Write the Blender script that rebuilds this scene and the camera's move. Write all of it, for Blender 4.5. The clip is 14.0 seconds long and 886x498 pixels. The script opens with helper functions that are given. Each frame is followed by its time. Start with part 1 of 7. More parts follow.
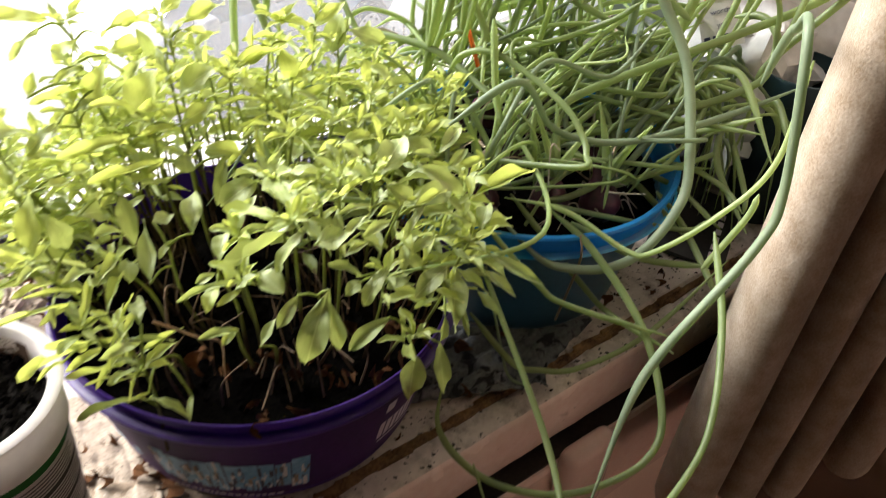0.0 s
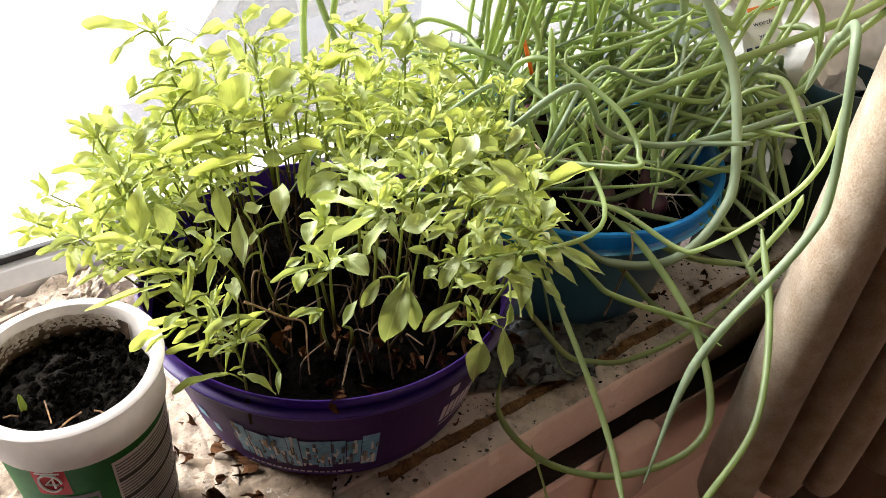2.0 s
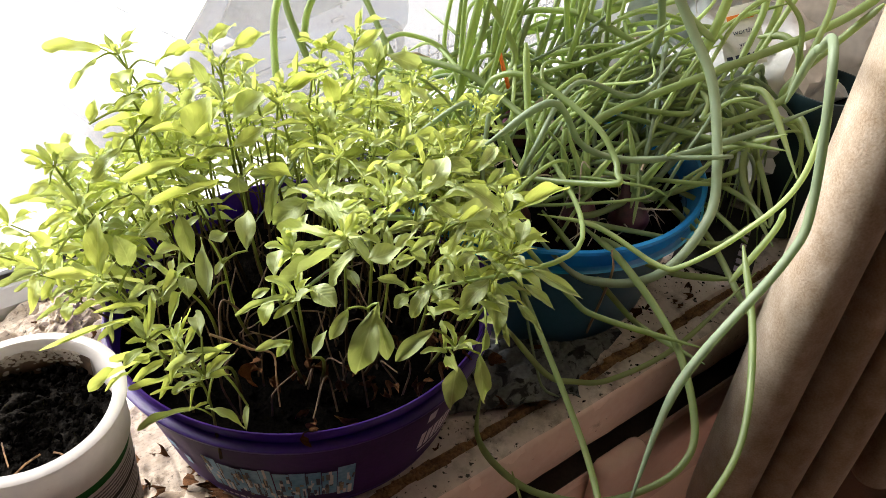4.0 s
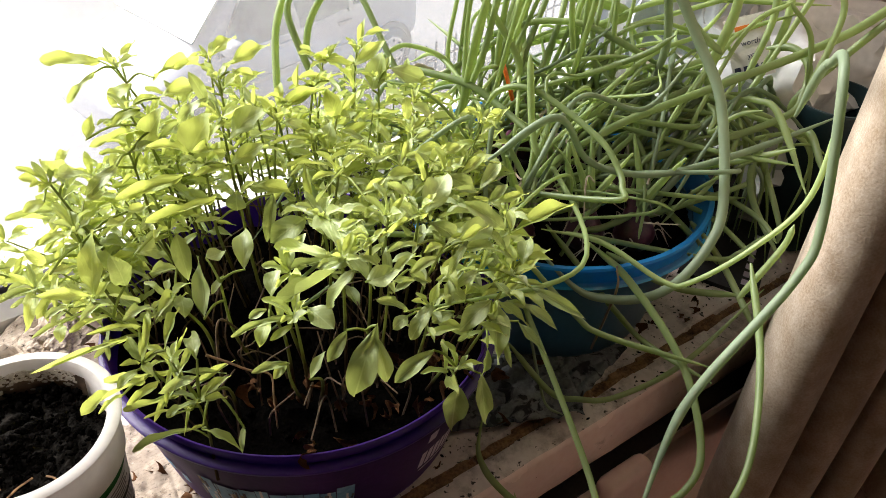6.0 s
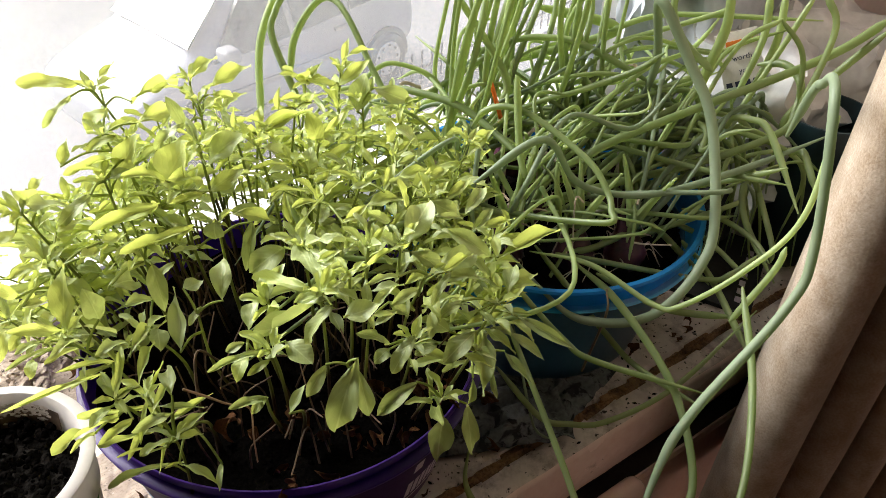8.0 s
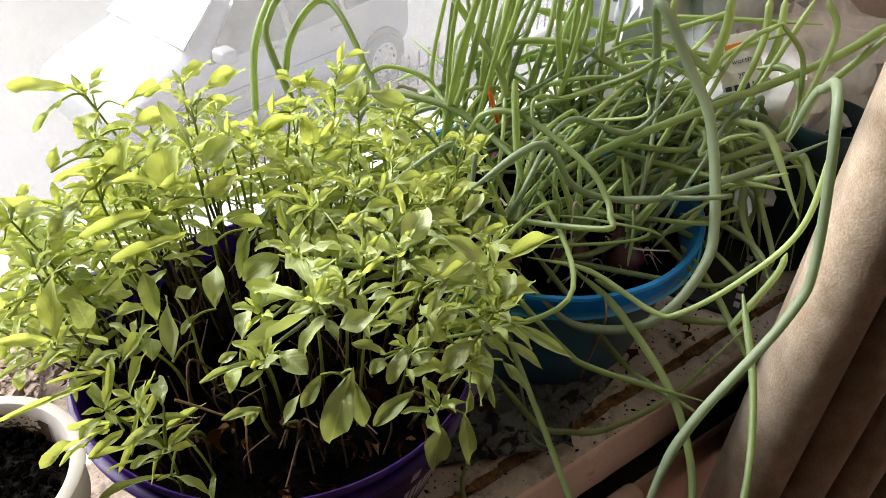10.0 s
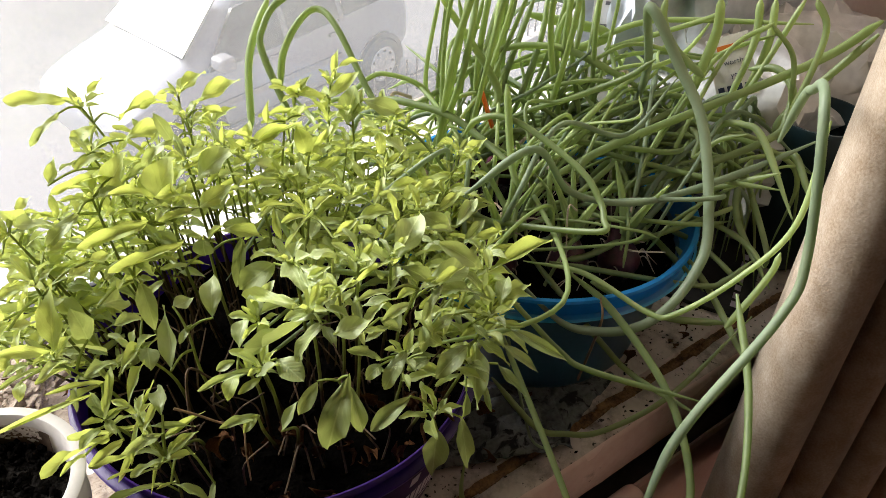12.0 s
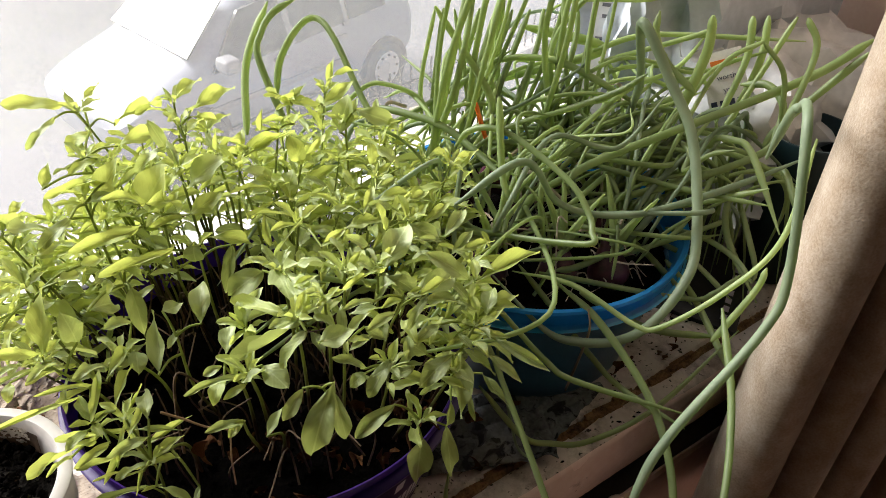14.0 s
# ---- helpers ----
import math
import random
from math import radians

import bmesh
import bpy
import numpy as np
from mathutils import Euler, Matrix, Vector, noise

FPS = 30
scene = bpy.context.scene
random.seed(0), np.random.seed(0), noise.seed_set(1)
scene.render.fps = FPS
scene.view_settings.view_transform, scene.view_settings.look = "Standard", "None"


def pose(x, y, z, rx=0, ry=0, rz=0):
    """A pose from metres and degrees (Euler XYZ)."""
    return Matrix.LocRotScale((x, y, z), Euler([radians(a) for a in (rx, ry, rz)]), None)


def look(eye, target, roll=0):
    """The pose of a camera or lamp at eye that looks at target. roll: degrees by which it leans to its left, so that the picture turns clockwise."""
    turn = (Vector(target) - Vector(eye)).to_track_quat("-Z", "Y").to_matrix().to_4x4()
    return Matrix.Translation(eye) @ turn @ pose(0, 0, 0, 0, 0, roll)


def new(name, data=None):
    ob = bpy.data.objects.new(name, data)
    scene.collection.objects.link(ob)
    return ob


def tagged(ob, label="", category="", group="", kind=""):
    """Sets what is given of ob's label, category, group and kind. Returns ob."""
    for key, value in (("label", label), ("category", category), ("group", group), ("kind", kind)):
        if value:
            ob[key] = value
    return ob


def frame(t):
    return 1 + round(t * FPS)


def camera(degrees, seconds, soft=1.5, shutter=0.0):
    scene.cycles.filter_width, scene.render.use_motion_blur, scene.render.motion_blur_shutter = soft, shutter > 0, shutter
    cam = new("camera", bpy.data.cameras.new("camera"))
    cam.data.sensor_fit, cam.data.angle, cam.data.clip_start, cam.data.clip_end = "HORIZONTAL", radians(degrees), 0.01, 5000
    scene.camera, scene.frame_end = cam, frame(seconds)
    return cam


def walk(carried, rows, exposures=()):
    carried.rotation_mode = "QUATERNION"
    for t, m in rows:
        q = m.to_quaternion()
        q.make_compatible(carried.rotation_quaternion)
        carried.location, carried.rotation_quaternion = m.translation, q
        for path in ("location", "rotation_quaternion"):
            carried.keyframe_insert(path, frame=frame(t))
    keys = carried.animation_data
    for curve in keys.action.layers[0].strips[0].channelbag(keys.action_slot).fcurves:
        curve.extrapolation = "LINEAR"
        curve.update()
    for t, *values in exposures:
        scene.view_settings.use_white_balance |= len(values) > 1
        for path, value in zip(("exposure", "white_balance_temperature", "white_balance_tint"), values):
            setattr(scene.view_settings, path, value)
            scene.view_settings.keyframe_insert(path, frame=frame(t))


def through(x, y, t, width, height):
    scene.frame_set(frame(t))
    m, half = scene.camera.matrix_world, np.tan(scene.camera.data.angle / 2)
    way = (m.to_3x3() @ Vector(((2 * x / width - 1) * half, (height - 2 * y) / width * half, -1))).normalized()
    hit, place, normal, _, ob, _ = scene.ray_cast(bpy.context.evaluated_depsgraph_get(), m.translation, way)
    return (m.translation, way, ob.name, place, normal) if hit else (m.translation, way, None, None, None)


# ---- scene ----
from mathutils.bvhtree import BVHTree

cam = camera(58.46, 14.0, soft=0.8, shutter=0.5)
PATH = [
    (0, (-0.2123, -0.2517, 0.4107), (0.2843, 0.3354, -0.2286), 5.20),
    (0.5, (-0.2422, -0.2727, 0.4106), (0.2321, 0.3276, -0.2333), 4.92),
    (1, (-0.2491, -0.2668, 0.4171), (0.2286, 0.3432, -0.2151), 5.11),
    (1.5, (-0.2512, -0.2681, 0.4190), (0.2275, 0.3444, -0.2101), 4.84),
    (2, (-0.2496, -0.2630, 0.4176), (0.2299, 0.3522, -0.2082), 4.31),
    (2.5, (-0.2469, -0.2611, 0.4168), (0.2327, 0.3535, -0.2093), 3.57),
    (3, (-0.2411, -0.2583, 0.4189), (0.2441, 0.3530, -0.2062), 3.81),
    (3.2, (-0.2385, -0.2579, 0.4191), (0.2514, 0.3511, -0.2048), 3.78),
    (5.3, (-0.2270, -0.2476, 0.4210), (0.2533, 0.3690, -0.2027), 3.53),
    (5.5, (-0.2260, -0.2467, 0.4201), (0.2527, 0.3697, -0.2052), 3.53),
    (6, (-0.2230, -0.2481, 0.4220), (0.2595, 0.3694, -0.1992), 3.50),
    (6.5, (-0.2186, -0.2479, 0.4220), (0.2661, 0.3682, -0.1989), 3.29),
    (7, (-0.2137, -0.2458, 0.4271), (0.2718, 0.3722, -0.1913), 3.42),
    (9.5, (-0.2064, -0.2347, 0.4240), (0.2820, 0.3822, -0.1932), 3.24),
    (10, (-0.2050, -0.2345, 0.4249), (0.2854, 0.3813, -0.1918), 3.55),
    (10.5, (-0.2056, -0.2306, 0.4249), (0.2858, 0.3855, -0.1907), 3.48),
    (11, (-0.2037, -0.2312, 0.4247), (0.2874, 0.3855, -0.1905), 2.99),
    (11.5, (-0.2031, -0.2357, 0.4261), (0.2880, 0.3822, -0.1880), 2.68),
    (12, (-0.2033, -0.2383, 0.4281), (0.2865, 0.3811, -0.1854), 2.47),
    (12.5, (-0.2040, -0.2405, 0.4294), (0.2856, 0.3805, -0.1826), 2.28),
    (13, (-0.2049, -0.2427, 0.4303), (0.2854, 0.3788, -0.1809), 2.31),
    (13.5, (-0.2030, -0.2420, 0.4320), (0.2865, 0.3812, -0.1780), 2.80),
    (14, (-0.1992, -0.2440, 0.4336), (0.2913, 0.3794, -0.1753), 3.41),
]
EXPOSURES = [(0.0, 1.1), (0.5, 1.36), (1.5, 1.28), (3.0, 1.1), (6.5, 0.81), (9.5, 0.67), (14.0, 0.56)]
walk(cam, [(t, look(eye, target, roll)) for t, eye, target, roll in PATH], EXPOSURES)

# ---- world, sun and exposure ----
SUN_ELEVATION, SUN_AZIMUTH = 34.0, -25.0
world = bpy.data.worlds.new("overcast_sky")
scene.world = world
world.use_nodes = True
sky = world.node_tree.nodes.new("ShaderNodeTexSky")
sky.sky_type, sky.sun_disc = "NISHITA", False
sky.sun_elevation, sky.sun_rotation = radians(SUN_ELEVATION), radians(SUN_AZIMUTH)
sky.air_density, sky.dust_density, sky.ozone_density = 1.0, 6.0, 1.0
world.node_tree.links.new(sky.outputs[0], world.node_tree.nodes["Background"].inputs[0])
world.node_tree.nodes["Background"].inputs[1].default_value = 0.085

sun = new("sun", bpy.data.lights.new("sun", "SUN"))
sun.data.energy, sun.data.angle, sun.data.color = 5.0, radians(36), (1.0, 1.0, 0.99)
sun.matrix_world = look((0, 0, 0), (
    -math.sin(radians(SUN_AZIMUTH)) * math.cos(radians(SUN_ELEVATION)),
    -math.cos(radians(SUN_AZIMUTH)) * math.cos(radians(SUN_ELEVATION)),
    -math.sin(radians(SUN_ELEVATION))))


# ---- materials ----
def shader(name):
    m = bpy.data.materials.new(name)
    m.use_nodes = True
    return m, m.node_tree.nodes, m.node_tree.links, m.node_tree.nodes["Principled BSDF"]


def surface(name, low, high, rough=0.6, scale=30.0, grain=300.0, bump=0.15, metal=0.0, depth=0.002, spread=0.06, specular=0.5):
    """Two tones mixed by noise at two scales, a fine relief and uneven gloss."""
    m, n, k, p = shader(name)
    where = n.new("ShaderNodeTexCoord")
    broad, fine = n.new("ShaderNodeTexNoise"), n.new("ShaderNodeTexNoise")
    broad.inputs["Scale"].default_value, broad.inputs["Detail"].default_value = scale, 6
    fine.inputs["Scale"].default_value, fine.inputs["Detail"].default_value = grain, 4
    for t in (broad, fine):
        k.new(where.outputs["Object"], t.inputs["Vector"])
    mix = n.new("ShaderNodeMath")
    mix.operation = "MULTIPLY_ADD"
    k.new(fine.outputs["Fac"], mix.inputs[0])
    mix.inputs[1].default_value = 0.45
    half = n.new("ShaderNodeMath")
    half.operation = "MULTIPLY"
    half.inputs[1].default_value = 0.6
    k.new(broad.outputs["Fac"], half.inputs[0])
    k.new(half.outputs[0], mix.inputs[2])
    ramp = n.new("ShaderNodeValToRGB")
    ramp.color_ramp.elements[0].position, ramp.color_ramp.elements[1].position = 0.38, 0.68
    ramp.color_ramp.elements[0].color, ramp.color_ramp.elements[1].color = (*low, 1), (*high, 1)
    k.new(mix.outputs[0], ramp.inputs[0])
    k.new(ramp.outputs[0], p.inputs["Base Color"])
    gloss = n.new("ShaderNodeMapRange")
    gloss.inputs["To Min"].default_value, gloss.inputs["To Max"].default_value = max(0.02, rough - spread), min(1, rough + spread)
    k.new(broad.outputs["Fac"], gloss.inputs["Value"])
    k.new(gloss.outputs[0], p.inputs["Roughness"])
    relief = n.new("ShaderNodeBump")
    relief.inputs["Strength"].default_value, relief.inputs["Distance"].default_value = bump, depth
    k.new(mix.outputs[0], relief.inputs["Height"])
    k.new(relief.outputs[0], p.inputs["Normal"])
    p.inputs["Metallic"].default_value = metal
    p.inputs["Specular IOR Level"].default_value = specular
    return m


def blade(name, dark, light, glow, through=0.45, gloss=0.14, veins=0.0, rough=0.4):
    """A living leaf: reflects one tone, lets a yellower one through, with a soft sheen. Tones vary from leaf to leaf."""
    m, n, k, p = shader(name)
    n.remove(p)
    out = n["Material Output"]
    where, who = n.new("ShaderNodeTexCoord"), n.new("ShaderNodeObjectInfo")
    patch = n.new("ShaderNodeTexNoise")
    patch.inputs["Scale"].default_value, patch.inputs["Detail"].default_value = (4.0 if veins else 60.0), 5
    k.new(where.outputs["Object"], patch.inputs["Vector"])
    add = n.new("ShaderNodeMath")
    add.operation = "MULTIPLY_ADD"
    k.new(who.outputs["Random"], add.inputs[0])
    add.inputs[1].default_value = 0.6
    sub = n.new("ShaderNodeMath")
    sub.operation = "MULTIPLY_ADD"
    k.new(patch.outputs["Fac"], sub.inputs[0])
    sub.inputs[1].default_value, sub.inputs[2].default_value = 0.8, -0.2
    k.new(sub.outputs[0], add.inputs[2])
    tone = n.new("ShaderNodeValToRGB")
    tone.color_ramp.elements[0].color, tone.color_ramp.elements[1].color = (*dark, 1), (*light, 1)
    k.new(add.outputs[0], tone.inputs[0])
    lit = n.new("ShaderNodeValToRGB")
    lit.color_ramp.elements[0].color = (*[c * 0.72 for c in glow], 1)
    lit.color_ramp.elements[1].color = (*glow, 1)
    k.new(add.outputs[0], lit.inputs[0])
    veined = []
    relief = n.new("ShaderNodeBump")
    relief.inputs["Strength"].default_value = 0.28
    k.new(patch.outputs["Fac"], relief.inputs["Height"])
    relief.inputs["Distance"].default_value = 0.0009 if veins else 0.0006
    if veins:
        # a pale midrib and slanting side veins
        split = n.new("ShaderNodeSeparateXYZ")
        k.new(where.outputs["Object"], split.inputs[0])

        def calc(kind, a, b=None):
            m_ = n.new("ShaderNodeMath")
            m_.operation = kind
            for slot, v in ((0, a), (1, b)):
                if isinstance(v, (int, float)):
                    m_.inputs[slot].default_value = v
                elif v is not None:
                    k.new(v, m_.inputs[slot])
            return m_.outputs[0]
        off = calc("ABSOLUTE", split.outputs[0])
        rib = calc("LESS_THAN", off, 0.028)
        side = calc("GREATER_THAN", calc("SINE", calc("MULTIPLY", calc("SUBTRACT", split.outputs[1], calc("MULTIPLY", off, 0.75)), veins * 6.28)), 0.93)
        mask = calc("MAXIMUM", calc("MULTIPLY", rib, 0.5), calc("MULTIPLY", side, 0.13))
        bumps = calc("ADD", calc("MULTIPLY", patch.outputs["Fac"], 0.8), calc("MULTIPLY", calc("ABSOLUTE", calc("SINE", calc("MULTIPLY", calc("SUBTRACT", split.outputs[1], calc("MULTIPLY", off, 0.75)), veins * 3.14))), 0.22))
        k.new(bumps, relief.inputs["Height"])
        for ramp_, pale in ((tone, [c * 1.3 + 0.08 for c in light]), (lit, [c * 0.75 for c in glow])):
            mix_ = n.new("ShaderNodeMix")
            mix_.data_type = "RGBA"
            k.new(mask, mix_.inputs["Factor"])
            k.new(ramp_.outputs[0], mix_.inputs["A"])
            mix_.inputs["B"].default_value = (*pale, 1)
            veined.append(mix_.outputs["Result"])
    face, pass_on, shine = n.new("ShaderNodeBsdfDiffuse"), n.new("ShaderNodeBsdfTranslucent"), n.new("ShaderNodeBsdfGlossy")
    k.new(veined[0] if veined else tone.outputs[0], face.inputs[0])
    k.new(veined[1] if veined else lit.outputs[0], pass_on.inputs[0])
    shine.inputs[0].default_value = (0.95, 0.98, 1.0, 1)
    shine.inputs["Roughness"].default_value = rough
    for b in (face, pass_on, shine):
        k.new(relief.outputs[0], b.inputs["Normal"])
    body, coat, rim = n.new("ShaderNodeMixShader"), n.new("ShaderNodeMixShader"), n.new("ShaderNodeFresnel")
    body.inputs[0].default_value = through
    k.new(face.outputs[0], body.inputs[1])
    k.new(pass_on.outputs[0], body.inputs[2])
    rim.inputs[0].default_value = 1.4
    bound = n.new("ShaderNodeMath")
    bound.operation = "MULTIPLY_ADD"
    k.new(rim.outputs[0], bound.inputs[0])
    bound.inputs[1].default_value, bound.inputs[2].default_value = (0.15 if veins else 0.1), gloss * 0.32
    k.new(bound.outputs[0], coat.inputs[0])
    k.new(body.outputs[0], coat.inputs[1])
    k.new(shine.outputs[0], coat.inputs[2])
    k.new(coat.outputs[0], out.inputs[0])
    return m


HAZE = (0.05, 0.1)


def pane_glass(name, tint=(1, 1, 1), rough=0.0):
    m, n, k, p = shader(name)
    n.remove(p)
    clear, shine, mix = n.new("ShaderNodeBsdfTransparent"), n.new("ShaderNodeBsdfGlossy"), n.new("ShaderNodeMixShader")
    clear.inputs[0].default_value = (*tint, 1)
    shine.inputs["Roughness"].default_value = rough
    mix.inputs[0].default_value = 0.03
    k.new(clear.outputs[0], mix.inputs[1])
    k.new(shine.outputs[0], mix.inputs[2])
    # a translucent film added as haze over the view outside, thicker in patches
    veil, film, smear, amount = n.new("ShaderNodeBsdfTranslucent"), n.new("ShaderNodeMixShader"), n.new("ShaderNodeTexNoise"), n.new("ShaderNodeMapRange")
    veil.inputs[0].default_value = (0.9, 0.9, 0.9, 1)
    smear.inputs["Scale"].default_value, smear.inputs["Detail"].default_value = 7, 5
    amount.inputs["From Min"].default_value, amount.inputs["From Max"].default_value = 0.3, 0.7
    amount.inputs["To Min"].default_value, amount.inputs["To Max"].default_value = HAZE[0], HAZE[1]
    k.new(smear.outputs["Fac"], amount.inputs["Value"])
    k.new(amount.outputs[0], film.inputs[0])
    k.new(mix.outputs[0], film.inputs[1])
    k.new(veil.outputs[0], film.inputs[2])
    k.new(film.outputs[0], n["Material Output"].inputs[0])
    return m


def cloth(name, low, high):
    """Woven curtain cloth with a nubbly face that lets a little light through."""
    m = surface(name, low, high, rough=0.95, scale=60, grain=700, bump=0.5, depth=0.0014, specular=0.05)
    n, k = m.node_tree.nodes, m.node_tree.links
    p = n["Principled BSDF"]
    thin, mix = n.new("ShaderNodeBsdfTranslucent"), n.new("ShaderNodeMixShader")
    p.inputs["Sheen Weight"].default_value, p.inputs["Sheen Roughness"].default_value = 0.6, 0.4
    p.inputs["Sheen Tint"].default_value = (1.0, 0.97, 0.93, 1)
    thin.inputs[0].default_value = (*[c * 0.8 for c in high], 1)
    mix.inputs[0].default_value = 0.02
    k.new(p.outputs[0], mix.inputs[1])
    k.new(thin.outputs[0], mix.inputs[2])
    k.new(mix.outputs[0], n["Material Output"].inputs[0])
    return m


def let_through(m, tint, share):
    """Thin plastic that passes some of the light."""
    n, k = m.node_tree.nodes, m.node_tree.links
    thin, mix = n.new("ShaderNodeBsdfTranslucent"), n.new("ShaderNodeMixShader")
    thin.inputs[0].default_value = (*tint, 1)
    mix.inputs[0].default_value = share
    k.new(n["Principled BSDF"].outputs[0], mix.inputs[1])
    k.new(thin.outputs[0], mix.inputs[2])
    k.new(mix.outputs[0], n["Material Output"].inputs[0])


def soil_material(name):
    # darker than damp soil: the foliage's shade is put into the colour
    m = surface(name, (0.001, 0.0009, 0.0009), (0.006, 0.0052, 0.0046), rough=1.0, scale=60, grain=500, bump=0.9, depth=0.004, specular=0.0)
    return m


def sill_paint(name, low=(0.56, 0.47, 0.43), high=(0.76, 0.68, 0.63), rough=0.42, stain=0.5, speckle=0.63):
    """Old white gloss paint, yellowed, chipped to timber and specked with soil."""
    m = surface(name, low, high, rough=rough, scale=14, grain=160, bump=0.35, depth=0.0015)
    n, k = m.node_tree.nodes, m.node_tree.links
    p = n["Principled BSDF"]
    where = n.new("ShaderNodeTexCoord")
    dirt, speck = n.new("ShaderNodeTexNoise"), n.new("ShaderNodeTexNoise")
    dirt.inputs["Scale"].default_value, dirt.inputs["Detail"].default_value, dirt.inputs["Roughness"].default_value = 26, 8, 0.7
    speck.inputs["Scale"].default_value, speck.inputs["Detail"].default_value = 190, 3
    old = p.inputs["Base Color"].links[0].from_socket
    for t in (dirt, speck):
        k.new(where.outputs["Object"], t.inputs["Vector"])
    for t, a, b, col in ((dirt, stain, stain + 0.18, (0.2, 0.15, 0.12)), (speck, speckle, speckle + 0.04, (0.02, 0.015, 0.012))):
        r = n.new("ShaderNodeMapRange")
        r.inputs["From Min"].default_value, r.inputs["From Max"].default_value = a, b
        k.new(t.outputs["Fac"], r.inputs["Value"])
        mix = n.new("ShaderNodeMix")
        mix.data_type = "RGBA"
        k.new(r.outputs[0], mix.inputs["Factor"])
        k.new(old, mix.inputs["A"])
        mix.inputs["B"].default_value = (*col, 1)
        old = mix.outputs["Result"]
    k.new(old, p.inputs["Base Color"])
    return m


PAINT_SILL = sill_paint("chipped_sill_paint")
PAINT_NOSE = sill_paint("pink_white_nosing_paint", (0.84, 0.65, 0.59), (0.92, 0.78, 0.72), 0.26, 0.62, 0.73)
PAINT_FRONT = surface("pink_white_paint", (0.84, 0.61, 0.54), (0.91, 0.72, 0.65), rough=0.24, scale=12, grain=150, bump=0.12)
RAW_WOOD = surface("bare_split_wood", (0.06, 0.028, 0.012), (0.36, 0.2, 0.09), rough=0.85, scale=70, grain=500, bump=0.9, depth=0.003)
DARK_GAP = surface("gap_shade_tone", (0.03, 0.022, 0.018), (0.06, 0.045, 0.04), rough=0.8)
WALL_PAINT = surface("pinkish_cream_wall_paint", (0.78, 0.6, 0.51), (0.86, 0.7, 0.61), rough=0.8, scale=5, grain=200)
ROOM_PAINT = surface("rose_beige_wall_paint", (0.42, 0.28, 0.215), (0.52, 0.36, 0.285), rough=0.85, scale=5, grain=200)
DIM_WALL = surface("dim_tan_wall", (0.1, 0.072, 0.052), (0.15, 0.11, 0.082), rough=0.85, scale=5, grain=200)
CEILING_PAINT = surface("ceiling_white_paint", (0.5, 0.47, 0.44), (0.58, 0.55, 0.52), rough=0.9, scale=4, grain=150)
CARPET = surface("rose_brown_carpet", (0.17, 0.115, 0.085), (0.25, 0.175, 0.135), rough=1.0, scale=9, grain=600, bump=0.8, depth=0.004)
FRAME_WHITE = surface("white_plastic_frame", (0.74, 0.74, 0.75), (0.82, 0.82, 0.82), rough=0.3, scale=10, grain=200, bump=0.04)
GASKET = surface("black_rubber", (0.012, 0.012, 0.014), (0.03, 0.03, 0.032), rough=0.6)
CLEAR = pane_glass("window_glass")
CURTAIN = cloth("cream_curtain_cloth", (0.245, 0.18, 0.12), (0.415, 0.345, 0.275))
PURPLE = surface("purple_plastic", (0.034, 0.007, 0.14), (0.05, 0.011, 0.2), rough=0.4, scale=18, grain=260, bump=0.05)
PURPLE_DULL = surface("scuffed_purple_print", (0.032, 0.01, 0.08), (0.055, 0.018, 0.12), rough=0.5, scale=40, grain=300, bump=0.08, specular=0.15)
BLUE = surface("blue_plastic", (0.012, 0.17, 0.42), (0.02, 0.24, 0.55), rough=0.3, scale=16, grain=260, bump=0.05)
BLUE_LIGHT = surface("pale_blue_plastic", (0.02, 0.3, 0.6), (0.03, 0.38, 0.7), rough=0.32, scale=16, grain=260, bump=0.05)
# opaque; soil blocking light behind the plastic is put into this darker blue
BLUE_SIDE = surface("soil_darkened_blue_side", (0.018, 0.085, 0.15), (0.032, 0.125, 0.21), rough=0.35, scale=22, grain=260, bump=0.05)
TEAL = surface("dark_teal_plastic", (0.003, 0.016, 0.022), (0.006, 0.026, 0.034), rough=0.45)
CUP_WHITE = surface("white_pot_plastic", (0.56, 0.53, 0.52), (0.7, 0.67, 0.65), rough=0.4, scale=24, grain=200, bump=0.05)
let_through(CUP_WHITE, (0.9, 0.86, 0.82), 0.22)
let_through(PURPLE, (0.12, 0.03, 0.6), 0.12)
let_through(BLUE, (0.03, 0.4, 0.85), 0.3)
CUP_GREEN = surface("green_print", (0.01, 0.11, 0.02), (0.016, 0.15, 0.03), rough=0.5, scale=20, specular=0.15)
CUP_RED = surface("red_print", (0.42, 0.012, 0.02), (0.5, 0.02, 0.026), rough=0.5, specular=0.15)
PRINT_WHITE = surface("white_print", (0.6, 0.58, 0.58), (0.74, 0.72, 0.72), rough=0.45)
PRINT_LILAC = surface("lilac_print", (0.55, 0.48, 0.6), (0.7, 0.63, 0.74), rough=0.45, scale=90)
PRINT_GREY = surface("grey_print", (0.1, 0.09, 0.1), (0.2, 0.19, 0.2), rough=0.5)
PRINT_ORANGE = surface("orange_print", (0.6, 0.14, 0.02), (0.7, 0.2, 0.03), rough=0.45)
PRINT_BLUE = surface("light_blue_print", (0.06, 0.26, 0.46), (0.26, 0.5, 0.7), rough=0.4, scale=60)
PRINT_NAVY = surface("navy_print", (0.02, 0.025, 0.06), (0.04, 0.045, 0.1), rough=0.5)
SOIL = soil_material("damp_soil_with_shade")
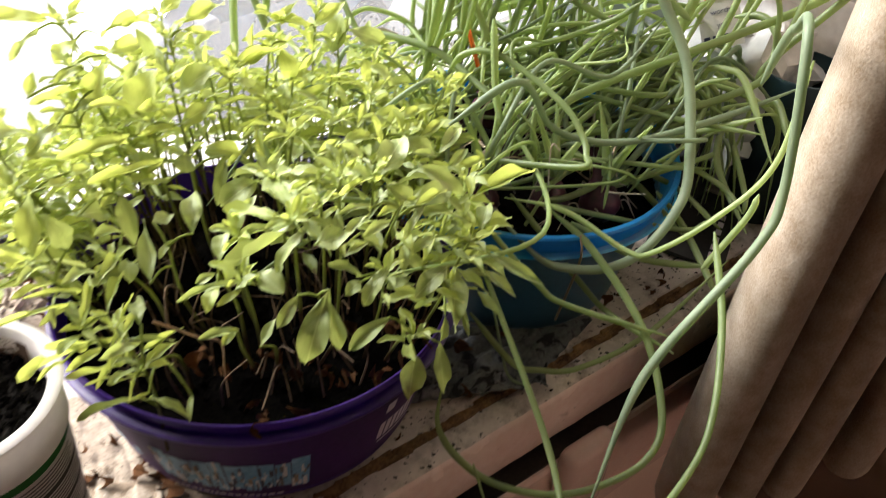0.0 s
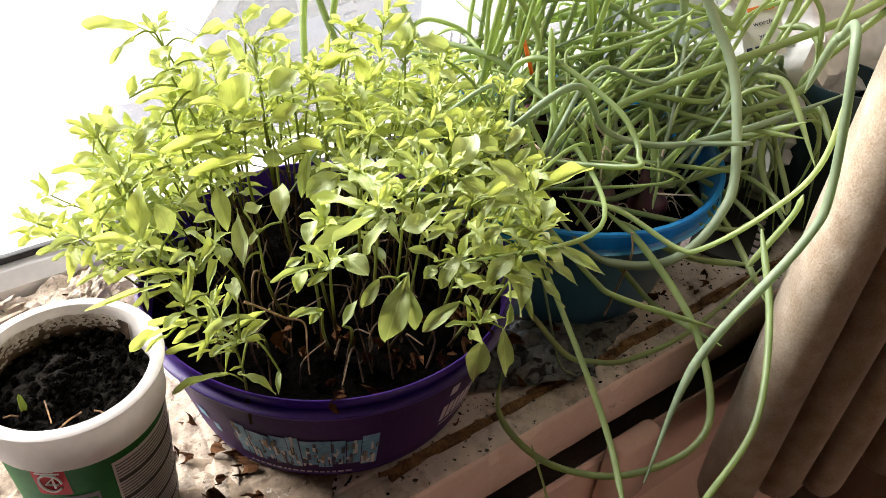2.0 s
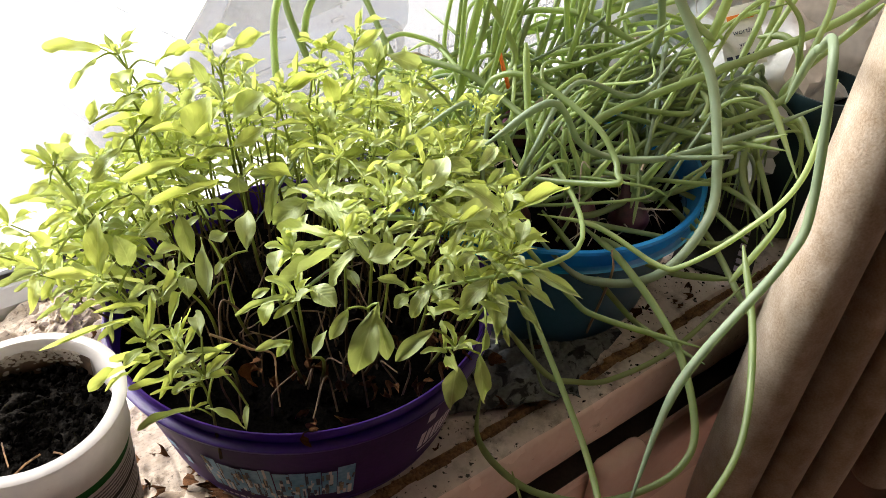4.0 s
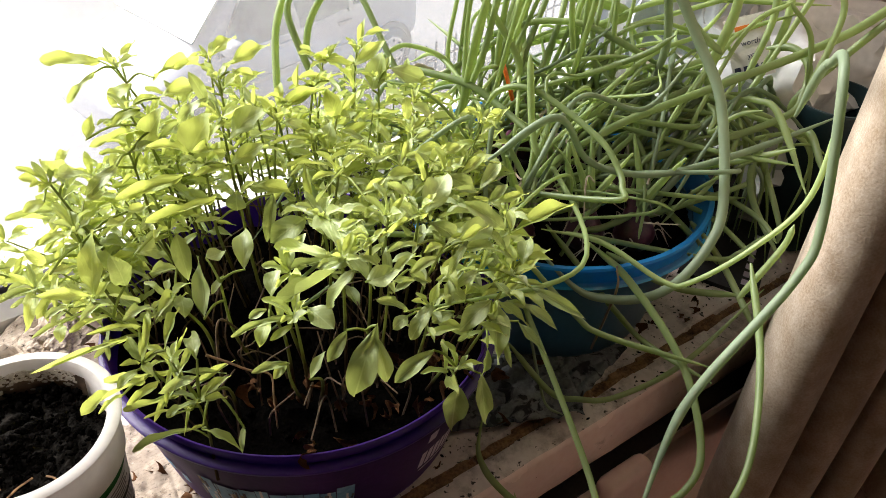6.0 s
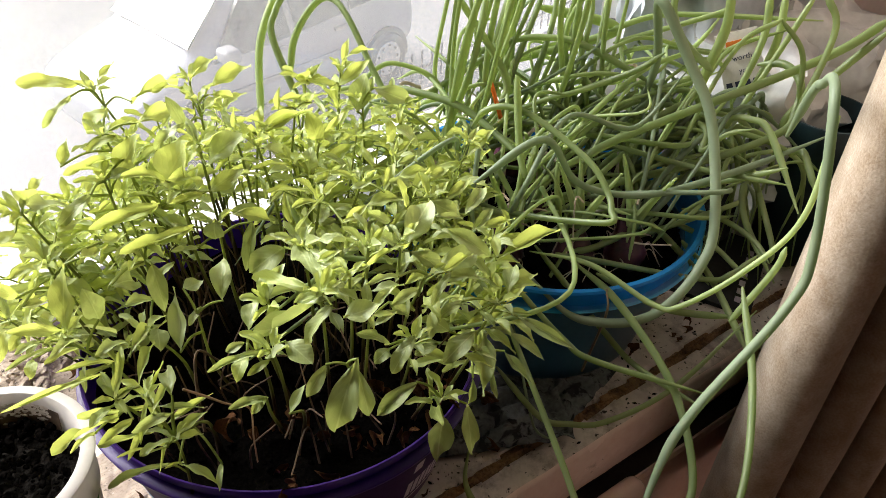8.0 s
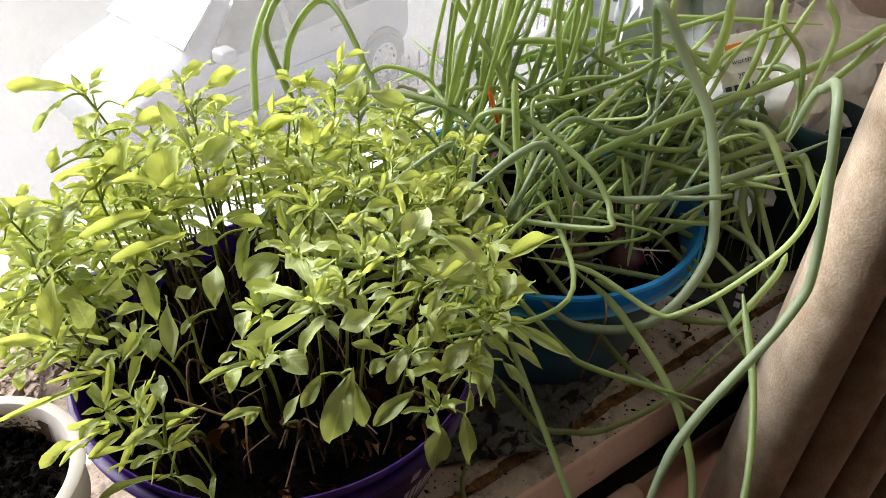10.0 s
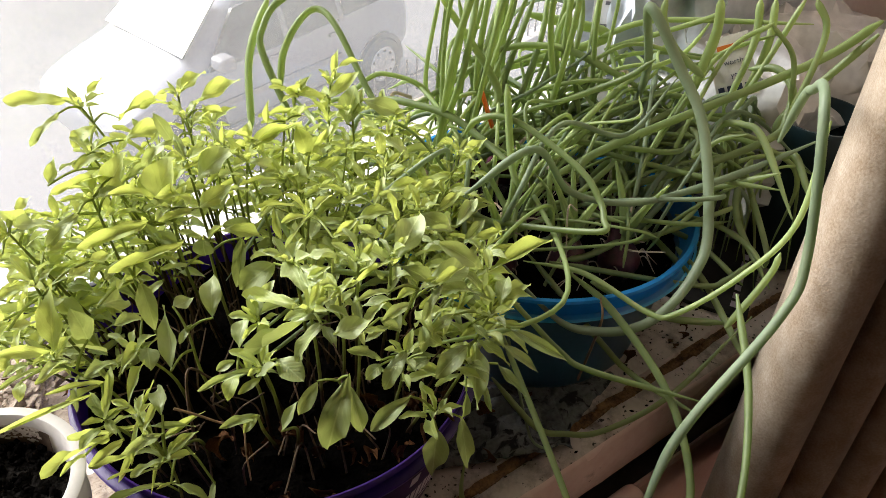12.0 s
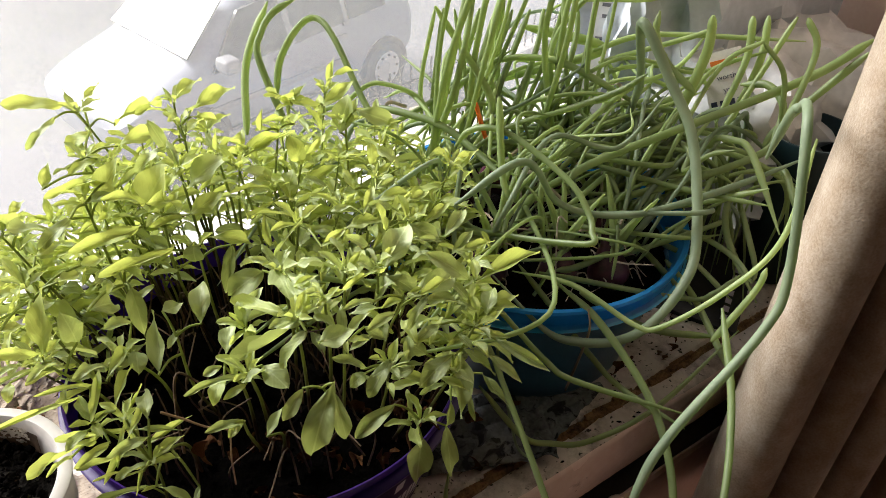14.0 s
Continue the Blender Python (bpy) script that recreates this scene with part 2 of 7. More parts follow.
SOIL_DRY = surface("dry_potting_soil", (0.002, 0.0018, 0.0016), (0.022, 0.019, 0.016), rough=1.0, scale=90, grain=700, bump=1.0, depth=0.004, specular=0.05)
CRUST = surface("dried_lime_crust", (0.36, 0.3, 0.24), (0.66, 0.6, 0.53), rough=0.95, scale=90, grain=500, bump=0.7)
PALE_WOOD = surface("weathered_pale_wood", (0.3, 0.22, 0.16), (0.55, 0.45, 0.36), rough=0.9, scale=40, grain=350, bump=0.8, depth=0.003)
DRY_LEAF = surface("dry_brown_leaf", (0.03, 0.012, 0.005), (0.16, 0.07, 0.028), rough=0.85, scale=90, grain=500, bump=0.5, specular=0.1)


def newsprint(name, low, high):
    """Yellowed newspaper with fine broken lines of print."""
    m = surface(name, low, high, rough=0.9, scale=26, grain=260, bump=0.4)
    n, k = m.node_tree.nodes, m.node_tree.links
    p = n["Principled BSDF"]
    old = p.inputs["Base Color"].links[0].from_socket
    where, rows, gaps, mul, mix = n.new("ShaderNodeTexCoord"), n.new("ShaderNodeTexWave"), n.new("ShaderNodeTexNoise"), n.new("ShaderNodeMath"), n.new("ShaderNodeMix")
    rows.bands_direction = "Y"
    rows.inputs["Scale"].default_value, rows.inputs["Distortion"].default_value = 120, 0.6
    gaps.inputs["Scale"].default_value, gaps.inputs["Detail"].default_value = 420, 2
    cut, thin = n.new("ShaderNodeMapRange"), n.new("ShaderNodeMapRange")
    cut.inputs["From Min"].default_value, cut.inputs["From Max"].default_value = 0.55, 0.75
    thin.inputs["From Min"].default_value, thin.inputs["From Max"].default_value, thin.inputs["To Max"].default_value = 0.48, 0.56, 0.4
    k.new(where.outputs["Object"], rows.inputs["Vector"])
    k.new(where.outputs["Object"], gaps.inputs["Vector"])
    k.new(rows.outputs["Fac"], cut.inputs["Value"])
    k.new(gaps.outputs["Fac"], thin.inputs["Value"])
    mul.operation = "MULTIPLY"
    k.new(cut.outputs[0], mul.inputs[0])
    k.new(thin.outputs[0], mul.inputs[1])
    mix.data_type = "RGBA"
    k.new(mul.outputs[0], mix.inputs["Factor"])
    k.new(old, mix.inputs["A"])
    mix.inputs["B"].default_value = (0.2, 0.155, 0.12, 1)
    old = mix.outputs["Result"]
    for scale_, a, b, tone in ((55, 0.5, 0.66, (0.13, 0.09, 0.06, 1)), (230, 0.58, 0.66, (0.05, 0.038, 0.03, 1)), (120, 0.6, 0.7, (0.62, 0.56, 0.48, 1))):
        spots, edge, blot = n.new("ShaderNodeTexNoise"), n.new("ShaderNodeMapRange"), n.new("ShaderNodeMix")
        spots.inputs["Scale"].default_value, spots.inputs["Detail"].default_value, spots.inputs["Roughness"].default_value = scale_, 7, 0.7
        edge.inputs["From Min"].default_value, edge.inputs["From Max"].default_value = a, b
        blot.data_type = "RGBA"
        k.new(where.outputs["Object"], spots.inputs["Vector"])
        k.new(spots.outputs["Fac"], edge.inputs["Value"])
        k.new(edge.outputs[0], blot.inputs["Factor"])
        k.new(old, blot.inputs["A"])
        blot.inputs["B"].default_value = tone
        old = blot.outputs["Result"]
    k.new(old, p.inputs["Base Color"])
    return m


NEWSPRINT = newsprint("yellowed_newsprint", (0.3, 0.235, 0.18), (0.48, 0.4, 0.32))
NEWSPRINT_BROWN = newsprint("water_stained_newsprint", (0.17, 0.12, 0.08), (0.33, 0.25, 0.18))
BAND = surface("tan_rubber_band", (0.32, 0.2, 0.12), (0.42, 0.28, 0.17), rough=0.6)
STALK_DRY = surface("dry_brown_stalk", (0.05, 0.03, 0.018), (0.16, 0.1, 0.06), rough=0.85, scale=80)
HERB = [
    blade("herb_leaf_fresh", (0.32, 0.4, 0.085), (0.53, 0.61, 0.21), (0.77, 0.85, 0.18), 0.52, 0.08, 8, 0.52),
    blade("herb_leaf_deep", (0.245, 0.315, 0.085), (0.49, 0.565, 0.25), (0.62, 0.71, 0.18), 0.4, 0.12, 8, 0.5),
]
HERB_STEM = blade("herb_stem", (0.22, 0.27, 0.055), (0.38, 0.46, 0.12), (0.5, 0.58, 0.1), 0.3, 0.05)


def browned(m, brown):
    """A stem whose colour turns dark brown towards its lower end."""
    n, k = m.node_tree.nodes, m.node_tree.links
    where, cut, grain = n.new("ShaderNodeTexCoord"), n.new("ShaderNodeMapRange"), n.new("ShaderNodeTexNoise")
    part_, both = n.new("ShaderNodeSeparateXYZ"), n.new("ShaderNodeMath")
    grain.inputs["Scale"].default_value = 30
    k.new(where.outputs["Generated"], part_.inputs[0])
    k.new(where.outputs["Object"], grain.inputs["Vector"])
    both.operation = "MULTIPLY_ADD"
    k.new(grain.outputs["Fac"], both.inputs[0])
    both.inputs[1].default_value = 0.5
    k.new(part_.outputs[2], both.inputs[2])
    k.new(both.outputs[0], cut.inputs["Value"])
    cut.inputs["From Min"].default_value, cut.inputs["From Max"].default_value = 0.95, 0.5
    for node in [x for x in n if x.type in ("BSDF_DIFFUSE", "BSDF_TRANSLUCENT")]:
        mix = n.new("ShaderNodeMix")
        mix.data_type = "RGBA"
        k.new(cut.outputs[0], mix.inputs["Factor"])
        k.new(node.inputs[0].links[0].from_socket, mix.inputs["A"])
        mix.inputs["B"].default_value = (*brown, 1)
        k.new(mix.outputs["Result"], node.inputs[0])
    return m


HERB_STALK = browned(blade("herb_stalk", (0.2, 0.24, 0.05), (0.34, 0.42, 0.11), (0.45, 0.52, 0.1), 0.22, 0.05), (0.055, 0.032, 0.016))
ONION = blade("onion_leaf_green", (0.155, 0.215, 0.08), (0.335, 0.42, 0.195), (0.62, 0.74, 0.29), 0.47, 0.09, 0, 0.42)
ONION_PALE = blade("onion_leaf_yellow_green", (0.27, 0.37, 0.14), (0.48, 0.58, 0.29), (0.66, 0.78, 0.32), 0.46, 0.06, 0, 0.45)
ONION_BLUE = blade("onion_leaf_waxy", (0.145, 0.2, 0.12), (0.3, 0.37, 0.25), (0.49, 0.59, 0.33), 0.4, 0.07, 0, 0.5)
BULB = surface("purple_onion_skin", (0.028, 0.006, 0.015), (0.1, 0.026, 0.045), rough=0.4, scale=60, grain=300, bump=0.3)
ROOT = surface("pale_roots", (0.42, 0.34, 0.27), (0.6, 0.52, 0.44), rough=0.8)
BAG = surface("white_plastic_bag", (0.42, 0.43, 0.45), (0.62, 0.63, 0.64), rough=0.32, scale=14, grain=120, bump=0.25, depth=0.003)
BAG_GREY = surface("grey_printed_bag", (0.36, 0.395, 0.45), (0.5, 0.54, 0.6), rough=0.4, scale=16, grain=150, bump=0.25)
ASPHALT = surface("wet_light_asphalt", (0.165, 0.165, 0.175), (0.22, 0.22, 0.232), rough=0.6, scale=0.8, grain=60, bump=0.2, depth=0.01)
PAVING = surface("pale_paving", (0.27, 0.27, 0.275), (0.35, 0.35, 0.355), rough=0.8, scale=1.2, grain=40, bump=0.2, depth=0.01)
STONE = surface("pale_stone", (0.4, 0.39, 0.37), (0.55, 0.53, 0.5), rough=0.8, scale=6, grain=80, bump=0.3)
CAR_PAINT = surface("silver_car_paint", (0.29, 0.31, 0.38), (0.36, 0.38, 0.45), rough=0.3, scale=2, grain=600, bump=0.01, metal=0.0)
CAR_GLASS = surface("dark_car_glass", (0.045, 0.045, 0.05), (0.15, 0.15, 0.16), rough=0.2, scale=5, grain=40, bump=0.01)
# pale metallic base stands in for the bright sky mirrored in the glass
CAR_SCREEN = surface("sky_toned_car_glass", (0.5, 0.5, 0.5), (0.62, 0.62, 0.62), rough=0.12, scale=3, grain=40, bump=0.01, metal=0.7)
CAR_TRIM = surface("grey_car_trim", (0.25, 0.25, 0.27), (0.33, 0.33, 0.35), rough=0.5)
TYRE = surface("tyre_rubber", (0.05, 0.05, 0.054), (0.09, 0.09, 0.094), rough=0.75)
HUB = surface("silver_hubcap", (0.5, 0.5, 0.53), (0.6, 0.6, 0.63), rough=0.4, metal=0.0)
IRON = surface("black_iron", (0.015, 0.015, 0.017), (0.035, 0.035, 0.037), rough=0.5)
ORANGE_TAG = surface("orange_plastic", (0.75, 0.13, 0.01), (0.85, 0.18, 0.02), rough=0.4)
BRICKWORK = surface("buff_render", (0.34, 0.3, 0.26), (0.44, 0.39, 0.34), rough=0.9, scale=4, grain=80, bump=0.4)


# ---- mesh helpers ----
def thing(name, at, label, category, group="", kind=""):
    ob = new(name)
    ob.location, ob.empty_display_size = at, 0.02
    return tagged(ob, label, category, group, kind)


def link_mesh(name, bm, material, parent=None, label="", smooth=True):
    me = bpy.data.meshes.new(name)
    bm.normal_update()
    for e in bm.edges:
        if len(e.link_faces) == 2 and e.calc_face_angle() > 0.75:
            e.smooth = False
    bm.to_mesh(me)
    bm.free()
    for f in me.polygons:
        f.use_smooth = smooth
    for m in (material if isinstance(material, (list, tuple)) else [material]):
        me.materials.append(m)
    ob = new(name, me)
    if parent:
        ob.parent = parent
        ob.matrix_parent_inverse = Matrix.Translation(-Vector(parent.location))
    return tagged(ob, label)


def part(name, bm, material, parent, label="", smooth=True):
    """One mesh under a thing or a part; its mesh is given in world places."""
    ob = link_mesh(name, bm, material, None, label, smooth)
    ob.parent = parent
    # a part's own frame is the world's, a thing's stands at its base
    ob.matrix_parent_inverse = Matrix() if parent.parent else Matrix.Translation(-Vector(parent.location))
    return ob


def flat(name, bm, material, label, category, kind="structure", smooth=False):
    return tagged(link_mesh(name, bm, material, None, "", smooth), label, category, "", kind)


def box(bm, x0, x1, y0, y1, z0, z1, bevel=0.0, segments=2):
    made = bmesh.ops.create_cube(bm, size=1)["verts"]
    for v in made:
        v.co = Vector(((x0 + x1) / 2 + v.co.x * (x1 - x0), (y0 + y1) / 2 + v.co.y * (y1 - y0), (z0 + z1) / 2 + v.co.z * (z1 - z0)))
    if bevel:
        edges = list({e for v in made for e in v.link_edges})
        bmesh.ops.bevel(bm, geom=edges, offset=bevel, segments=segments, affect="EDGES", profile=0.5)
    return bm


def lathe(profile, around=64, at=(0, 0, 0), closed=True, wobble=0.0):
    """Turns a profile of (radius, height) round the upright axis."""
    bm = bmesh.new()
    rings = []
    for r, z in profile:
        ring = []
        for i in range(around):
            a = 2 * math.pi * i / around
            k = r * (1 + wobble * math.sin(2 * a + 0.7))
            ring.append(bm.verts.new((at[0] + k * math.cos(a), at[1] + k * math.sin(a), at[2] + z)))
        rings.append(ring)
    for a, b in zip(rings, rings[1:]):
        for i in range(around):
            j = (i + 1) % around
            bm.faces.new((a[i], a[j], b[j], b[i]))
    if closed and profile[0][0] > 1e-5:
        bm.faces.new(list(reversed(rings[0])))
    if closed and profile[-1][0] > 1e-5:
        bm.faces.new(rings[-1])
    return bm


def smooth_line(points, per=8):
    """A rounded line through the points."""
    p = [Vector(q) for q in points]
    p = [2 * p[0] - p[1]] + p + [2 * p[-1] - p[-2]]
    line = []
    for i in range(1, len(p) - 2):
        for s in range(per):
            t = s / per
            line.append(0.5 * (2 * p[i] + (p[i + 1] - p[i - 1]) * t + (2 * p[i - 1] - 5 * p[i] + 4 * p[i + 1] - p[i + 2]) * t * t
                               + (3 * p[i] - p[i - 1] - 3 * p[i + 1] + p[i + 2]) * t ** 3))
    line.append(p[-2])
    return line


def tube(bm, line, radius, sides=8, squash=1.0):
    """A tube along a line; radius is a function of the fraction along it."""
    n = len(line)
    side = None
    rings = []
    for i, p in enumerate(line):
        d = (line[min(i + 1, n - 1)] - line[max(i - 1, 0)]).normalized()
        if side is None:
            side = d.orthogonal().normalized()
        side = (side - d * side.dot(d)).normalized()
        up = d.cross(side)
        r = radius(i / (n - 1))
        rings.append([bm.verts.new(p + r * (math.cos(2 * math.pi * j / sides) * side + squash * math.sin(2 * math.pi * j / sides) * up)) for j in range(sides)])
    for a, b in zip(rings, rings[1:]):
        for j in range(sides):
            q = (j + 1) % sides
            bm.faces.new((a[j], a[q], b[q], b[j]))
    bm.faces.new(list(reversed(rings[0])))
    bm.faces.new(rings[-1])
    return bm


def rumple(bm, amount, scale, seed=0.0, only_up=False):
    for v in bm.verts:
        k = noise.noise_vector(v.co * scale + Vector((seed, seed * 1.7, 3.1 * seed)))
        v.co += Vector((0, 0, k.z * amount)) if only_up else k * amount
    return bm


def soil_disc(at, radius, rise, seed, rings=26, around=72):
    """A crumbly, uneven bed of soil."""
    bm = bmesh.new()
    grid = []
    for i in range(rings + 1):
        r = radius * i / rings
        row = []
        for j in range(around):
            a = 2 * math.pi * j / around
            p = Vector((at[0] + r * math.cos(a), at[1] + r * math.sin(a), at[2]))
            h = noise.noise(p * 40 + Vector((seed, 0, 0))) * rise + abs(noise.noise(p * 130 + Vector((0, seed, 0)))) * rise * 0.9 + noise.noise(p * 330) * rise * 0.35
            row.append(bm.verts.new(p + Vector((0, 0, h * (0.4 + 0.6 * (1 - (i / rings) ** 4))))))
        grid.append(row)
    for a, b in zip(grid, grid[1:]):
        for j in range(around):
            q = (j + 1) % around
            bm.faces.new((a[j], b[j], b[q], a[q]))
    return bm


def on_wall(centre, low, high, a0, a1, z0, z1, lift, steps=16, rows=3):
    """A curved patch that lies on a tapered round wall. low, high: (radius, height) of the wall's two ends."""
    bm = bmesh.new()
    grid = []
    for i in range(rows + 1):
        z = z0 + (z1 - z0) * i / rows
        r = low[0] + (high[0] - low[0]) * (z - low[1]) / (high[1] - low[1]) + lift
        grid.append([bm.verts.new((centre[0] + r * math.cos(radians(a0 + (a1 - a0) * j / steps)), centre[1] + r * math.sin(radians(a0 + (a1 - a0) * j / steps)), z)) for j in range(steps + 1)])
    for a, b in zip(grid, grid[1:]):
        for j in range(steps):
            bm.faces.new((a[j], a[j + 1], b[j + 1], b[j]))
    return bm


# ---- the window, the sill and the room ----
SILL_BACK, FRONT = 0.262, -0.03
LEFT, RIGHT, TOP = -1.05, 0.62, 1.35


def extrude_x(profile, x0, x1, steps=1, closed=True):
    bm = bmesh.new()
    rows = [[bm.verts.new((x0 + (x1 - x0) * i / steps, y, z)) for y, z in profile] for i in range(steps + 1)]
    n = len(profile)
    for a, b in zip(rows, rows[1:]):
        for j in range(n if closed else n - 1):
            q = (j + 1) % n
            bm.faces.new((a[j], a[q], b[q], b[j]))
    if closed:
        bm.faces.new(list(reversed(rows[0])))
        bm.faces.new(rows[-1])
    bmesh.ops.recalc_face_normals(bm, faces=bm.faces)
    return bm


bm = extrude_x([(SILL_BACK, -0.035), (SILL_BACK, 0.0), (0.21, 0.0), (0.15, 0.0), (0.06, 0.0), (-0.010, 0.0), (-0.0125, -0.002), (-0.0125, -0.035)], LEFT, RIGHT, 240)
rumple(bm, 0.0012, 45, 2, True)
flat("window_sill", bm, PAINT_SILL, "old white-painted wooden window sill, chipped and soiled", "window sill", smooth=False)
bm = extrude_x([(-0.0122, -0.03), (-0.0122, -0.0012), (-0.0192, -0.0012), (-0.0192, -0.03)], LEFT, -0.078, 60)
rumple(bm, 0.0008, 60, 3, True)
flat("sill_fillet", bm, PAINT_SILL, "white-painted filled joint of the sill", "trim")
bm = extrude_x([(-0.0120, -0.03), (-0.0124, -0.0016), (-0.0140, 0.0002), (-0.0165, -0.0008), (-0.0192, -0.003), (-0.0195, -0.03)], -0.078, RIGHT, 340)
rumple(bm, 0.0022, 90, 5)
rumple(bm, 0.0016, 300, 6)
flat("split_joint", bm, RAW_WOOD, "brown bare wood showing in the sill's split front joint", "trim", smooth=False)
nose = [(-0.0195, -0.052), (-0.0195, -0.0012), (-0.0215, -0.0006), (-0.030, -0.0008)] + [(-0.034 - 0.005 * math.sin(radians(a)), -0.006 + 0.005 * math.cos(radians(a))) for a in range(0, 91, 18)] + [(-0.0400, -0.026), (-0.0395, -0.048), (-0.0375, -0.052)]
bm = extrude_x(nose, LEFT, RIGHT, 160)
rumple(bm, 0.0007, 60, 7)
bm.normal_update()
for f in bm.faces:
    f.material_index = int(f.normal.z > 0.8)
flat("sill_nosing", bm, [PAINT_NOSE, PAINT_SILL], "rounded front edge of the sill in pinkish white paint", "trim", smooth=True)
# near-black boxes that put the gap's shade into colour
bm = box(bmesh.new(), LEFT, RIGHT, -0.012, 0.03, -0.0765, -0.036)
box(bm, LEFT, RIGHT, -0.0425, 0.03, -0.0790, -0.0762)
flat("sill_recess", bm, DARK_GAP, "dark-coloured strip for the shaded gap under the sill's nosing", "trim")
bm = box(bmesh.new(), LEFT, RIGHT, -0.046, 0.03, -0.2, -0.077, 0.006)
flat("apron_board", bm, PAINT_FRONT, "pinkish painted board below the window sill", "trim")
bm = box(bmesh.new(), 0.085, 0.135, -0.064, -0.046, -0.14, -0.055, 0.008, 3)
flat("apron_block", bm, PAINT_FRONT, "small painted block on the board under the sill", "trim", smooth=True)

# walls with the window opening through them
OUT, WEST, EAST, SOUTH = 0.407, -1.25, 2.8, -1.7
bm = box(bmesh.new(), WEST, EAST, 0.03, OUT, -0.85, -0.2)
box(bm, WEST, EAST, 0.031, OUT, -0.2, -0.036)
flat("wall_below_window", bm, WALL_PAINT, "pinkish cream painted wall under the window", "wall")
for name, x0, x1 in (("wall_left_of_window", WEST, LEFT), ("wall_right_of_window", RIGHT, EAST)):
    flat(name, box(bmesh.new(), x0, x1, 0.0, OUT, -0.036, 1.65), WALL_PAINT, "pinkish cream painted wall beside the window", "wall")
flat("wall_above_window", box(bmesh.new(), LEFT, RIGHT, 0.0, OUT, TOP, 1.65), WALL_PAINT, "pinkish cream painted wall above the window", "wall")
# unseen side walls, kept dark so little fill reaches the curtain folds
flat("wall_left", box(bmesh.new(), WEST - 0.13, WEST, SOUTH, OUT, -0.85, 1.65), DIM_WALL, "unseen side wall, dark tan to limit fill light", "wall")
flat("wall_right", box(bmesh.new(), EAST, EAST + 0.12, SOUTH, OUT, -0.85, 1.65), DIM_WALL, "unseen side wall, dark tan to limit fill light", "wall")
# unseen back wall, floor and ceiling, toned to set the room's bounce
flat("wall_back", box(bmesh.new(), WEST, EAST + 0.12, SOUTH - 0.12, SOUTH, -0.85, 1.65), ROOM_PAINT, "unseen back wall, rose-beige to tune bounced light", "wall")
flat("floor", box(bmesh.new(), WEST, EAST + 0.12, SOUTH - 0.12, OUT, -0.95, -0.85), CARPET, "rose-brown carpeted room floor", "floor")
flat("ceiling", box(bmesh.new(), WEST, EAST + 0.12, SOUTH - 0.12, OUT, 1.65, 1.75), CEILING_PAINT, "plain off-white ceiling", "ceiling")

# the window: white frame, black gasket, one large pane
window = thing("window_1", (-0.2, 0.297, 0.0), "large white plastic window with one clear pane", "window", kind="structure")
bm = extrude_x([(0.262, 0.0005), (0.262, 0.012), (0.272, 0.021), (0.282, 0.023), (0.322, 0.023), (0.337, 0.010), (0.337, -0.03), (0.2625, -0.03)], LEFT, RIGHT, 1)
part("bottom_rail", bm, FRAME_WHITE, window, smooth=False)
for x0, x1 in ((LEFT, LEFT + 0.06), (RIGHT - 0.06, RIGHT)):
    part("side_rail", box(bmesh.new(), x0, x1, 0.262, 0.337, 0.0235, TOP - 0.06, 0.004), FRAME_WHITE, window)
part("top_rail", box(bmesh.new(), LEFT, RIGHT, 0.262, 0.337, TOP - 0.06, TOP, 0.004), FRAME_WHITE, window)
part("gasket", box(bmesh.new(), LEFT + 0.06, RIGHT - 0.06, 0.2785, 0.284, 0.0225, 0.0285, 0.001), GASKET, window, "black rubber glazing gasket")
pane = part("pane", box(bmesh.new(), LEFT + 0.055, RIGHT - 0.055, 0.287, 0.291, 0.0235, TOP - 0.055), CLEAR, window, smooth=False)
pane.visible_shadow = False
bm = extrude_x([(0.338, -0.03), (0.338, 0.0), (0.427, -0.02), (0.437, -0.026), (0.437, -0.06), (0.338, -0.06)], LEFT - 0.05, RIGHT + 0.05, 1)
flat("outer_sill", bm, STONE, "pale outer stone sill below the window", "window sill")


HEM = -0.115


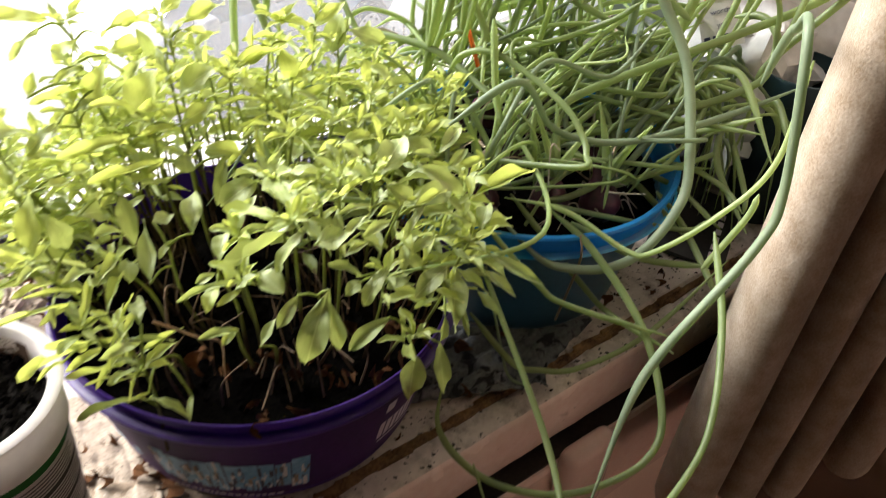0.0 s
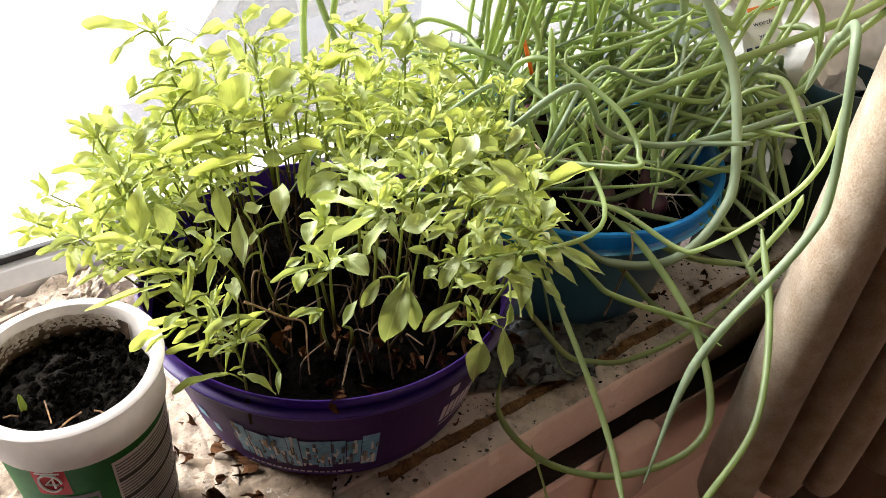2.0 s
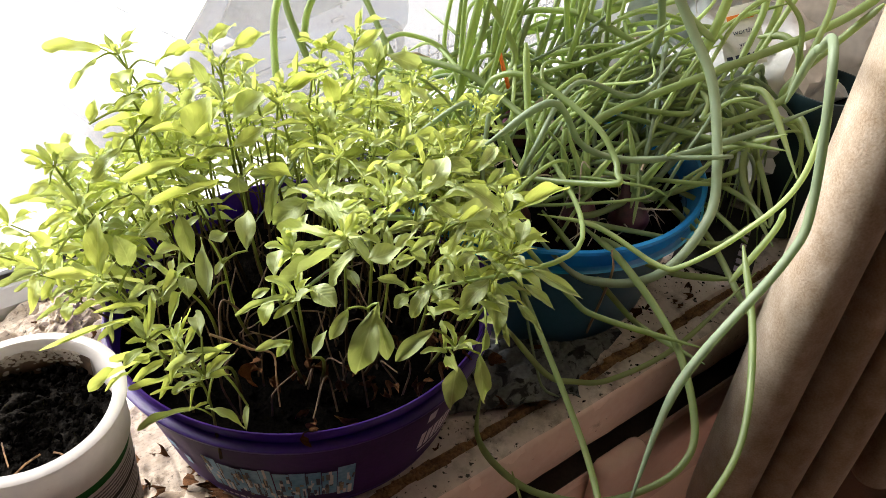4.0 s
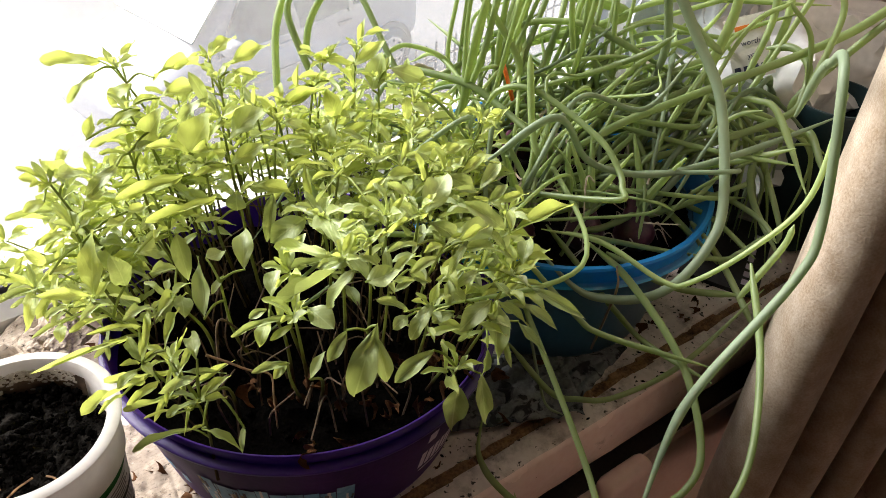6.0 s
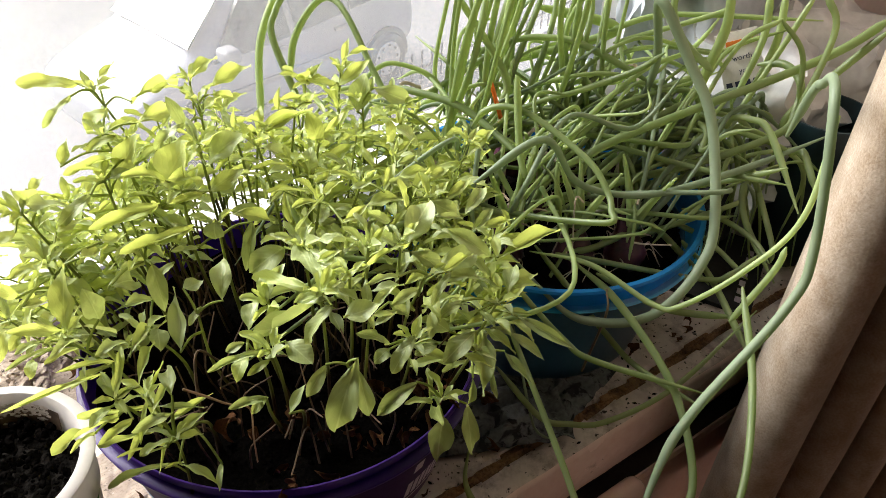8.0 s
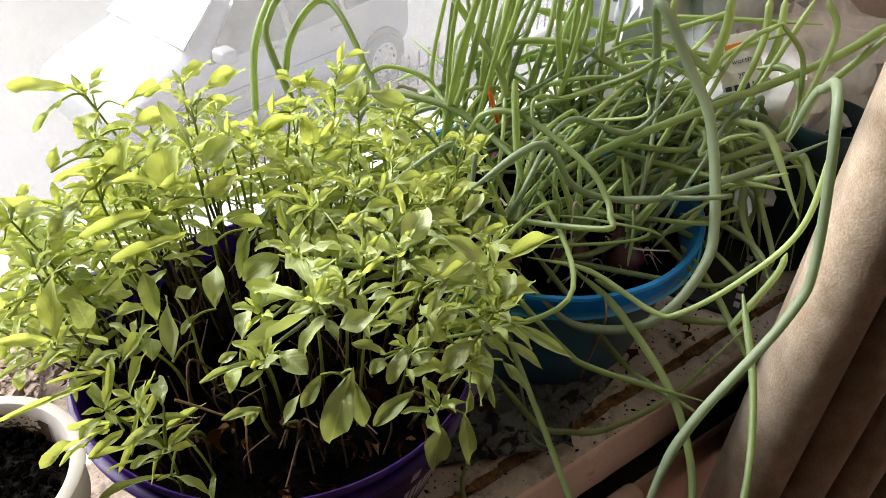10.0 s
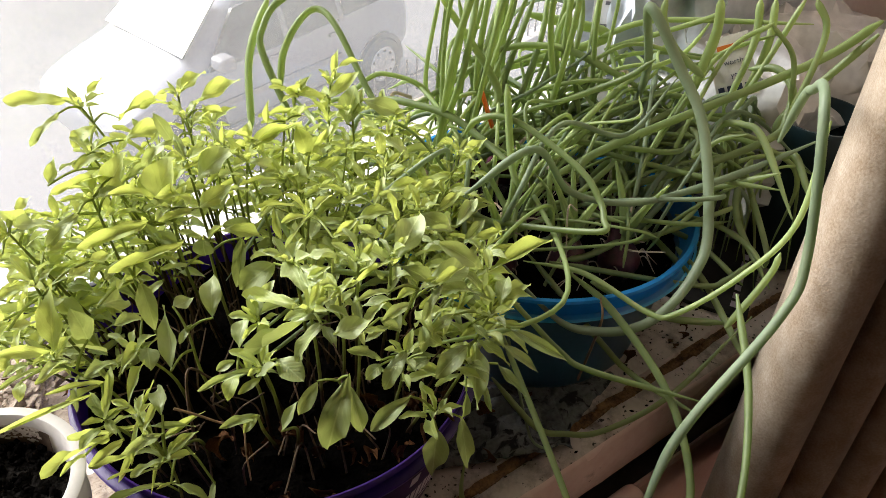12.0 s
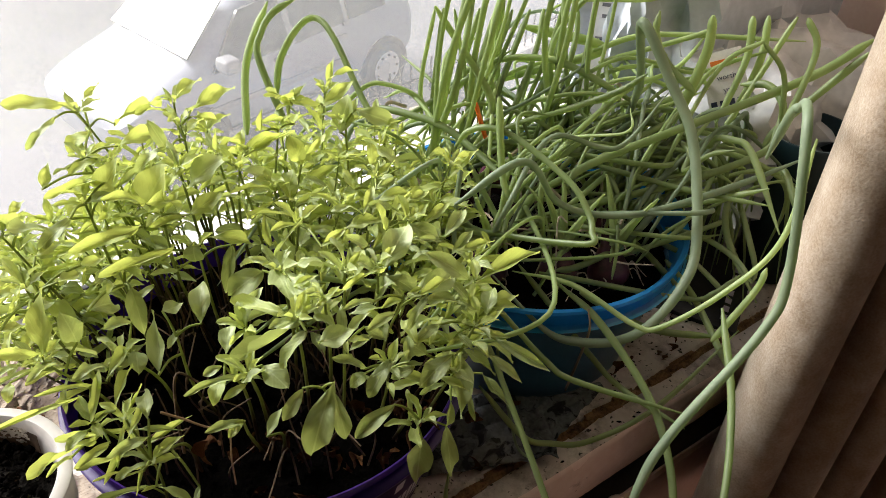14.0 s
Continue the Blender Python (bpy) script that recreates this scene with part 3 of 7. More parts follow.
def curtain():
    """A cream curtain whose deep folds hang past the sill and end in a hem below it."""
    plan = [(0.46, -0.006), (0.38, -0.022), (0.29, -0.044), (0.225, -0.064), (0.184, -0.080), (0.163, -0.091), (0.150, -0.107), (0.153, -0.123), (0.168, -0.129), (0.185, -0.119),
            (0.238, -0.072), (0.246, -0.078), (0.212, -0.110), (0.200, -0.124), (0.205, -0.138), (0.217, -0.141), (0.230, -0.132), (0.280, -0.084), (0.288, -0.091), (0.244, -0.127),
            (0.232, -0.142), (0.237, -0.155), (0.250, -0.158), (0.264, -0.149), (0.327, -0.094), (0.335, -0.102), (0.300, -0.148), (0.293, -0.166), (0.306, -0.179), (0.327, -0.172), (0.385, -0.112),
            (0.393, -0.122), (0.372, -0.172), (0.382, -0.192), (0.405, -0.188), (0.455, -0.130), (0.463, -0.142), (0.455, -0.190), (0.475, -0.204), (0.53, -0.150), (0.57, -0.195), (0.63, -0.165), (0.72, -0.185)]
    line = smooth_line([(x, y, 0) for x, y in plan], 7)
    bm = bmesh.new()
    rows = []
    levels = 60
    for i in range(levels + 1):
        z = HEM + (1.55 - HEM) * (i / levels) ** 1.6
        row = []
        for j, p in enumerate(line):
            sway = noise.noise(Vector((p.x * 9, p.y * 9, z * 3.0))) * 0.004
            slub = noise.noise(Vector((p.x * 45, p.y * 45, z * 9))) * 0.0012
            # the hem hangs a little lower between the folds
            drop = 0.006 * noise.noise(Vector((p.x * 30, p.y * 30, 2.0))) - (p.y + 0.1) * 0.1 if i == 0 else 0
            row.append(bm.verts.new((p.x + sway + slub, p.y + sway * 0.7 + slub, z + drop)))
        rows.append(row)
    for a, b in zip(rows, rows[1:]):
        for j in range(len(line) - 1):
            bm.faces.new((a[j], a[j + 1], b[j + 1], b[j]))
    ob = tagged(link_mesh("curtain", bm, CURTAIN), "cream nubbly curtain hanging in deep vertical folds beside the sill", "curtain")
    solid = ob.modifiers.new("thickness", "SOLIDIFY")
    solid.thickness, solid.offset = 0.0025, 0
    return ob


curtain()
SPLINTER = random.Random(19)
for i in range(34):
    x, y = SPLINTER.uniform(-0.07, 0.24) if i < 26 else SPLINTER.uniform(-0.086, -0.060), SPLINTER.uniform(-0.0195, -0.0125)
    w, d = SPLINTER.uniform(0.005, 0.018), SPLINTER.uniform(0.0008, 0.002)
    bm = box(bmesh.new(), -w, w, -d, d, -0.0012, 0.001)
    rumple(bm, 0.0018, 200, i)
    bmesh.ops.transform(bm, matrix=pose(x, y, -0.0004, SPLINTER.uniform(-12, 12), SPLINTER.uniform(-4, 4), SPLINTER.uniform(-9, 9)), verts=bm.verts)
    tagged(link_mesh("wood_splinter", bm, RAW_WOOD, None, "", False), "brown splinter of bare wood in the split sill joint", "splinter", "splinters in the split joint")
rail = thing("curtain_rail", (-0.2, -0.12, 1.56), "plain white curtain rail above the window", "curtain rail")
part("pole", tube(bmesh.new(), [Vector((-1.0, -0.12, 1.57)), Vector((0.9, -0.12, 1.57))], lambda s: 0.012, 12), FRAME_WHITE, rail)
for x in (-0.95, 0.8):
    part("bracket", box(bmesh.new(), x - 0.012, x + 0.012, -0.12, 0.0, 1.555, 1.575, 0.003), FRAME_WHITE, rail)


# ---- outside: street, parked car, railing ----
GROUND = -3.89
bm = bmesh.new()
n = 24
grid = [[bm.verts.new((-400 + 800 * i / n, -90 + (2100 * (j / n) ** 2.2), GROUND)) for i in range(n + 1)] for j in range(n + 1)]
for j in range(n):
    for i in range(n):
        bm.faces.new((grid[j][i], grid[j][i + 1], grid[j + 1][i + 1], grid[j + 1][i]))
flat("road", bm, ASPHALT, "pale damp asphalt street", "road")
bm = box(bmesh.new(), -60, 60, 0.407, 4.6, GROUND, GROUND + 0.12, 0.02)
flat("pavement", bm, PAVING, "pale paved strip before the house", "pavement")
flat("house_front", box(bmesh.new(), -5.0, 6.0, SOUTH - 0.12, 0.405, GROUND, -0.951), BRICKWORK, "buff rendered storey below the room", "wall")
for x0, x1 in ((-5.0, WEST - 0.131), (EAST + 0.121, 6.0)):
    flat("house_side", box(bmesh.new(), x0, x1, SOUTH - 0.12, 0.403, -0.95, 1.75), BRICKWORK, "buff rendered house wall beside the window", "wall")

fence = thing("railing", (3.5, 6.36, GROUND), "low black iron railing on a pale kerb", "railing")
part("kerb", box(bmesh.new(), 2.6, 9.5, 6.26, 6.46, GROUND, GROUND + 0.10, 0.02), STONE, fence, "pale stone kerb")
part("top_bar", box(bmesh.new(), 3.7, 9.5, 6.348, 6.372, GROUND + 0.30, GROUND + 0.32), IRON, fence)
first = part("bar", box(bmesh.new(), -0.009, 0.009, 6.351, 6.369, GROUND + 0.10, GROUND + 0.52), IRON, fence)
for i in range(34):
    if i:
        twin = first.copy()
        scene.collection.objects.link(twin)
    else:
        twin = first
    twin.matrix_basis = Matrix.Translation((3.75 + 0.17 * i, 0, 0))
fence.rotation_euler = (0, 0, radians(12.5))


def parked_car():
    """A silver five-door estate seen from above its near side, nose to the west."""
    x0, y0, LONG = 1.048, 6.798, 0.9
    car = thing("parked_car", (x0 + 2.1, y0 + 0.85, GROUND), "silver five-door car parked at the kerb", "car")
    # stations along the car: distance, bottom, shoulder, roof, half width at shoulder, half width at roof
    st = [(0.0, 0.30, 0.62, 0.62, 0.62, 0.60), (0.12, 0.24, 0.70, 0.72, 0.78, 0.70), (0.5, 0.2, 0.80, 0.88, 0.85, 0.72), (0.85, 0.2, 0.88, 0.98, 0.86, 0.72),
          (1.02, 0.2, 0.91, 1.04, 0.86, 0.70), (1.58, 0.2, 0.95, 1.46, 0.86, 0.60), (2.2, 0.2, 0.97, 1.56, 0.86, 0.60), (3.0, 0.2, 1.0, 1.58, 0.86, 0.60),
          (3.6, 0.2, 1.02, 1.53, 0.86, 0.60), (4.1, 0.24, 1.03, 1.36, 0.83, 0.60), (4.3, 0.28, 0.98, 1.02, 0.78, 0.64), (4.38, 0.36, 0.70, 0.72, 0.70, 0.62)]
    cy = y0 + 0.86
    bm = bmesh.new()
    rows = []
    for d, b, s, r, w, wr in st:
        outline = [(-w * 0.94, b), (-w * 1.0, b + 0.2), (-w * 1.01, (b + s) / 2 + 0.1), (-w * 0.97, s), (-wr - 0.02, r - 0.05), (-wr * 0.8, r)]
        ring = outline + [(0, r + 0.02)] + [(-a, c) for a, c in reversed(outline)]
        rows.append([bm.verts.new((x0 + d * LONG, cy + a, GROUND + c)) for a, c in ring])
    for a, b in zip(rows, rows[1:]):
        for j in range(len(a)):
            q = (j + 1) % len(a)
            bm.faces.new((a[j], a[q], b[q], b[j]))
    bm.faces.new(rows[0])
    bm.faces.new(list(reversed(rows[-1])))
    bmesh.ops.recalc_face_normals(bm, faces=bm.faces)
    body = part("body", bm, CAR_PAINT, car)
    sub = body.modifiers.new("round", "SUBSURF")
    sub.levels = sub.render_levels = 2

    def skin(points, name, material, label="", push=0.012):
        bm = bmesh.new()
        front = [bm.verts.new((x0 + d * LONG, cy + a - push, GROUND + c)) for d, a, c in points]
        back = [bm.verts.new((x0 + d * LONG, cy + a + 0.03, GROUND + c - 0.004)) for d, a, c in points]
        bm.faces.new(front)
        bm.faces.new(list(reversed(back)))
        for i in range(len(points)):
            j = (i + 1) % len(points)
            bm.faces.new((front[i], back[i], back[j], front[j]))
        bmesh.ops.recalc_face_normals(bm, faces=bm.faces)
        return part(name, bm, material, car, label, smooth=False)

    lo, hi = (-0.85, 1.0), (-0.66, 1.44)
    skin([(1.14, lo[0], 0.95), (2.18, lo[0], 0.97), (2.18, hi[0], 1.46), (1.66, hi[0], 1.40)], "front_side_window", CAR_GLASS, "dark side window")
    skin([(2.26, lo[0], 0.97), (3.02, lo[0], 1.02), (3.02, hi[0], 1.48), (2.26, hi[0], 1.47)], "rear_side_window", CAR_GLASS, "dark side window")
    skin([(3.10, lo[0], 1.03), (3.72, lo[0], 1.06), (3.52, hi[0], 1.44), (3.10, hi[0], 1.47)], "quarter_window", CAR_GLASS, "dark side window")
    for d in (2.22, 3.06):
        skin([(d - 0.042, lo[0], 0.97), (d + 0.042, lo[0], 0.98), (d + 0.042, hi[0], 1.465), (d - 0.042, hi[0], 1.46)], "window_pillar", CAR_TRIM, "dark window pillar", 0.010)
    skin([(0.95, -0.875, 0.56), (3.0, -0.875, 0.58), (3.0, -0.875, 0.64), (0.95, -0.875, 0.62)], "rub_strip", CAR_TRIM, "grey plastic side strip", 0.02)
    # the shadow under the car's side, modelled as a dark strip
    skin([(0.98, -0.86, 0.24), (3.1, -0.86, 0.24), (3.1, -0.86, 0.31), (0.98, -0.86, 0.31)], "sill_strip", CAR_TRIM, "dark strip standing in for shade along the car's underside", 0.02)
    for d in (2.02, 2.92):
        part("door_handle", box(bmesh.new(), x0 + d * LONG - 0.09, x0 + d * LONG + 0.09, cy - 0.90, cy - 0.86, GROUND + 0.86, GROUND + 0.90, 0.01), CAR_TRIM, car)
    bm = box(bmesh.new(), x0 + 1.04, x0 + 1.22, cy - 1.06, cy - 0.86, GROUND + 0.98, GROUND + 1.12, 0.04, 3)
    part("wing_mirror", bm, CAR_TRIM, car, "dark grey wing mirror")
    bm = bmesh.new()
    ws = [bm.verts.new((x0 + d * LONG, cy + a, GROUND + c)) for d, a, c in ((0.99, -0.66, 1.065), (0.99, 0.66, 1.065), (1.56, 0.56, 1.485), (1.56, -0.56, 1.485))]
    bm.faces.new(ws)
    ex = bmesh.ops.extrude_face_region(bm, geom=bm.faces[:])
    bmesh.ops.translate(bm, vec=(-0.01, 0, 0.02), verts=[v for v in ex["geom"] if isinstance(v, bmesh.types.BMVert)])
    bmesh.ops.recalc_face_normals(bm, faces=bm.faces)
    part("windscreen", bm, CAR_SCREEN, car, "sloping windscreen, sky reflection in its pale colour", smooth=False)
    for d in (0.86, 3.69):
        for side in (-1, 1):
            c = Vector((x0 + d * LONG, cy + side * 0.83, GROUND + 0.31))
            turn = Matrix.Translation(c) @ Matrix.Rotation(radians(90) * (1 if side < 0 else -1), 4, "X")
            wheel = lathe([(0.20, -0.085), (0.29, -0.085), (0.31, -0.06), (0.31, 0.06), (0.29, 0.085), (0.205, 0.085), (0.20, 0.05)], 40, closed=False)
            bmesh.ops.transform(wheel, matrix=turn, verts=wheel.verts)
            tyre = part("wheel", wheel, TYRE, car, "road wheel with a black tyre")
            rim = lathe([(0.0, 0.07), (0.05, 0.075), (0.07, 0.06), (0.16, 0.075), (0.19, 0.085), (0.206, 0.08), (0.206, 0.0)], 40, closed=False)
            bmesh.ops.transform(rim, matrix=turn, verts=rim.verts)
            part("hubcap", rim, HUB, tyre, "silver hubcap")
            for i in range(9):
                a = 2 * math.pi * i / 9
                slot = box(bmesh.new(), -0.012, 0.012, -0.017, 0.017, 0.06, 0.088, 0.005)
                bmesh.ops.transform(slot, matrix=turn @ Matrix.Rotation(a, 4, "Z") @ Matrix.Translation((0.16, 0, 0)), verts=slot.verts)
                part("hubcap_slot", slot, TYRE, tyre)
            if side < 0:
                arch = bmesh.new()
                outer = [Vector((x0 + d * LONG + 0.375 * math.cos(radians(a)), cy - 0.80, GROUND + 0.31 + 0.375 * math.sin(radians(a)))) for a in range(-10, 191, 10)]
                tube(arch, outer, lambda s: 0.035, 8)
                part("wheel_arch", arch, CAR_PAINT, car)
                gap = bmesh.new()
                ring = [gap.verts.new((x0 + d * LONG + 0.37 * math.cos(radians(a)), cy - 0.878, GROUND + 0.31 + 0.37 * math.sin(radians(a)))) for a in range(-8, 189, 8)]
                inner = [gap.verts.new((v.co.x, cy - 0.80, v.co.z)) for v in ring]
                gap.faces.new(ring)
                for i in range(len(ring) - 1):
                    gap.faces.new((ring[i], ring[i + 1], inner[i + 1], inner[i]))
                part("arch_liner", gap, TYRE, car, "dark wheel arch", smooth=False)
    car.rotation_euler = (0, 0, radians(12.5))
    return car


parked_car()


# ---- the pots on the sill ----
TUB, TUB_R, TUB_BASE, TUB_H = (-0.070, 0.082), 0.1165, 0.0955, 0.0955
CUP, CUP_R, CUP_BASE, CUP_H = (-0.234, 0.040), 0.0432, 0.034, 0.133
POT, POT_R, POT_BASE, POT_H = (0.144, 0.093), 0.1145, 0.088, 0.110


def clods(at, radius, many, seed, sizes=(0.0007, 0.001, 0.0014, 0.0022)):
    """Loose crumbs and clods that lie on a bed of soil."""
    rng = random.Random(seed)
    bm = bmesh.new()
    for i in range(many):
        a, r = rng.uniform(0, 2 * math.pi), radius * math.sqrt(rng.random())
        m = Matrix.Translation((at[0] + r * math.cos(a), at[1] + r * math.sin(a), at[2] + rng.uniform(0, 0.004))) @ Euler((rng.random() * 6, rng.random() * 6, 0)).to_matrix().to_4x4() @ Matrix.Diagonal((1, rng.uniform(0.6, 1.6), 0.7, 1))
        bmesh.ops.create_icosphere(bm, subdivisions=1, radius=rng.choice(sizes), matrix=m)
    return rumple(bm, 0.0006, 500, seed)


def purple_tub():
    x, y = TUB
    tub = thing("sweet_tub", (x, y, 0), "round purple plastic sweet tub reused as a planter, on the sill", "tub")
    wall = [(TUB_BASE - 0.004, 0.002), (TUB_BASE, 0.004), (TUB_BASE + 0.001, 0.008), (TUB_R - 0.0030, TUB_H - 0.0148), (TUB_R + 0.0010, TUB_H - 0.0130), (TUB_R + 0.0022, TUB_H - 0.0118), (TUB_R + 0.0024, TUB_H - 0.0102),
            (TUB_R + 0.0014, TUB_H - 0.0093), (TUB_R - 0.0034, TUB_H - 0.0090), (TUB_R - 0.0036, TUB_H - 0.0050), (TUB_R - 0.0012, TUB_H - 0.0045), (TUB_R - 0.0008, TUB_H - 0.0010),
            (TUB_R - 0.0014, TUB_H), (TUB_R - 0.0024, TUB_H - 0.0003), (TUB_R - 0.0034, TUB_H - 0.003), (TUB_R - 0.0060, TUB_H - 0.022), (TUB_BASE - 0.003, 0.008), (0.0, 0.006)]
    part("wall", lathe(wall, 112, (x, y, 0.0), wobble=0.003), PURPLE, tub)
    part("soil", soil_disc((x, y, TUB_H - 0.022), TUB_R - 0.0055, 0.010, 3), SOIL, tub, "damp potting soil, darkened in colour for plant shade")
    lo, hi = (TUB_BASE + 0.001, 0.008), (TUB_R - 0.0030, TUB_H - 0.0145)
    part("printed_sleeve", on_wall((x, y), lo, hi, 180, 350, 0.0095, TUB_H - 0.0165, 0.0006, 60, 3), PURPLE_DULL, tub, "dark purple printed sleeve")
    # worn pale blue picture panel: a ragged row of shards
    random.seed(11)
    a = 209.0
    while a < 254:
        w = random.uniform(3.4, 6.0)
        z0, z1 = 0.0205 + random.uniform(-0.003, 0.002), 0.053 + random.uniform(-0.003, 0.003)
        part("picture_panel", on_wall((x, y), lo, hi, a, a + w, z0, z1, 0.0012, 4, 2), random.choice((PRINT_BLUE, PRINT_WHITE, PRINT_BLUE, PRINT_BLUE)), tub, "worn pale blue and white print")
        for i in range(12):
            b, h = a + random.uniform(-0.4, w * 0.85), random.uniform(z0 - 0.001, z1 - 0.008)
            part("print_scrap", on_wall((x, y), lo, hi, b, b + random.uniform(0.3, 1.3), h, h + random.uniform(0.002, 0.012), 0.0017 + 0.00004 * i, 2, 1), random.choice((PRINT_WHITE, PRINT_WHITE, PRINT_NAVY, PRINT_NAVY, PRINT_GREY, NEWSPRINT)), tub)
        a += w + random.uniform(0.0, 0.4)
    # pale bars where the small print and the maker's lettering stand
    a = 211.0
    while a < 246:
        w = random.uniform(0.8, 2.4)
        part("print_bar", on_wall((x, y), lo, hi, a, a + w, 0.0100, 0.0122, 0.0012, 3, 1), PRINT_LILAC, tub)
        a += w + 0.7
    a = 279.0
    for i in range(6):
        w = 3.0 - i * 0.1
        part("lettering_bar", on_wall((x, y), lo, hi, a, a + w * 0.75, 0.031, 0.049, 0.0012, 3, 1), PRINT_LILAC, tub, "pale lettering reduced to bars")
        a += w
    part("lettering_bar", on_wall((x, y), lo, hi, 279.5, 283.0, 0.060, 0.070, 0.0012, 3, 1), PRINT_LILAC, tub)
    part("lettering_rule", on_wall((x, y), lo, hi, 280, 299, 0.0255, 0.0275, 0.0012, 8, 1), PRINT_LILAC, tub)
    for b, h, w in ((196, 0.042, 3.2), (201, 0.034, 2.0)):
        part("print_spot", on_wall((x, y), lo, hi, b - w, b + w * 0.3, h - 0.004, h + 0.005, 0.0012, 3, 1), PRINT_BLUE, tub)
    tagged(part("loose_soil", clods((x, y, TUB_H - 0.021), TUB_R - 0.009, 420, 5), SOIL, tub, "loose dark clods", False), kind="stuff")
    return tub


def plant_pot():
    x, y = POT
    pot = thing("blue_pot", (x, y, 0), "round blue plastic tub holding sprouting onions, on the sill", "tub")
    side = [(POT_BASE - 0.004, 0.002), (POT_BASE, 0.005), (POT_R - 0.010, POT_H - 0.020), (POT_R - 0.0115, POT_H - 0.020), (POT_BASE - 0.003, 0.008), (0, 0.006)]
    part("side_wall", lathe(side, 96, (x, y, 0)), BLUE_SIDE, pot, "blue side, coloured darker where soil blocks the light")
    lip = [(POT_R - 0.010, POT_H - 0.0205), (POT_R - 0.004, POT_H - 0.019), (POT_R - 0.001, POT_H - 0.016), (POT_R - 0.004, POT_H - 0.014), (POT_R - 0.003, POT_H - 0.003),
           (POT_R, POT_H - 0.0015), (POT_R - 0.001, POT_H), (POT_R - 0.004, POT_H), (POT_R - 0.006, POT_H - 0.003), (POT_R - 0.011, POT_H - 0.022)]
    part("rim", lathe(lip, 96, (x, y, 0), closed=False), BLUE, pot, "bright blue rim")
    edge = [(POT_R - 0.0005, POT_H - 0.0165), (POT_R + 0.0012, POT_H - 0.0155), (POT_R - 0.0005, POT_H - 0.0145), (POT_R - 0.0005, POT_H - 0.0165)]
    part("rim_edge", lathe(edge, 96, (x, y, 0), closed=False), BLUE_LIGHT, pot, "pale blue rim edge")
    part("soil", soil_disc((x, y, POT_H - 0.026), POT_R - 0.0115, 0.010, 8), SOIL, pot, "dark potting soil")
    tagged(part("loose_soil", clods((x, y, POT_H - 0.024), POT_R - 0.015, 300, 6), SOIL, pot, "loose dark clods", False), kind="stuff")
    return pot


def yoghurt_cup():
    x, y = CUP
    cup = thing("yoghurt_pot", (x, y, 0), "white yoghurt pot with a green printed sleeve, filled with soil", "pot")
    wall = [(CUP_BASE - 0.003, 0.002), (CUP_BASE, 0.004), (CUP_R - 0.0035, CUP_H - 0.0275), (CUP_R - 0.001, CUP_H - 0.0268), (CUP_R - 0.0005, CUP_H - 0.003), (CUP_R + 0.002, CUP_H - 0.0025),
            (CUP_R + 0.0023, CUP_H - 0.0008), (CUP_R + 0.001, CUP_H), (CUP_R - 0.003, CUP_H), (CUP_R - 0.0045, CUP_H - 0.002), (CUP_R - 0.0065, CUP_H - 0.03), (CUP_BASE - 0.002, 0.01), (0, 0.008)]
    part("wall", lathe(wall, 96, (x, y, 0)), CUP_WHITE, cup)
    part("soil", soil_disc((x, y, CUP_H - 0.019), CUP_R - 0.0058, 0.0075, 5, 44, 110), SOIL_DRY, cup, "dark dry soil")
    lo, hi = (CUP_BASE, 0.004), (CUP_R - 0.0035, CUP_H - 0.0275)
    part("green_sleeve", on_wall((x, y), lo, hi, 150, 380, 0.012, CUP_H - 0.0275, 0.0005, 70, 3), CUP_GREEN, cup, "dark green printed sleeve")
    part("red_tag", on_wall((x, y), lo, hi, 224, 246, 0.085, CUP_H - 0.0285, 0.001, 8, 2), CUP_RED, cup, "red printed tag")
    disc = bmesh.new()

    def on_cup(a, h, lift):
        r = CUP_BASE + (CUP_R - 0.0035 - CUP_BASE) * (h - 0.004) / (CUP_H - 0.0315) + lift
        return Vector((x + r * math.cos(radians(a)), y + r * math.sin(radians(a)), h))
    tube(disc, [on_cup(235 + 7.2 * math.cos(radians(q)), 0.0955 + 0.0066 * math.sin(radians(q)), 0.0016) for q in range(0, 331, 15)], lambda s: 0.0006, 5)
    part("ring_mark", disc, PRINT_WHITE, cup)
    four = bmesh.new()
    tube(four, [on_cup(a, h, 0.0016) for a, h in ((237.5, 0.0920), (237.5, 0.0995), (232, 0.0945), (240, 0.0945))], lambda s: 0.0006, 5)
    part("numeral", four, PRINT_WHITE, cup, "white numeral four")
    part("label_panel", on_wall((x, y), lo, hi, 274, 348, 0.020, CUP_H - 0.034, 0.001, 20, 2), PRINT_WHITE, cup, "pale small-print panel")
    random.seed(4)
    z = CUP_H - 0.036
    while z > 0.024:
        thick = 0.0032 if round(z * 1000) % 17 < 3 else 0.0011
        part("print_line", on_wall((x, y), lo, hi, 275.5, 275.5 + (70 if thick > 0.002 else random.uniform(50, 68)), z - thick, z, 0.0015, 14, 1), PRINT_GREY if thick < 0.002 else GASKET, cup)
        z -= thick + 0.0012
    for a0, a1, h in ((228, 240, 0.1040), (227, 243, 0.1022)):
        part("print_bar", on_wall((x, y), lo, hi, a0, a1, h, h + 0.0013, 0.0015, 5, 1), PRINT_WHITE, cup)
    part("water_stain", on_wall((x, y), (CUP_R - 0.0065, CUP_H - 0.03), (CUP_R - 0.0045, CUP_H - 0.002), 25, 222, CUP_H - 0.022, CUP_H - 0.0055, -0.0006, 60, 2), STALK_DRY, cup, "brown soil stain on the inner wall")
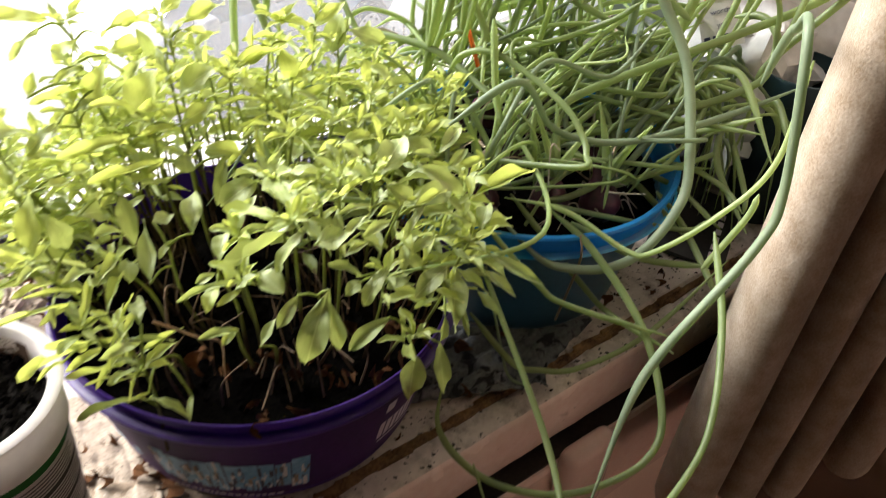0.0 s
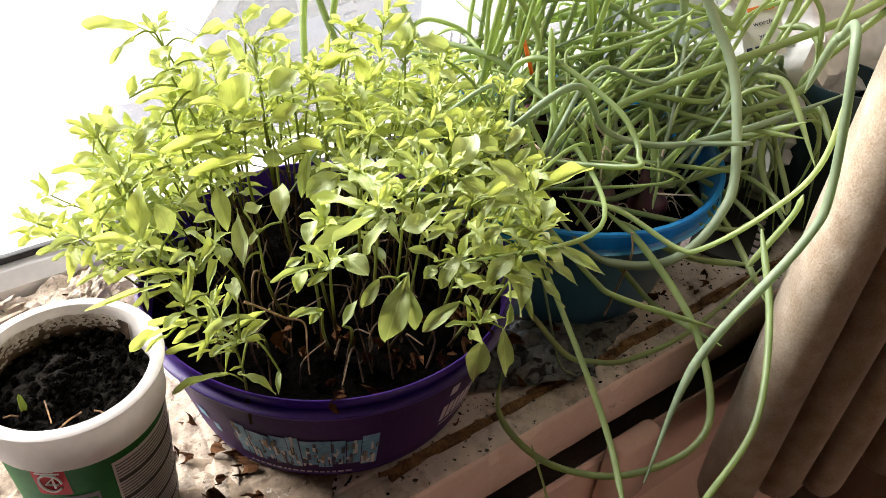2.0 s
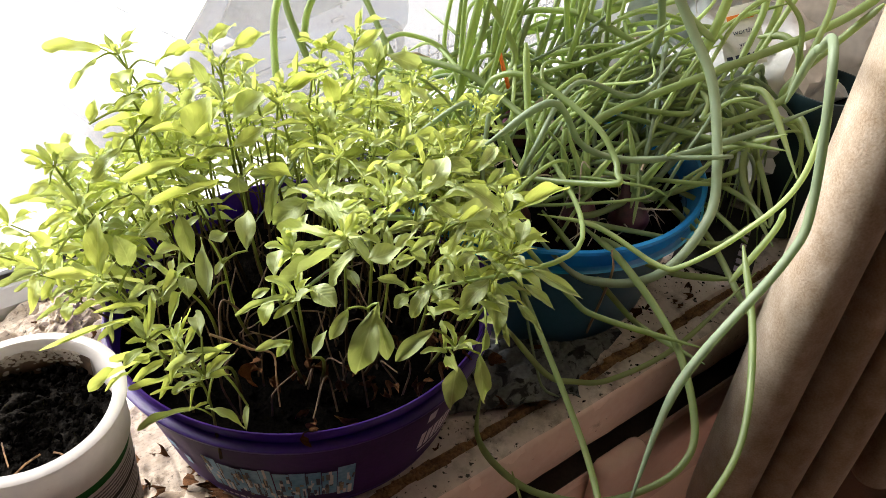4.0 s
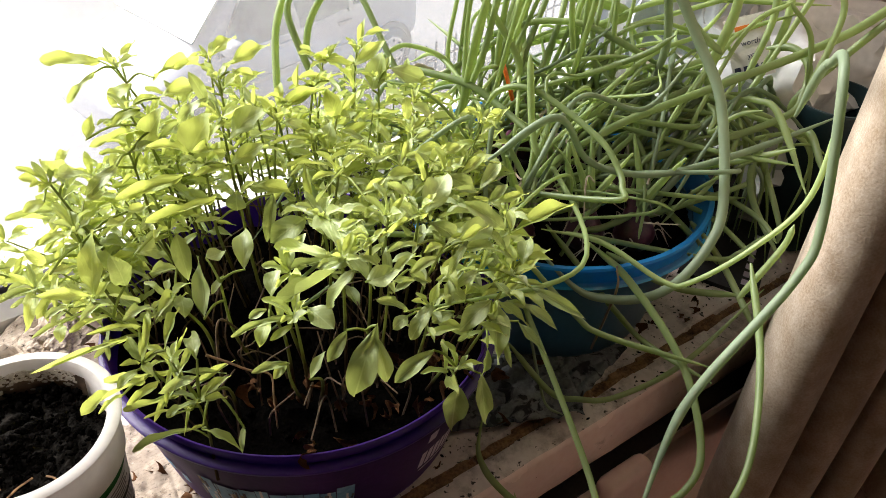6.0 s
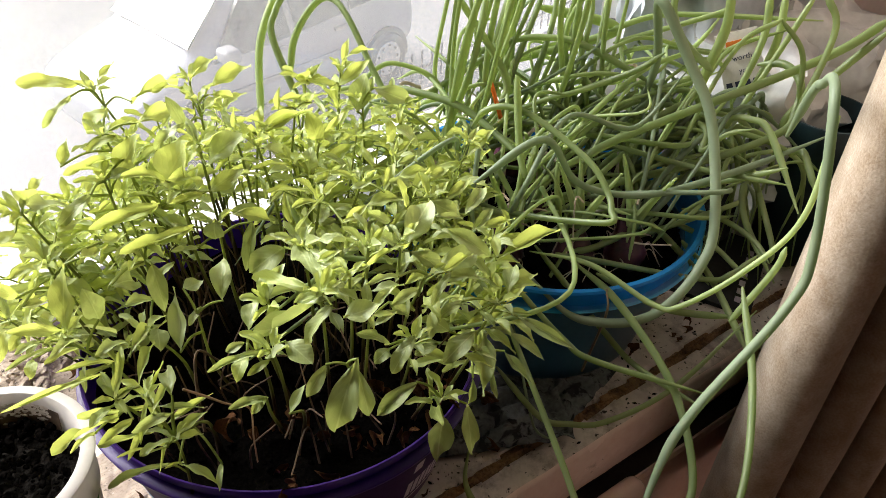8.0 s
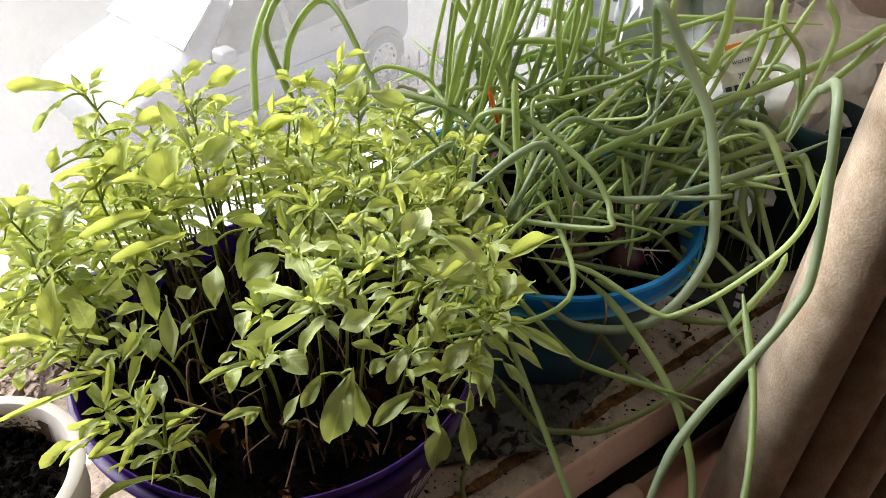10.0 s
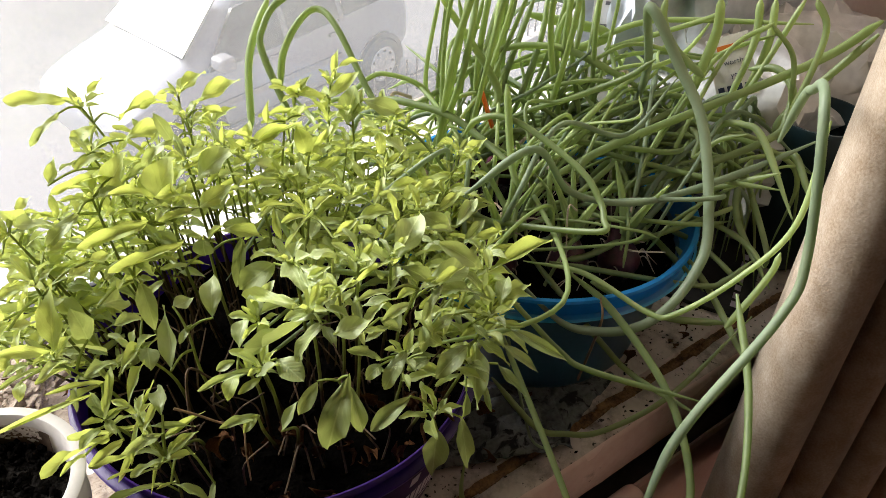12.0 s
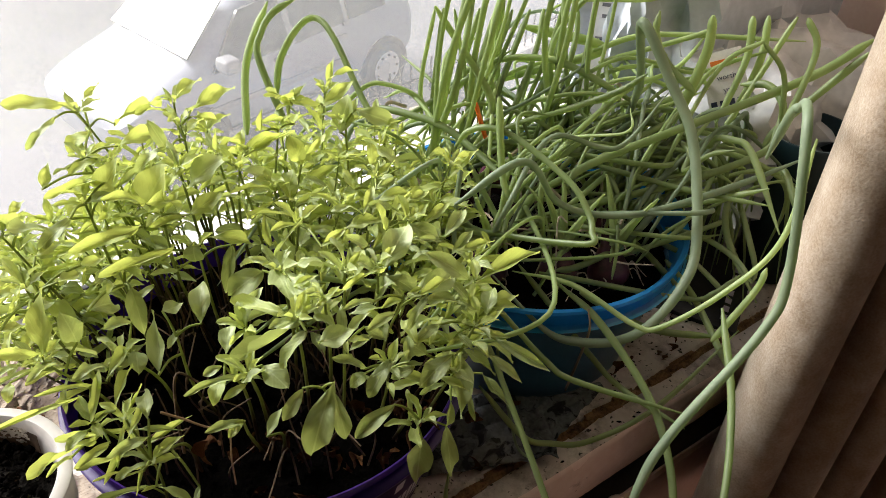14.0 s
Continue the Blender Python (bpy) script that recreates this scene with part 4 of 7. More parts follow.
    part("picture_frame", on_wall((x, y), lo, hi, 240, 262, 0.03, 0.083, 0.001, 8, 3), PRINT_GREY, cup, "grey frame of a small printed table")
    part("picture_ground", on_wall((x, y), lo, hi, 242, 260, 0.033, 0.080, 0.0013, 8, 3), CUP_GREEN, cup)
    for a0, a1, h0, h1, m in ((243.5, 250.5, 0.063, 0.072, PRINT_ORANGE), (244, 251, 0.052, 0.061, PRINT_ORANGE), (244.5, 251.5, 0.041, 0.050, CUP_RED), (252, 258.5, 0.066, 0.078, PRINT_WHITE), (252.3, 258.8, 0.052, 0.063, PRINT_WHITE), (252.6, 259, 0.038, 0.049, PRINT_WHITE)):
        part("picture_field", on_wall((x, y), lo, hi, a0, a1, h0, h1, 0.0016, 4, 1), m, cup)
    part("blue_mark", on_wall((x, y), lo, hi, 232, 241, 0.026, 0.040, 0.0012, 6, 2), PRINT_BLUE, cup, "blue printed mark")
    # lime crust along the inner wall
    random.seed(21)
    bm = bmesh.new()
    for i in range(800):
        a = random.uniform(35, 215)
        h = CUP_H - 0.0045 - abs(random.gauss(0, 0.004))
        if h < CUP_H - 0.020:
            continue
        r = CUP_R - 0.0053 - (CUP_H - 0.002 - h) * 0.071
        s = random.uniform(0.0004, 0.0012)
        c = Vector((x + r * math.cos(radians(a)), y + r * math.sin(radians(a)), h))
        m = Matrix.Translation(c) @ Matrix.Rotation(radians(a), 4, "Z") @ Matrix.Diagonal((0.25, 1.4, 0.8, 1))
        bmesh.ops.create_icosphere(bm, subdivisions=1, radius=s, matrix=m)
    tagged(part("lime_crust", bm, CRUST, cup, "pale flaky crust above the soil"), kind="stuff")
    bm = lathe([(0, -0.008), (0.0012, -0.006), (0.0017, 0.0), (0.0010, 0.007), (0, 0.009)], 8, (x - 0.022, y - 0.006, CUP_H - 0.012), closed=False)
    STRAW = random.Random(9)
    for i in range(6):
        a, r = STRAW.uniform(3.4, 5.6), STRAW.uniform(0.016, 0.042)
        q, k = STRAW.uniform(0, 3), STRAW.uniform(0.003, 0.008)
        c = Vector((x + r * math.cos(a), y + r * math.sin(a), CUP_H - 0.0135))
        e = Vector((k * math.cos(q), k * math.sin(q), 0))
        part("straw_bit", tube(bmesh.new(), [c - e, c + Vector((0, 0, 0.0012)), c + e], lambda s: 0.0005, 5, 0.6), RAW_WOOD, cup, "dry straw fragment")
    part("seedling", bm, HERB_STEM, cup, "pale green sprouting seed")
    tagged(part("loose_soil", clods((x, y, CUP_H - 0.017), CUP_R - 0.008, 620, 7, (0.0004, 0.0006, 0.0008, 0.0012, 0.0022)), SOIL, cup, "loose dark clods", False), kind="stuff")
    return cup


purple_tub()
plant_pot()
yoghurt_cup()


# ---- the herb seedlings in the purple tub ----
def leaf_shape(name, low, tip, arch, fold, twist, wave):
    """One leaf blade of unit length along y and unit width, arched, folded along its midrib and a little wavy."""
    bm = bmesh.new()
    long, wide = 16, 4
    most = max((i / 50) ** low * (1 - i / 50) ** tip for i in range(51))
    rows = []
    for i in range(long + 1):
        s = i / long
        w = max(0.012, s ** low * (1 - s) ** tip / most) * 0.5 * (1 + 0.05 * math.sin(9 * s + 5 * twist + 3 * low))
        row = []
        for j in range(wide + 1):
            u = (j / wide - 0.5) * 2
            lift = arch * math.sin(math.pi * s) * 0.5 - 0.15 * abs(arch) * s ** 3 + fold * abs(u) * w + wave * (math.sin(7 * s + 2 * u) * 0.10 + math.sin(17 * s - 3 * u) * 0.035) * abs(u) - 0.02 * (abs(u) < 0.2)
            x, z = u * w, lift
            c, q = math.cos(twist * (s - 0.3)), math.sin(twist * (s - 0.3))
            row.append(bm.verts.new((x * c - z * q * 0.3, s, z + x * q * 0.35)))
        rows.append(row)
    for a, b in zip(rows, rows[1:]):
        for j in range(wide):
            bm.faces.new((a[j], a[j + 1], b[j + 1], b[j]))
    bm.normal_update()
    me = bpy.data.meshes.new(name)
    bm.to_mesh(me)
    bm.free()
    for f in me.polygons:
        f.use_smooth = True
    return me


LEAF_SHAPES = []
for low, tip, arch, fold, twist, wave in (
        (0.75, 0.80, 0.10, 0.12, 0.1, 0.5), (0.85, 0.95, 0.20, 0.18, -0.2, 0.6), (0.70, 0.68, 0.08, 0.10, 0.3, 0.7), (0.95, 0.85, 0.18, 0.15, -0.4, 0.6),
        (1.10, 0.80, 0.26, 0.10, 0.2, 0.9), (0.85, 1.05, -0.10, 0.20, 0.5, 0.7), (1.00, 0.90, 0.30, 0.14, -0.1, 0.8), (0.90, 0.72, 0.14, 0.25, 0.0, 0.5)):
    for m in HERB:
        me = leaf_shape("leaf", low, tip, arch, fold, twist, wave)
        me.materials.append(m)
        LEAF_SHAPES.append(me)


def put_leaf(plant, base, tip, width, tone, rng, hint=(-0.22, -0.38, 0.9)):
    """Hangs one of the leaf shapes under a plant, from its base to its tip."""
    base, tip = Vector(base), Vector(tip)
    tip = tip + (tip - base) * 0.1
    axis = tip - base
    size = axis.length
    axis.normalize()
    up = Vector(hint) + Vector((rng.gauss(0, 0.22), rng.gauss(0, 0.22), rng.gauss(0, 0.12)))
    up = up - axis * up.dot(axis)
    if up.length < 0.05:
        up = axis.orthogonal()
    up.normalize()
    side = axis.cross(up)
    ob = new("leaf", LEAF_SHAPES[2 * rng.randrange(8) + tone])
    m = Matrix((side * width, axis * size, up * size)).transposed().to_4x4()
    m.translation = base - plant.location
    ob.parent = plant
    ob.matrix_basis = m
    return ob


def stem_mesh(root, top, bases, rng, thick=0.0012):
    bm = bmesh.new()
    root, top = Vector(root), Vector(top)
    mid = root.lerp(top, 0.5) + Vector((rng.uniform(-0.008, 0.008), rng.uniform(-0.008, 0.008), 0.004))
    line = smooth_line([root - Vector((0, 0, 0.004)), mid, top], 6)
    tube(bm, line, lambda s: thick * (0.95 - 0.45 * s), 6)
    stalks = []
    for b in bases:
        b = Vector(b)
        near = min(line, key=lambda p: (p - b).length + 0.35 * max(0.0, p.z - b.z + 0.012))
        if (near - b).length < 0.0025:
            continue
        bend = near.lerp(b, 0.5) + Vector((0, 0, 0.12 * (near - b).length))
        stalks.append(tube(bmesh.new(), smooth_line([near, bend, b + (b - bend) * 0.05], 4), lambda s: thick * (0.62 - 0.15 * s), 5))
    return bm, stalks


def add_stem(plant, made):
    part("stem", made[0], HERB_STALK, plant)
    for bm in made[1]:
        part("petiole", bm, HERB_STEM, plant)


def rosette(plant, top, rng, many, size):
    """The tuft of small new leaves at a shoot's tip."""
    turn = rng.uniform(0, 6.28)
    for i in range(many):
        a = turn + 2.4 * i + rng.gauss(0, 0.25)
        k = size * rng.uniform(0.6, 1.15)
        out = Vector((math.cos(a), math.sin(a), rng.uniform(0.1, 1.3))).normalized()
        put_leaf(plant, Vector(top) + out * 0.0012, Vector(top) + out * k, k * rng.uniform(0.24, 0.36), 0 if rng.random() < 0.6 else 1, rng, (-0.1, -0.2, 0.95))


HERB_LABEL = "young herb seedling with soft oval light green leaves"
SOIL_TOP = TUB_H - 0.020
SPROUT = random.Random(17)


def herb_sprig(root, top, leaves):
    plant = thing("herb_seedling", (*root, SOIL_TOP), HERB_LABEL, "herb plant", "herb seedlings in the purple tub")
    add_stem(plant, stem_mesh((*root, SOIL_TOP), top, [row[:3] for row in leaves], SPROUT))
    # the seedlings at the near left have narrow spoon-shaped leaves
    slim = 0.62 if root[0] < -0.12 and root[1] < 0.062 else 0.9
    for bx, by, bz, tx, ty, tz, width, tone in leaves:
        put_leaf(plant, (bx, by, bz), (tx, ty, tz), width * slim, tone, SPROUT)
    if not (-0.155 < top[0] < -0.085 and top[1] < 0.07 and top[2] < 0.175):
        rosette(plant, top, SPROUT, 6, 0.0135)
    # the smaller pairs that stand crosswise lower down the stem
    a, z = Vector((*root, SOIL_TOP)), Vector(top)
    if top[1] < 0.12 and top[0] < -0.08:
        return plant
    turn = SPROUT.uniform(0, 3)
    for i in range(2):
        node = a.lerp(z, 0.7 + 0.15 * i)
        for side in (0, math.pi):
            q = turn + side + SPROUT.gauss(0, 0.35)
            k = SPROUT.uniform(0.010, 0.020)
            out = Vector((math.cos(q), math.sin(q), SPROUT.uniform(-0.2, 0.7)))
            put_leaf(plant, node + out * 0.002, node + out * (0.002 + k), k * SPROUT.uniform(0.22, 0.38), SPROUT.randrange(2), SPROUT, (-0.1, -0.2, 0.95))
        turn += 1.57
    return plant


herb_sprig((-0.074, 0.142), (-0.099, 0.099, 0.220), [
    (-0.098, 0.113, 0.225, -0.115, 0.113, 0.217, 0.0070, 1),
    (-0.097, 0.098, 0.207, -0.075, 0.097, 0.219, 0.0137, 1),
    (-0.098, 0.093, 0.222, -0.108, 0.097, 0.212, 0.0061, 0)])
herb_sprig((-0.022, 0.086), (-0.034, 0.053, 0.200), [
    (-0.029, 0.039, 0.201, -0.018, 0.048, 0.208, 0.0053, 0),
    (-0.030, 0.074, 0.198, -0.038, 0.082, 0.203, 0.0046, 1),
    (-0.043, 0.048, 0.203, -0.035, 0.043, 0.206, 0.0038, 1)])
herb_sprig((-0.102, 0.166), (-0.133, 0.142, 0.214), [
    (-0.124, 0.159, 0.219, -0.137, 0.155, 0.214, 0.0110, 0),
    (-0.117, 0.137, 0.219, -0.095, 0.142, 0.217, 0.0092, 0),
    (-0.129, 0.133, 0.217, -0.142, 0.137, 0.211, 0.0065, 0),
    (-0.156, 0.141, 0.204, -0.150, 0.146, 0.214, 0.0066, 0),
    (-0.142, 0.140, 0.212, -0.149, 0.140, 0.211, 0.0030, 1)])
herb_sprig((-0.047, 0.077), (-0.061, 0.048, 0.202), [
    (-0.056, 0.055, 0.200, -0.075, 0.072, 0.199, 0.0034, 0),
    (-0.072, 0.063, 0.203, -0.074, 0.055, 0.191, 0.0047, 0),
    (-0.061, 0.042, 0.209, -0.076, 0.046, 0.188, 0.0026, 1),
    (-0.061, 0.025, 0.203, -0.050, 0.023, 0.209, 0.0051, 0)])
herb_sprig((-0.155, 0.087), (-0.187, 0.051, 0.174), [
    (-0.186, 0.049, 0.179, -0.178, 0.061, 0.202, 0.0109, 0),
    (-0.187, 0.053, 0.177, -0.205, 0.052, 0.187, 0.0065, 0),
    (-0.180, 0.042, 0.176, -0.194, 0.035, 0.182, 0.0051, 1),
    (-0.201, 0.054, 0.167, -0.205, 0.046, 0.165, 0.0061, 0),
    (-0.171, 0.056, 0.173, -0.173, 0.057, 0.190, 0.0119, 1),
    (-0.196, 0.058, 0.171, -0.206, 0.052, 0.175, 0.0049, 1)])
herb_sprig((-0.060, 0.169), (-0.078, 0.152, 0.213), [
    (-0.079, 0.164, 0.215, -0.096, 0.165, 0.220, 0.0052, 0),
    (-0.094, 0.129, 0.212, -0.100, 0.132, 0.230, 0.0078, 1),
    (-0.066, 0.169, 0.211, -0.039, 0.172, 0.217, 0.0097, 0),
    (-0.072, 0.151, 0.217, -0.058, 0.148, 0.212, 0.0046, 0),
    (-0.080, 0.141, 0.213, -0.069, 0.143, 0.218, 0.0059, 0),
    (-0.078, 0.161, 0.210, -0.078, 0.170, 0.217, 0.0041, 0)])
herb_sprig((-0.088, 0.088), (-0.105, 0.072, 0.190), [
    (-0.115, 0.078, 0.189, -0.149, 0.070, 0.195, 0.0063, 0),
    (-0.117, 0.069, 0.183, -0.129, 0.068, 0.187, 0.0041, 1),
    (-0.107, 0.069, 0.196, -0.108, 0.068, 0.186, 0.0122, 1),
    (-0.100, 0.068, 0.197, -0.081, 0.062, 0.189, 0.0069, 0),
    (-0.090, 0.065, 0.190, -0.099, 0.056, 0.172, 0.0079, 1)])
herb_sprig((-0.005, 0.154), (0.019, 0.164, 0.202), [
    (0.008, 0.152, 0.202, -0.015, 0.152, 0.213, 0.0112, 0),
    (0.012, 0.155, 0.199, 0.033, 0.155, 0.210, 0.0088, 0),
    (0.029, 0.177, 0.198, 0.037, 0.184, 0.213, 0.0050, 0),
    (0.029, 0.176, 0.205, 0.047, 0.173, 0.208, 0.0036, 0)])
herb_sprig((-0.071, 0.030), (-0.097, -0.018, 0.208), [
    (-0.097, -0.007, 0.203, -0.106, 0.025, 0.188, 0.0079, 0),
    (-0.097, -0.021, 0.210, -0.118, -0.002, 0.185, 0.0053, 1),
    (-0.097, -0.027, 0.208, -0.107, -0.024, 0.191, 0.0085, 1),
    (-0.095, -0.013, 0.205, -0.086, -0.013, 0.214, 0.0048, 0)])
herb_sprig((-0.020, 0.128), (-0.028, 0.107, 0.197), [
    (-0.029, 0.106, 0.196, -0.033, 0.108, 0.213, 0.0116, 0),
    (-0.028, 0.107, 0.197, -0.013, 0.108, 0.208, 0.0046, 0)])
herb_sprig((-0.095, 0.018), (-0.114, -0.013, 0.139), [
    (-0.114, -0.013, 0.139, -0.104, -0.009, 0.147, 0.0055, 1)])
herb_sprig((-0.017, 0.157), (-0.010, 0.155, 0.208), [
    (-0.009, 0.162, 0.205, -0.020, 0.162, 0.216, 0.0045, 1),
    (-0.011, 0.149, 0.209, -0.021, 0.149, 0.209, 0.0046, 0)])
herb_sprig((-0.130, 0.067), (-0.156, 0.044, 0.168), [
    (-0.164, 0.038, 0.168, -0.178, 0.031, 0.177, 0.0070, 1),
    (-0.167, 0.028, 0.171, -0.151, 0.045, 0.169, 0.0052, 0),
    (-0.146, 0.058, 0.171, -0.158, 0.052, 0.179, 0.0074, 1),
    (-0.149, 0.049, 0.162, -0.152, 0.038, 0.159, 0.0101, 1)])
herb_sprig((-0.042, 0.043), (-0.065, -0.004, 0.209), [
    (-0.060, -0.005, 0.205, -0.051, 0.004, 0.209, 0.0065, 0),
    (-0.068, -0.007, 0.207, -0.065, 0.002, 0.210, 0.0046, 0),
    (-0.065, 0.002, 0.213, -0.073, 0.002, 0.209, 0.0045, 1)])
herb_sprig((-0.089, 0.178), (-0.120, 0.201, 0.210), [
    (-0.124, 0.221, 0.207, -0.151, 0.233, 0.209, 0.0106, 0),
    (-0.134, 0.193, 0.214, -0.152, 0.184, 0.206, 0.0050, 1),
    (-0.112, 0.223, 0.206, -0.101, 0.225, 0.213, 0.0053, 0),
    (-0.109, 0.169, 0.215, -0.080, 0.182, 0.213, 0.0058, 0)])
herb_sprig((-0.147, 0.057), (-0.178, 0.023, 0.155), [
    (-0.169, 0.015, 0.165, -0.155, 0.035, 0.166, 0.0058, 0),
    (-0.179, 0.014, 0.165, -0.169, 0.035, 0.170, 0.0061, 0),
    (-0.173, 0.036, 0.164, -0.193, 0.029, 0.177, 0.0048, 0),
    (-0.178, 0.039, 0.157, -0.215, 0.027, 0.170, 0.0047, 0),
    (-0.179, 0.022, 0.146, -0.206, 0.013, 0.152, 0.0072, 0),
    (-0.190, 0.020, 0.144, -0.201, 0.014, 0.146, 0.0046, 0),
    (-0.181, 0.023, 0.152, -0.191, 0.015, 0.155, 0.0089, 1),
    (-0.175, 0.013, 0.150, -0.190, 0.005, 0.154, 0.0077, 0)])
herb_sprig((-0.045, 0.143), (-0.063, 0.110, 0.209), [
    (-0.070, 0.105, 0.214, -0.096, 0.104, 0.215, 0.0049, 0),
    (-0.063, 0.112, 0.209, -0.035, 0.115, 0.213, 0.0082, 0),
    (-0.063, 0.111, 0.207, -0.031, 0.113, 0.213, 0.0046, 0),
    (-0.057, 0.112, 0.207, -0.066, 0.109, 0.220, 0.0055, 0)])
herb_sprig((-0.134, 0.036), (-0.163, -0.002, 0.145), [
    (-0.158, 0.008, 0.159, -0.154, 0.024, 0.159, 0.0110, 1),
    (-0.161, 0.003, 0.154, -0.177, -0.003, 0.161, 0.0085, 1),
    (-0.169, 0.001, 0.161, -0.157, 0.016, 0.158, 0.0045, 0),
    (-0.166, -0.008, 0.150, -0.153, -0.006, 0.144, 0.0046, 0),
    (-0.167, 0.001, 0.140, -0.185, 0.001, 0.145, 0.0017, 0),
    (-0.167, -0.002, 0.141, -0.177, -0.002, 0.143, 0.0028, 0),
    (-0.164, -0.003, 0.129, -0.170, -0.004, 0.131, 0.0030, 0),
    (-0.147, -0.007, 0.120, -0.153, -0.018, 0.119, 0.0052, 1)])
herb_sprig((-0.090, 0.119), (-0.114, 0.089, 0.203), [
    (-0.120, 0.099, 0.202, -0.109, 0.089, 0.227, 0.0200, 0),
    (-0.119, 0.095, 0.208, -0.137, 0.094, 0.218, 0.0076, 0),
    (-0.126, 0.089, 0.200, -0.157, 0.085, 0.202, 0.0088, 0),
    (-0.105, 0.092, 0.199, -0.119, 0.082, 0.217, 0.0101, 0),
    (-0.102, 0.084, 0.202, -0.086, 0.082, 0.209, 0.0095, 0),
    (-0.106, 0.081, 0.204, -0.122, 0.079, 0.206, 0.0054, 0)])
herb_sprig((-0.100, 0.038), (-0.121, 0.009, 0.170), [
    (-0.119, 0.011, 0.174, -0.110, 0.018, 0.183, 0.0092, 1),
    (-0.122, 0.010, 0.170, -0.130, 0.011, 0.168, 0.0049, 1),
    (-0.123, 0.006, 0.167, -0.132, -0.002, 0.163, 0.0080, 0)])
herb_sprig((-0.051, 0.158), (-0.070, 0.124, 0.206), [
    (-0.070, 0.124, 0.206, -0.070, 0.122, 0.221, 0.0033, 0)])
herb_sprig((-0.059, 0.016), (-0.082, -0.032, 0.199), [
    (-0.095, -0.034, 0.206, -0.081, -0.037, 0.208, 0.0104, 1),
    (-0.070, -0.028, 0.197, -0.062, -0.032, 0.189, 0.0054, 1),
    (-0.080, -0.031, 0.190, -0.068, -0.031, 0.193, 0.0043, 1)])
herb_sprig((-0.071, 0.014), (-0.090, -0.025, 0.168), [
    (-0.098, -0.021, 0.169, -0.109, -0.024, 0.159, 0.0072, 1),
    (-0.087, -0.029, 0.173, -0.101, -0.034, 0.143, 0.0150, 1),
    (-0.084, -0.024, 0.160, -0.084, -0.033, 0.140, 0.0086, 1)])
herb_sprig((0.002, 0.096), (-0.005, 0.066, 0.200), [
    (0.002, 0.080, 0.199, 0.004, 0.085, 0.209, 0.0077, 0),
    (0.013, 0.069, 0.199, 0.006, 0.078, 0.208, 0.0089, 1),
    (-0.019, 0.064, 0.199, -0.020, 0.074, 0.206, 0.0042, 0),
    (-0.012, 0.054, 0.202, -0.001, 0.052, 0.206, 0.0043, 1)])
herb_sprig((-0.087, 0.044), (-0.107, 0.014, 0.182), [
    (-0.102, 0.024, 0.185, -0.094, 0.023, 0.193, 0.0052, 1),
    (-0.107, 0.015, 0.184, -0.104, 0.026, 0.186, 0.0085, 1),
    (-0.111, 0.006, 0.178, -0.105, 0.008, 0.185, 0.0060, 1)])
herb_sprig((-0.058, 0.176), (-0.069, 0.188, 0.209), [
    (-0.069, 0.188, 0.209, -0.050, 0.194, 0.216, 0.0086, 0)])
herb_sprig((-0.043, 0.107), (-0.056, 0.084, 0.200), [
    (-0.055, 0.083, 0.201, -0.077, 0.084, 0.207, 0.0032, 0),
    (-0.055, 0.085, 0.199, -0.063, 0.087, 0.208, 0.0062, 0)])
herb_sprig((-0.117, 0.150), (-0.143, 0.113, 0.206), [
    (-0.136, 0.119, 0.202, -0.125, 0.109, 0.226, 0.0129, 0),
    (-0.127, 0.115, 0.215, -0.149, 0.122, 0.212, 0.0044, 0),
    (-0.163, 0.108, 0.201, -0.178, 0.099, 0.214, 0.0117, 1),
    (-0.153, 0.099, 0.210, -0.169, 0.095, 0.202, 0.0077, 1),
    (-0.139, 0.120, 0.204, -0.157, 0.117, 0.214, 0.0047, 0)])
herb_sprig((0.008, 0.028), (0.011, 0.000, 0.177), [
    (0.008, 0.008, 0.182, 0.029, 0.005, 0.182, 0.0049, 0),
    (0.033, 0.010, 0.173, 0.032, 0.016, 0.180, 0.0035, 0),
    (0.002, -0.011, 0.179, -0.014, 0.001, 0.194, 0.0109, 1),
    (0.005, -0.013, 0.179, 0.009, -0.005, 0.184, 0.0055, 0),
    (0.008, -0.009, 0.173, 0.044, -0.013, 0.179, 0.0086, 0),
    (0.008, 0.012, 0.177, 0.023, 0.015, 0.184, 0.0060, 1)])
herb_sprig((-0.022, 0.154), (-0.028, 0.135, 0.204), [
    (-0.017, 0.136, 0.204, -0.035, 0.135, 0.211, 0.0043, 0),
    (-0.039, 0.134, 0.205, -0.038, 0.132, 0.220, 0.0037, 0)])
herb_sprig((-0.046, 0.006), (-0.061, -0.034, 0.173), [
    (-0.061, -0.035, 0.178, -0.074, -0.039, 0.167, 0.0086, 1),
    (-0.071, -0.031, 0.172, -0.080, -0.033, 0.171, 0.0071, 1),
    (-0.072, -0.032, 0.176, -0.084, -0.028, 0.186, 0.0056, 1),
    (-0.052, -0.036, 0.172, -0.047, -0.029, 0.180, 0.0058, 1),
    (-0.049, -0.037, 0.168, -0.060, -0.036, 0.167, 0.0062, 1)])
herb_sprig((-0.100, 0.025), (-0.122, -0.007, 0.149), [
    (-0.121, -0.007, 0.148, -0.138, -0.008, 0.154, 0.0056, 1),
    (-0.122, -0.007, 0.150, -0.130, -0.010, 0.147, 0.0052, 0)])
herb_sprig((-0.052, 0.125), (-0.071, 0.092, 0.213), [
    (-0.071, 0.092, 0.213, -0.056, 0.091, 0.202, 0.0086, 1)])
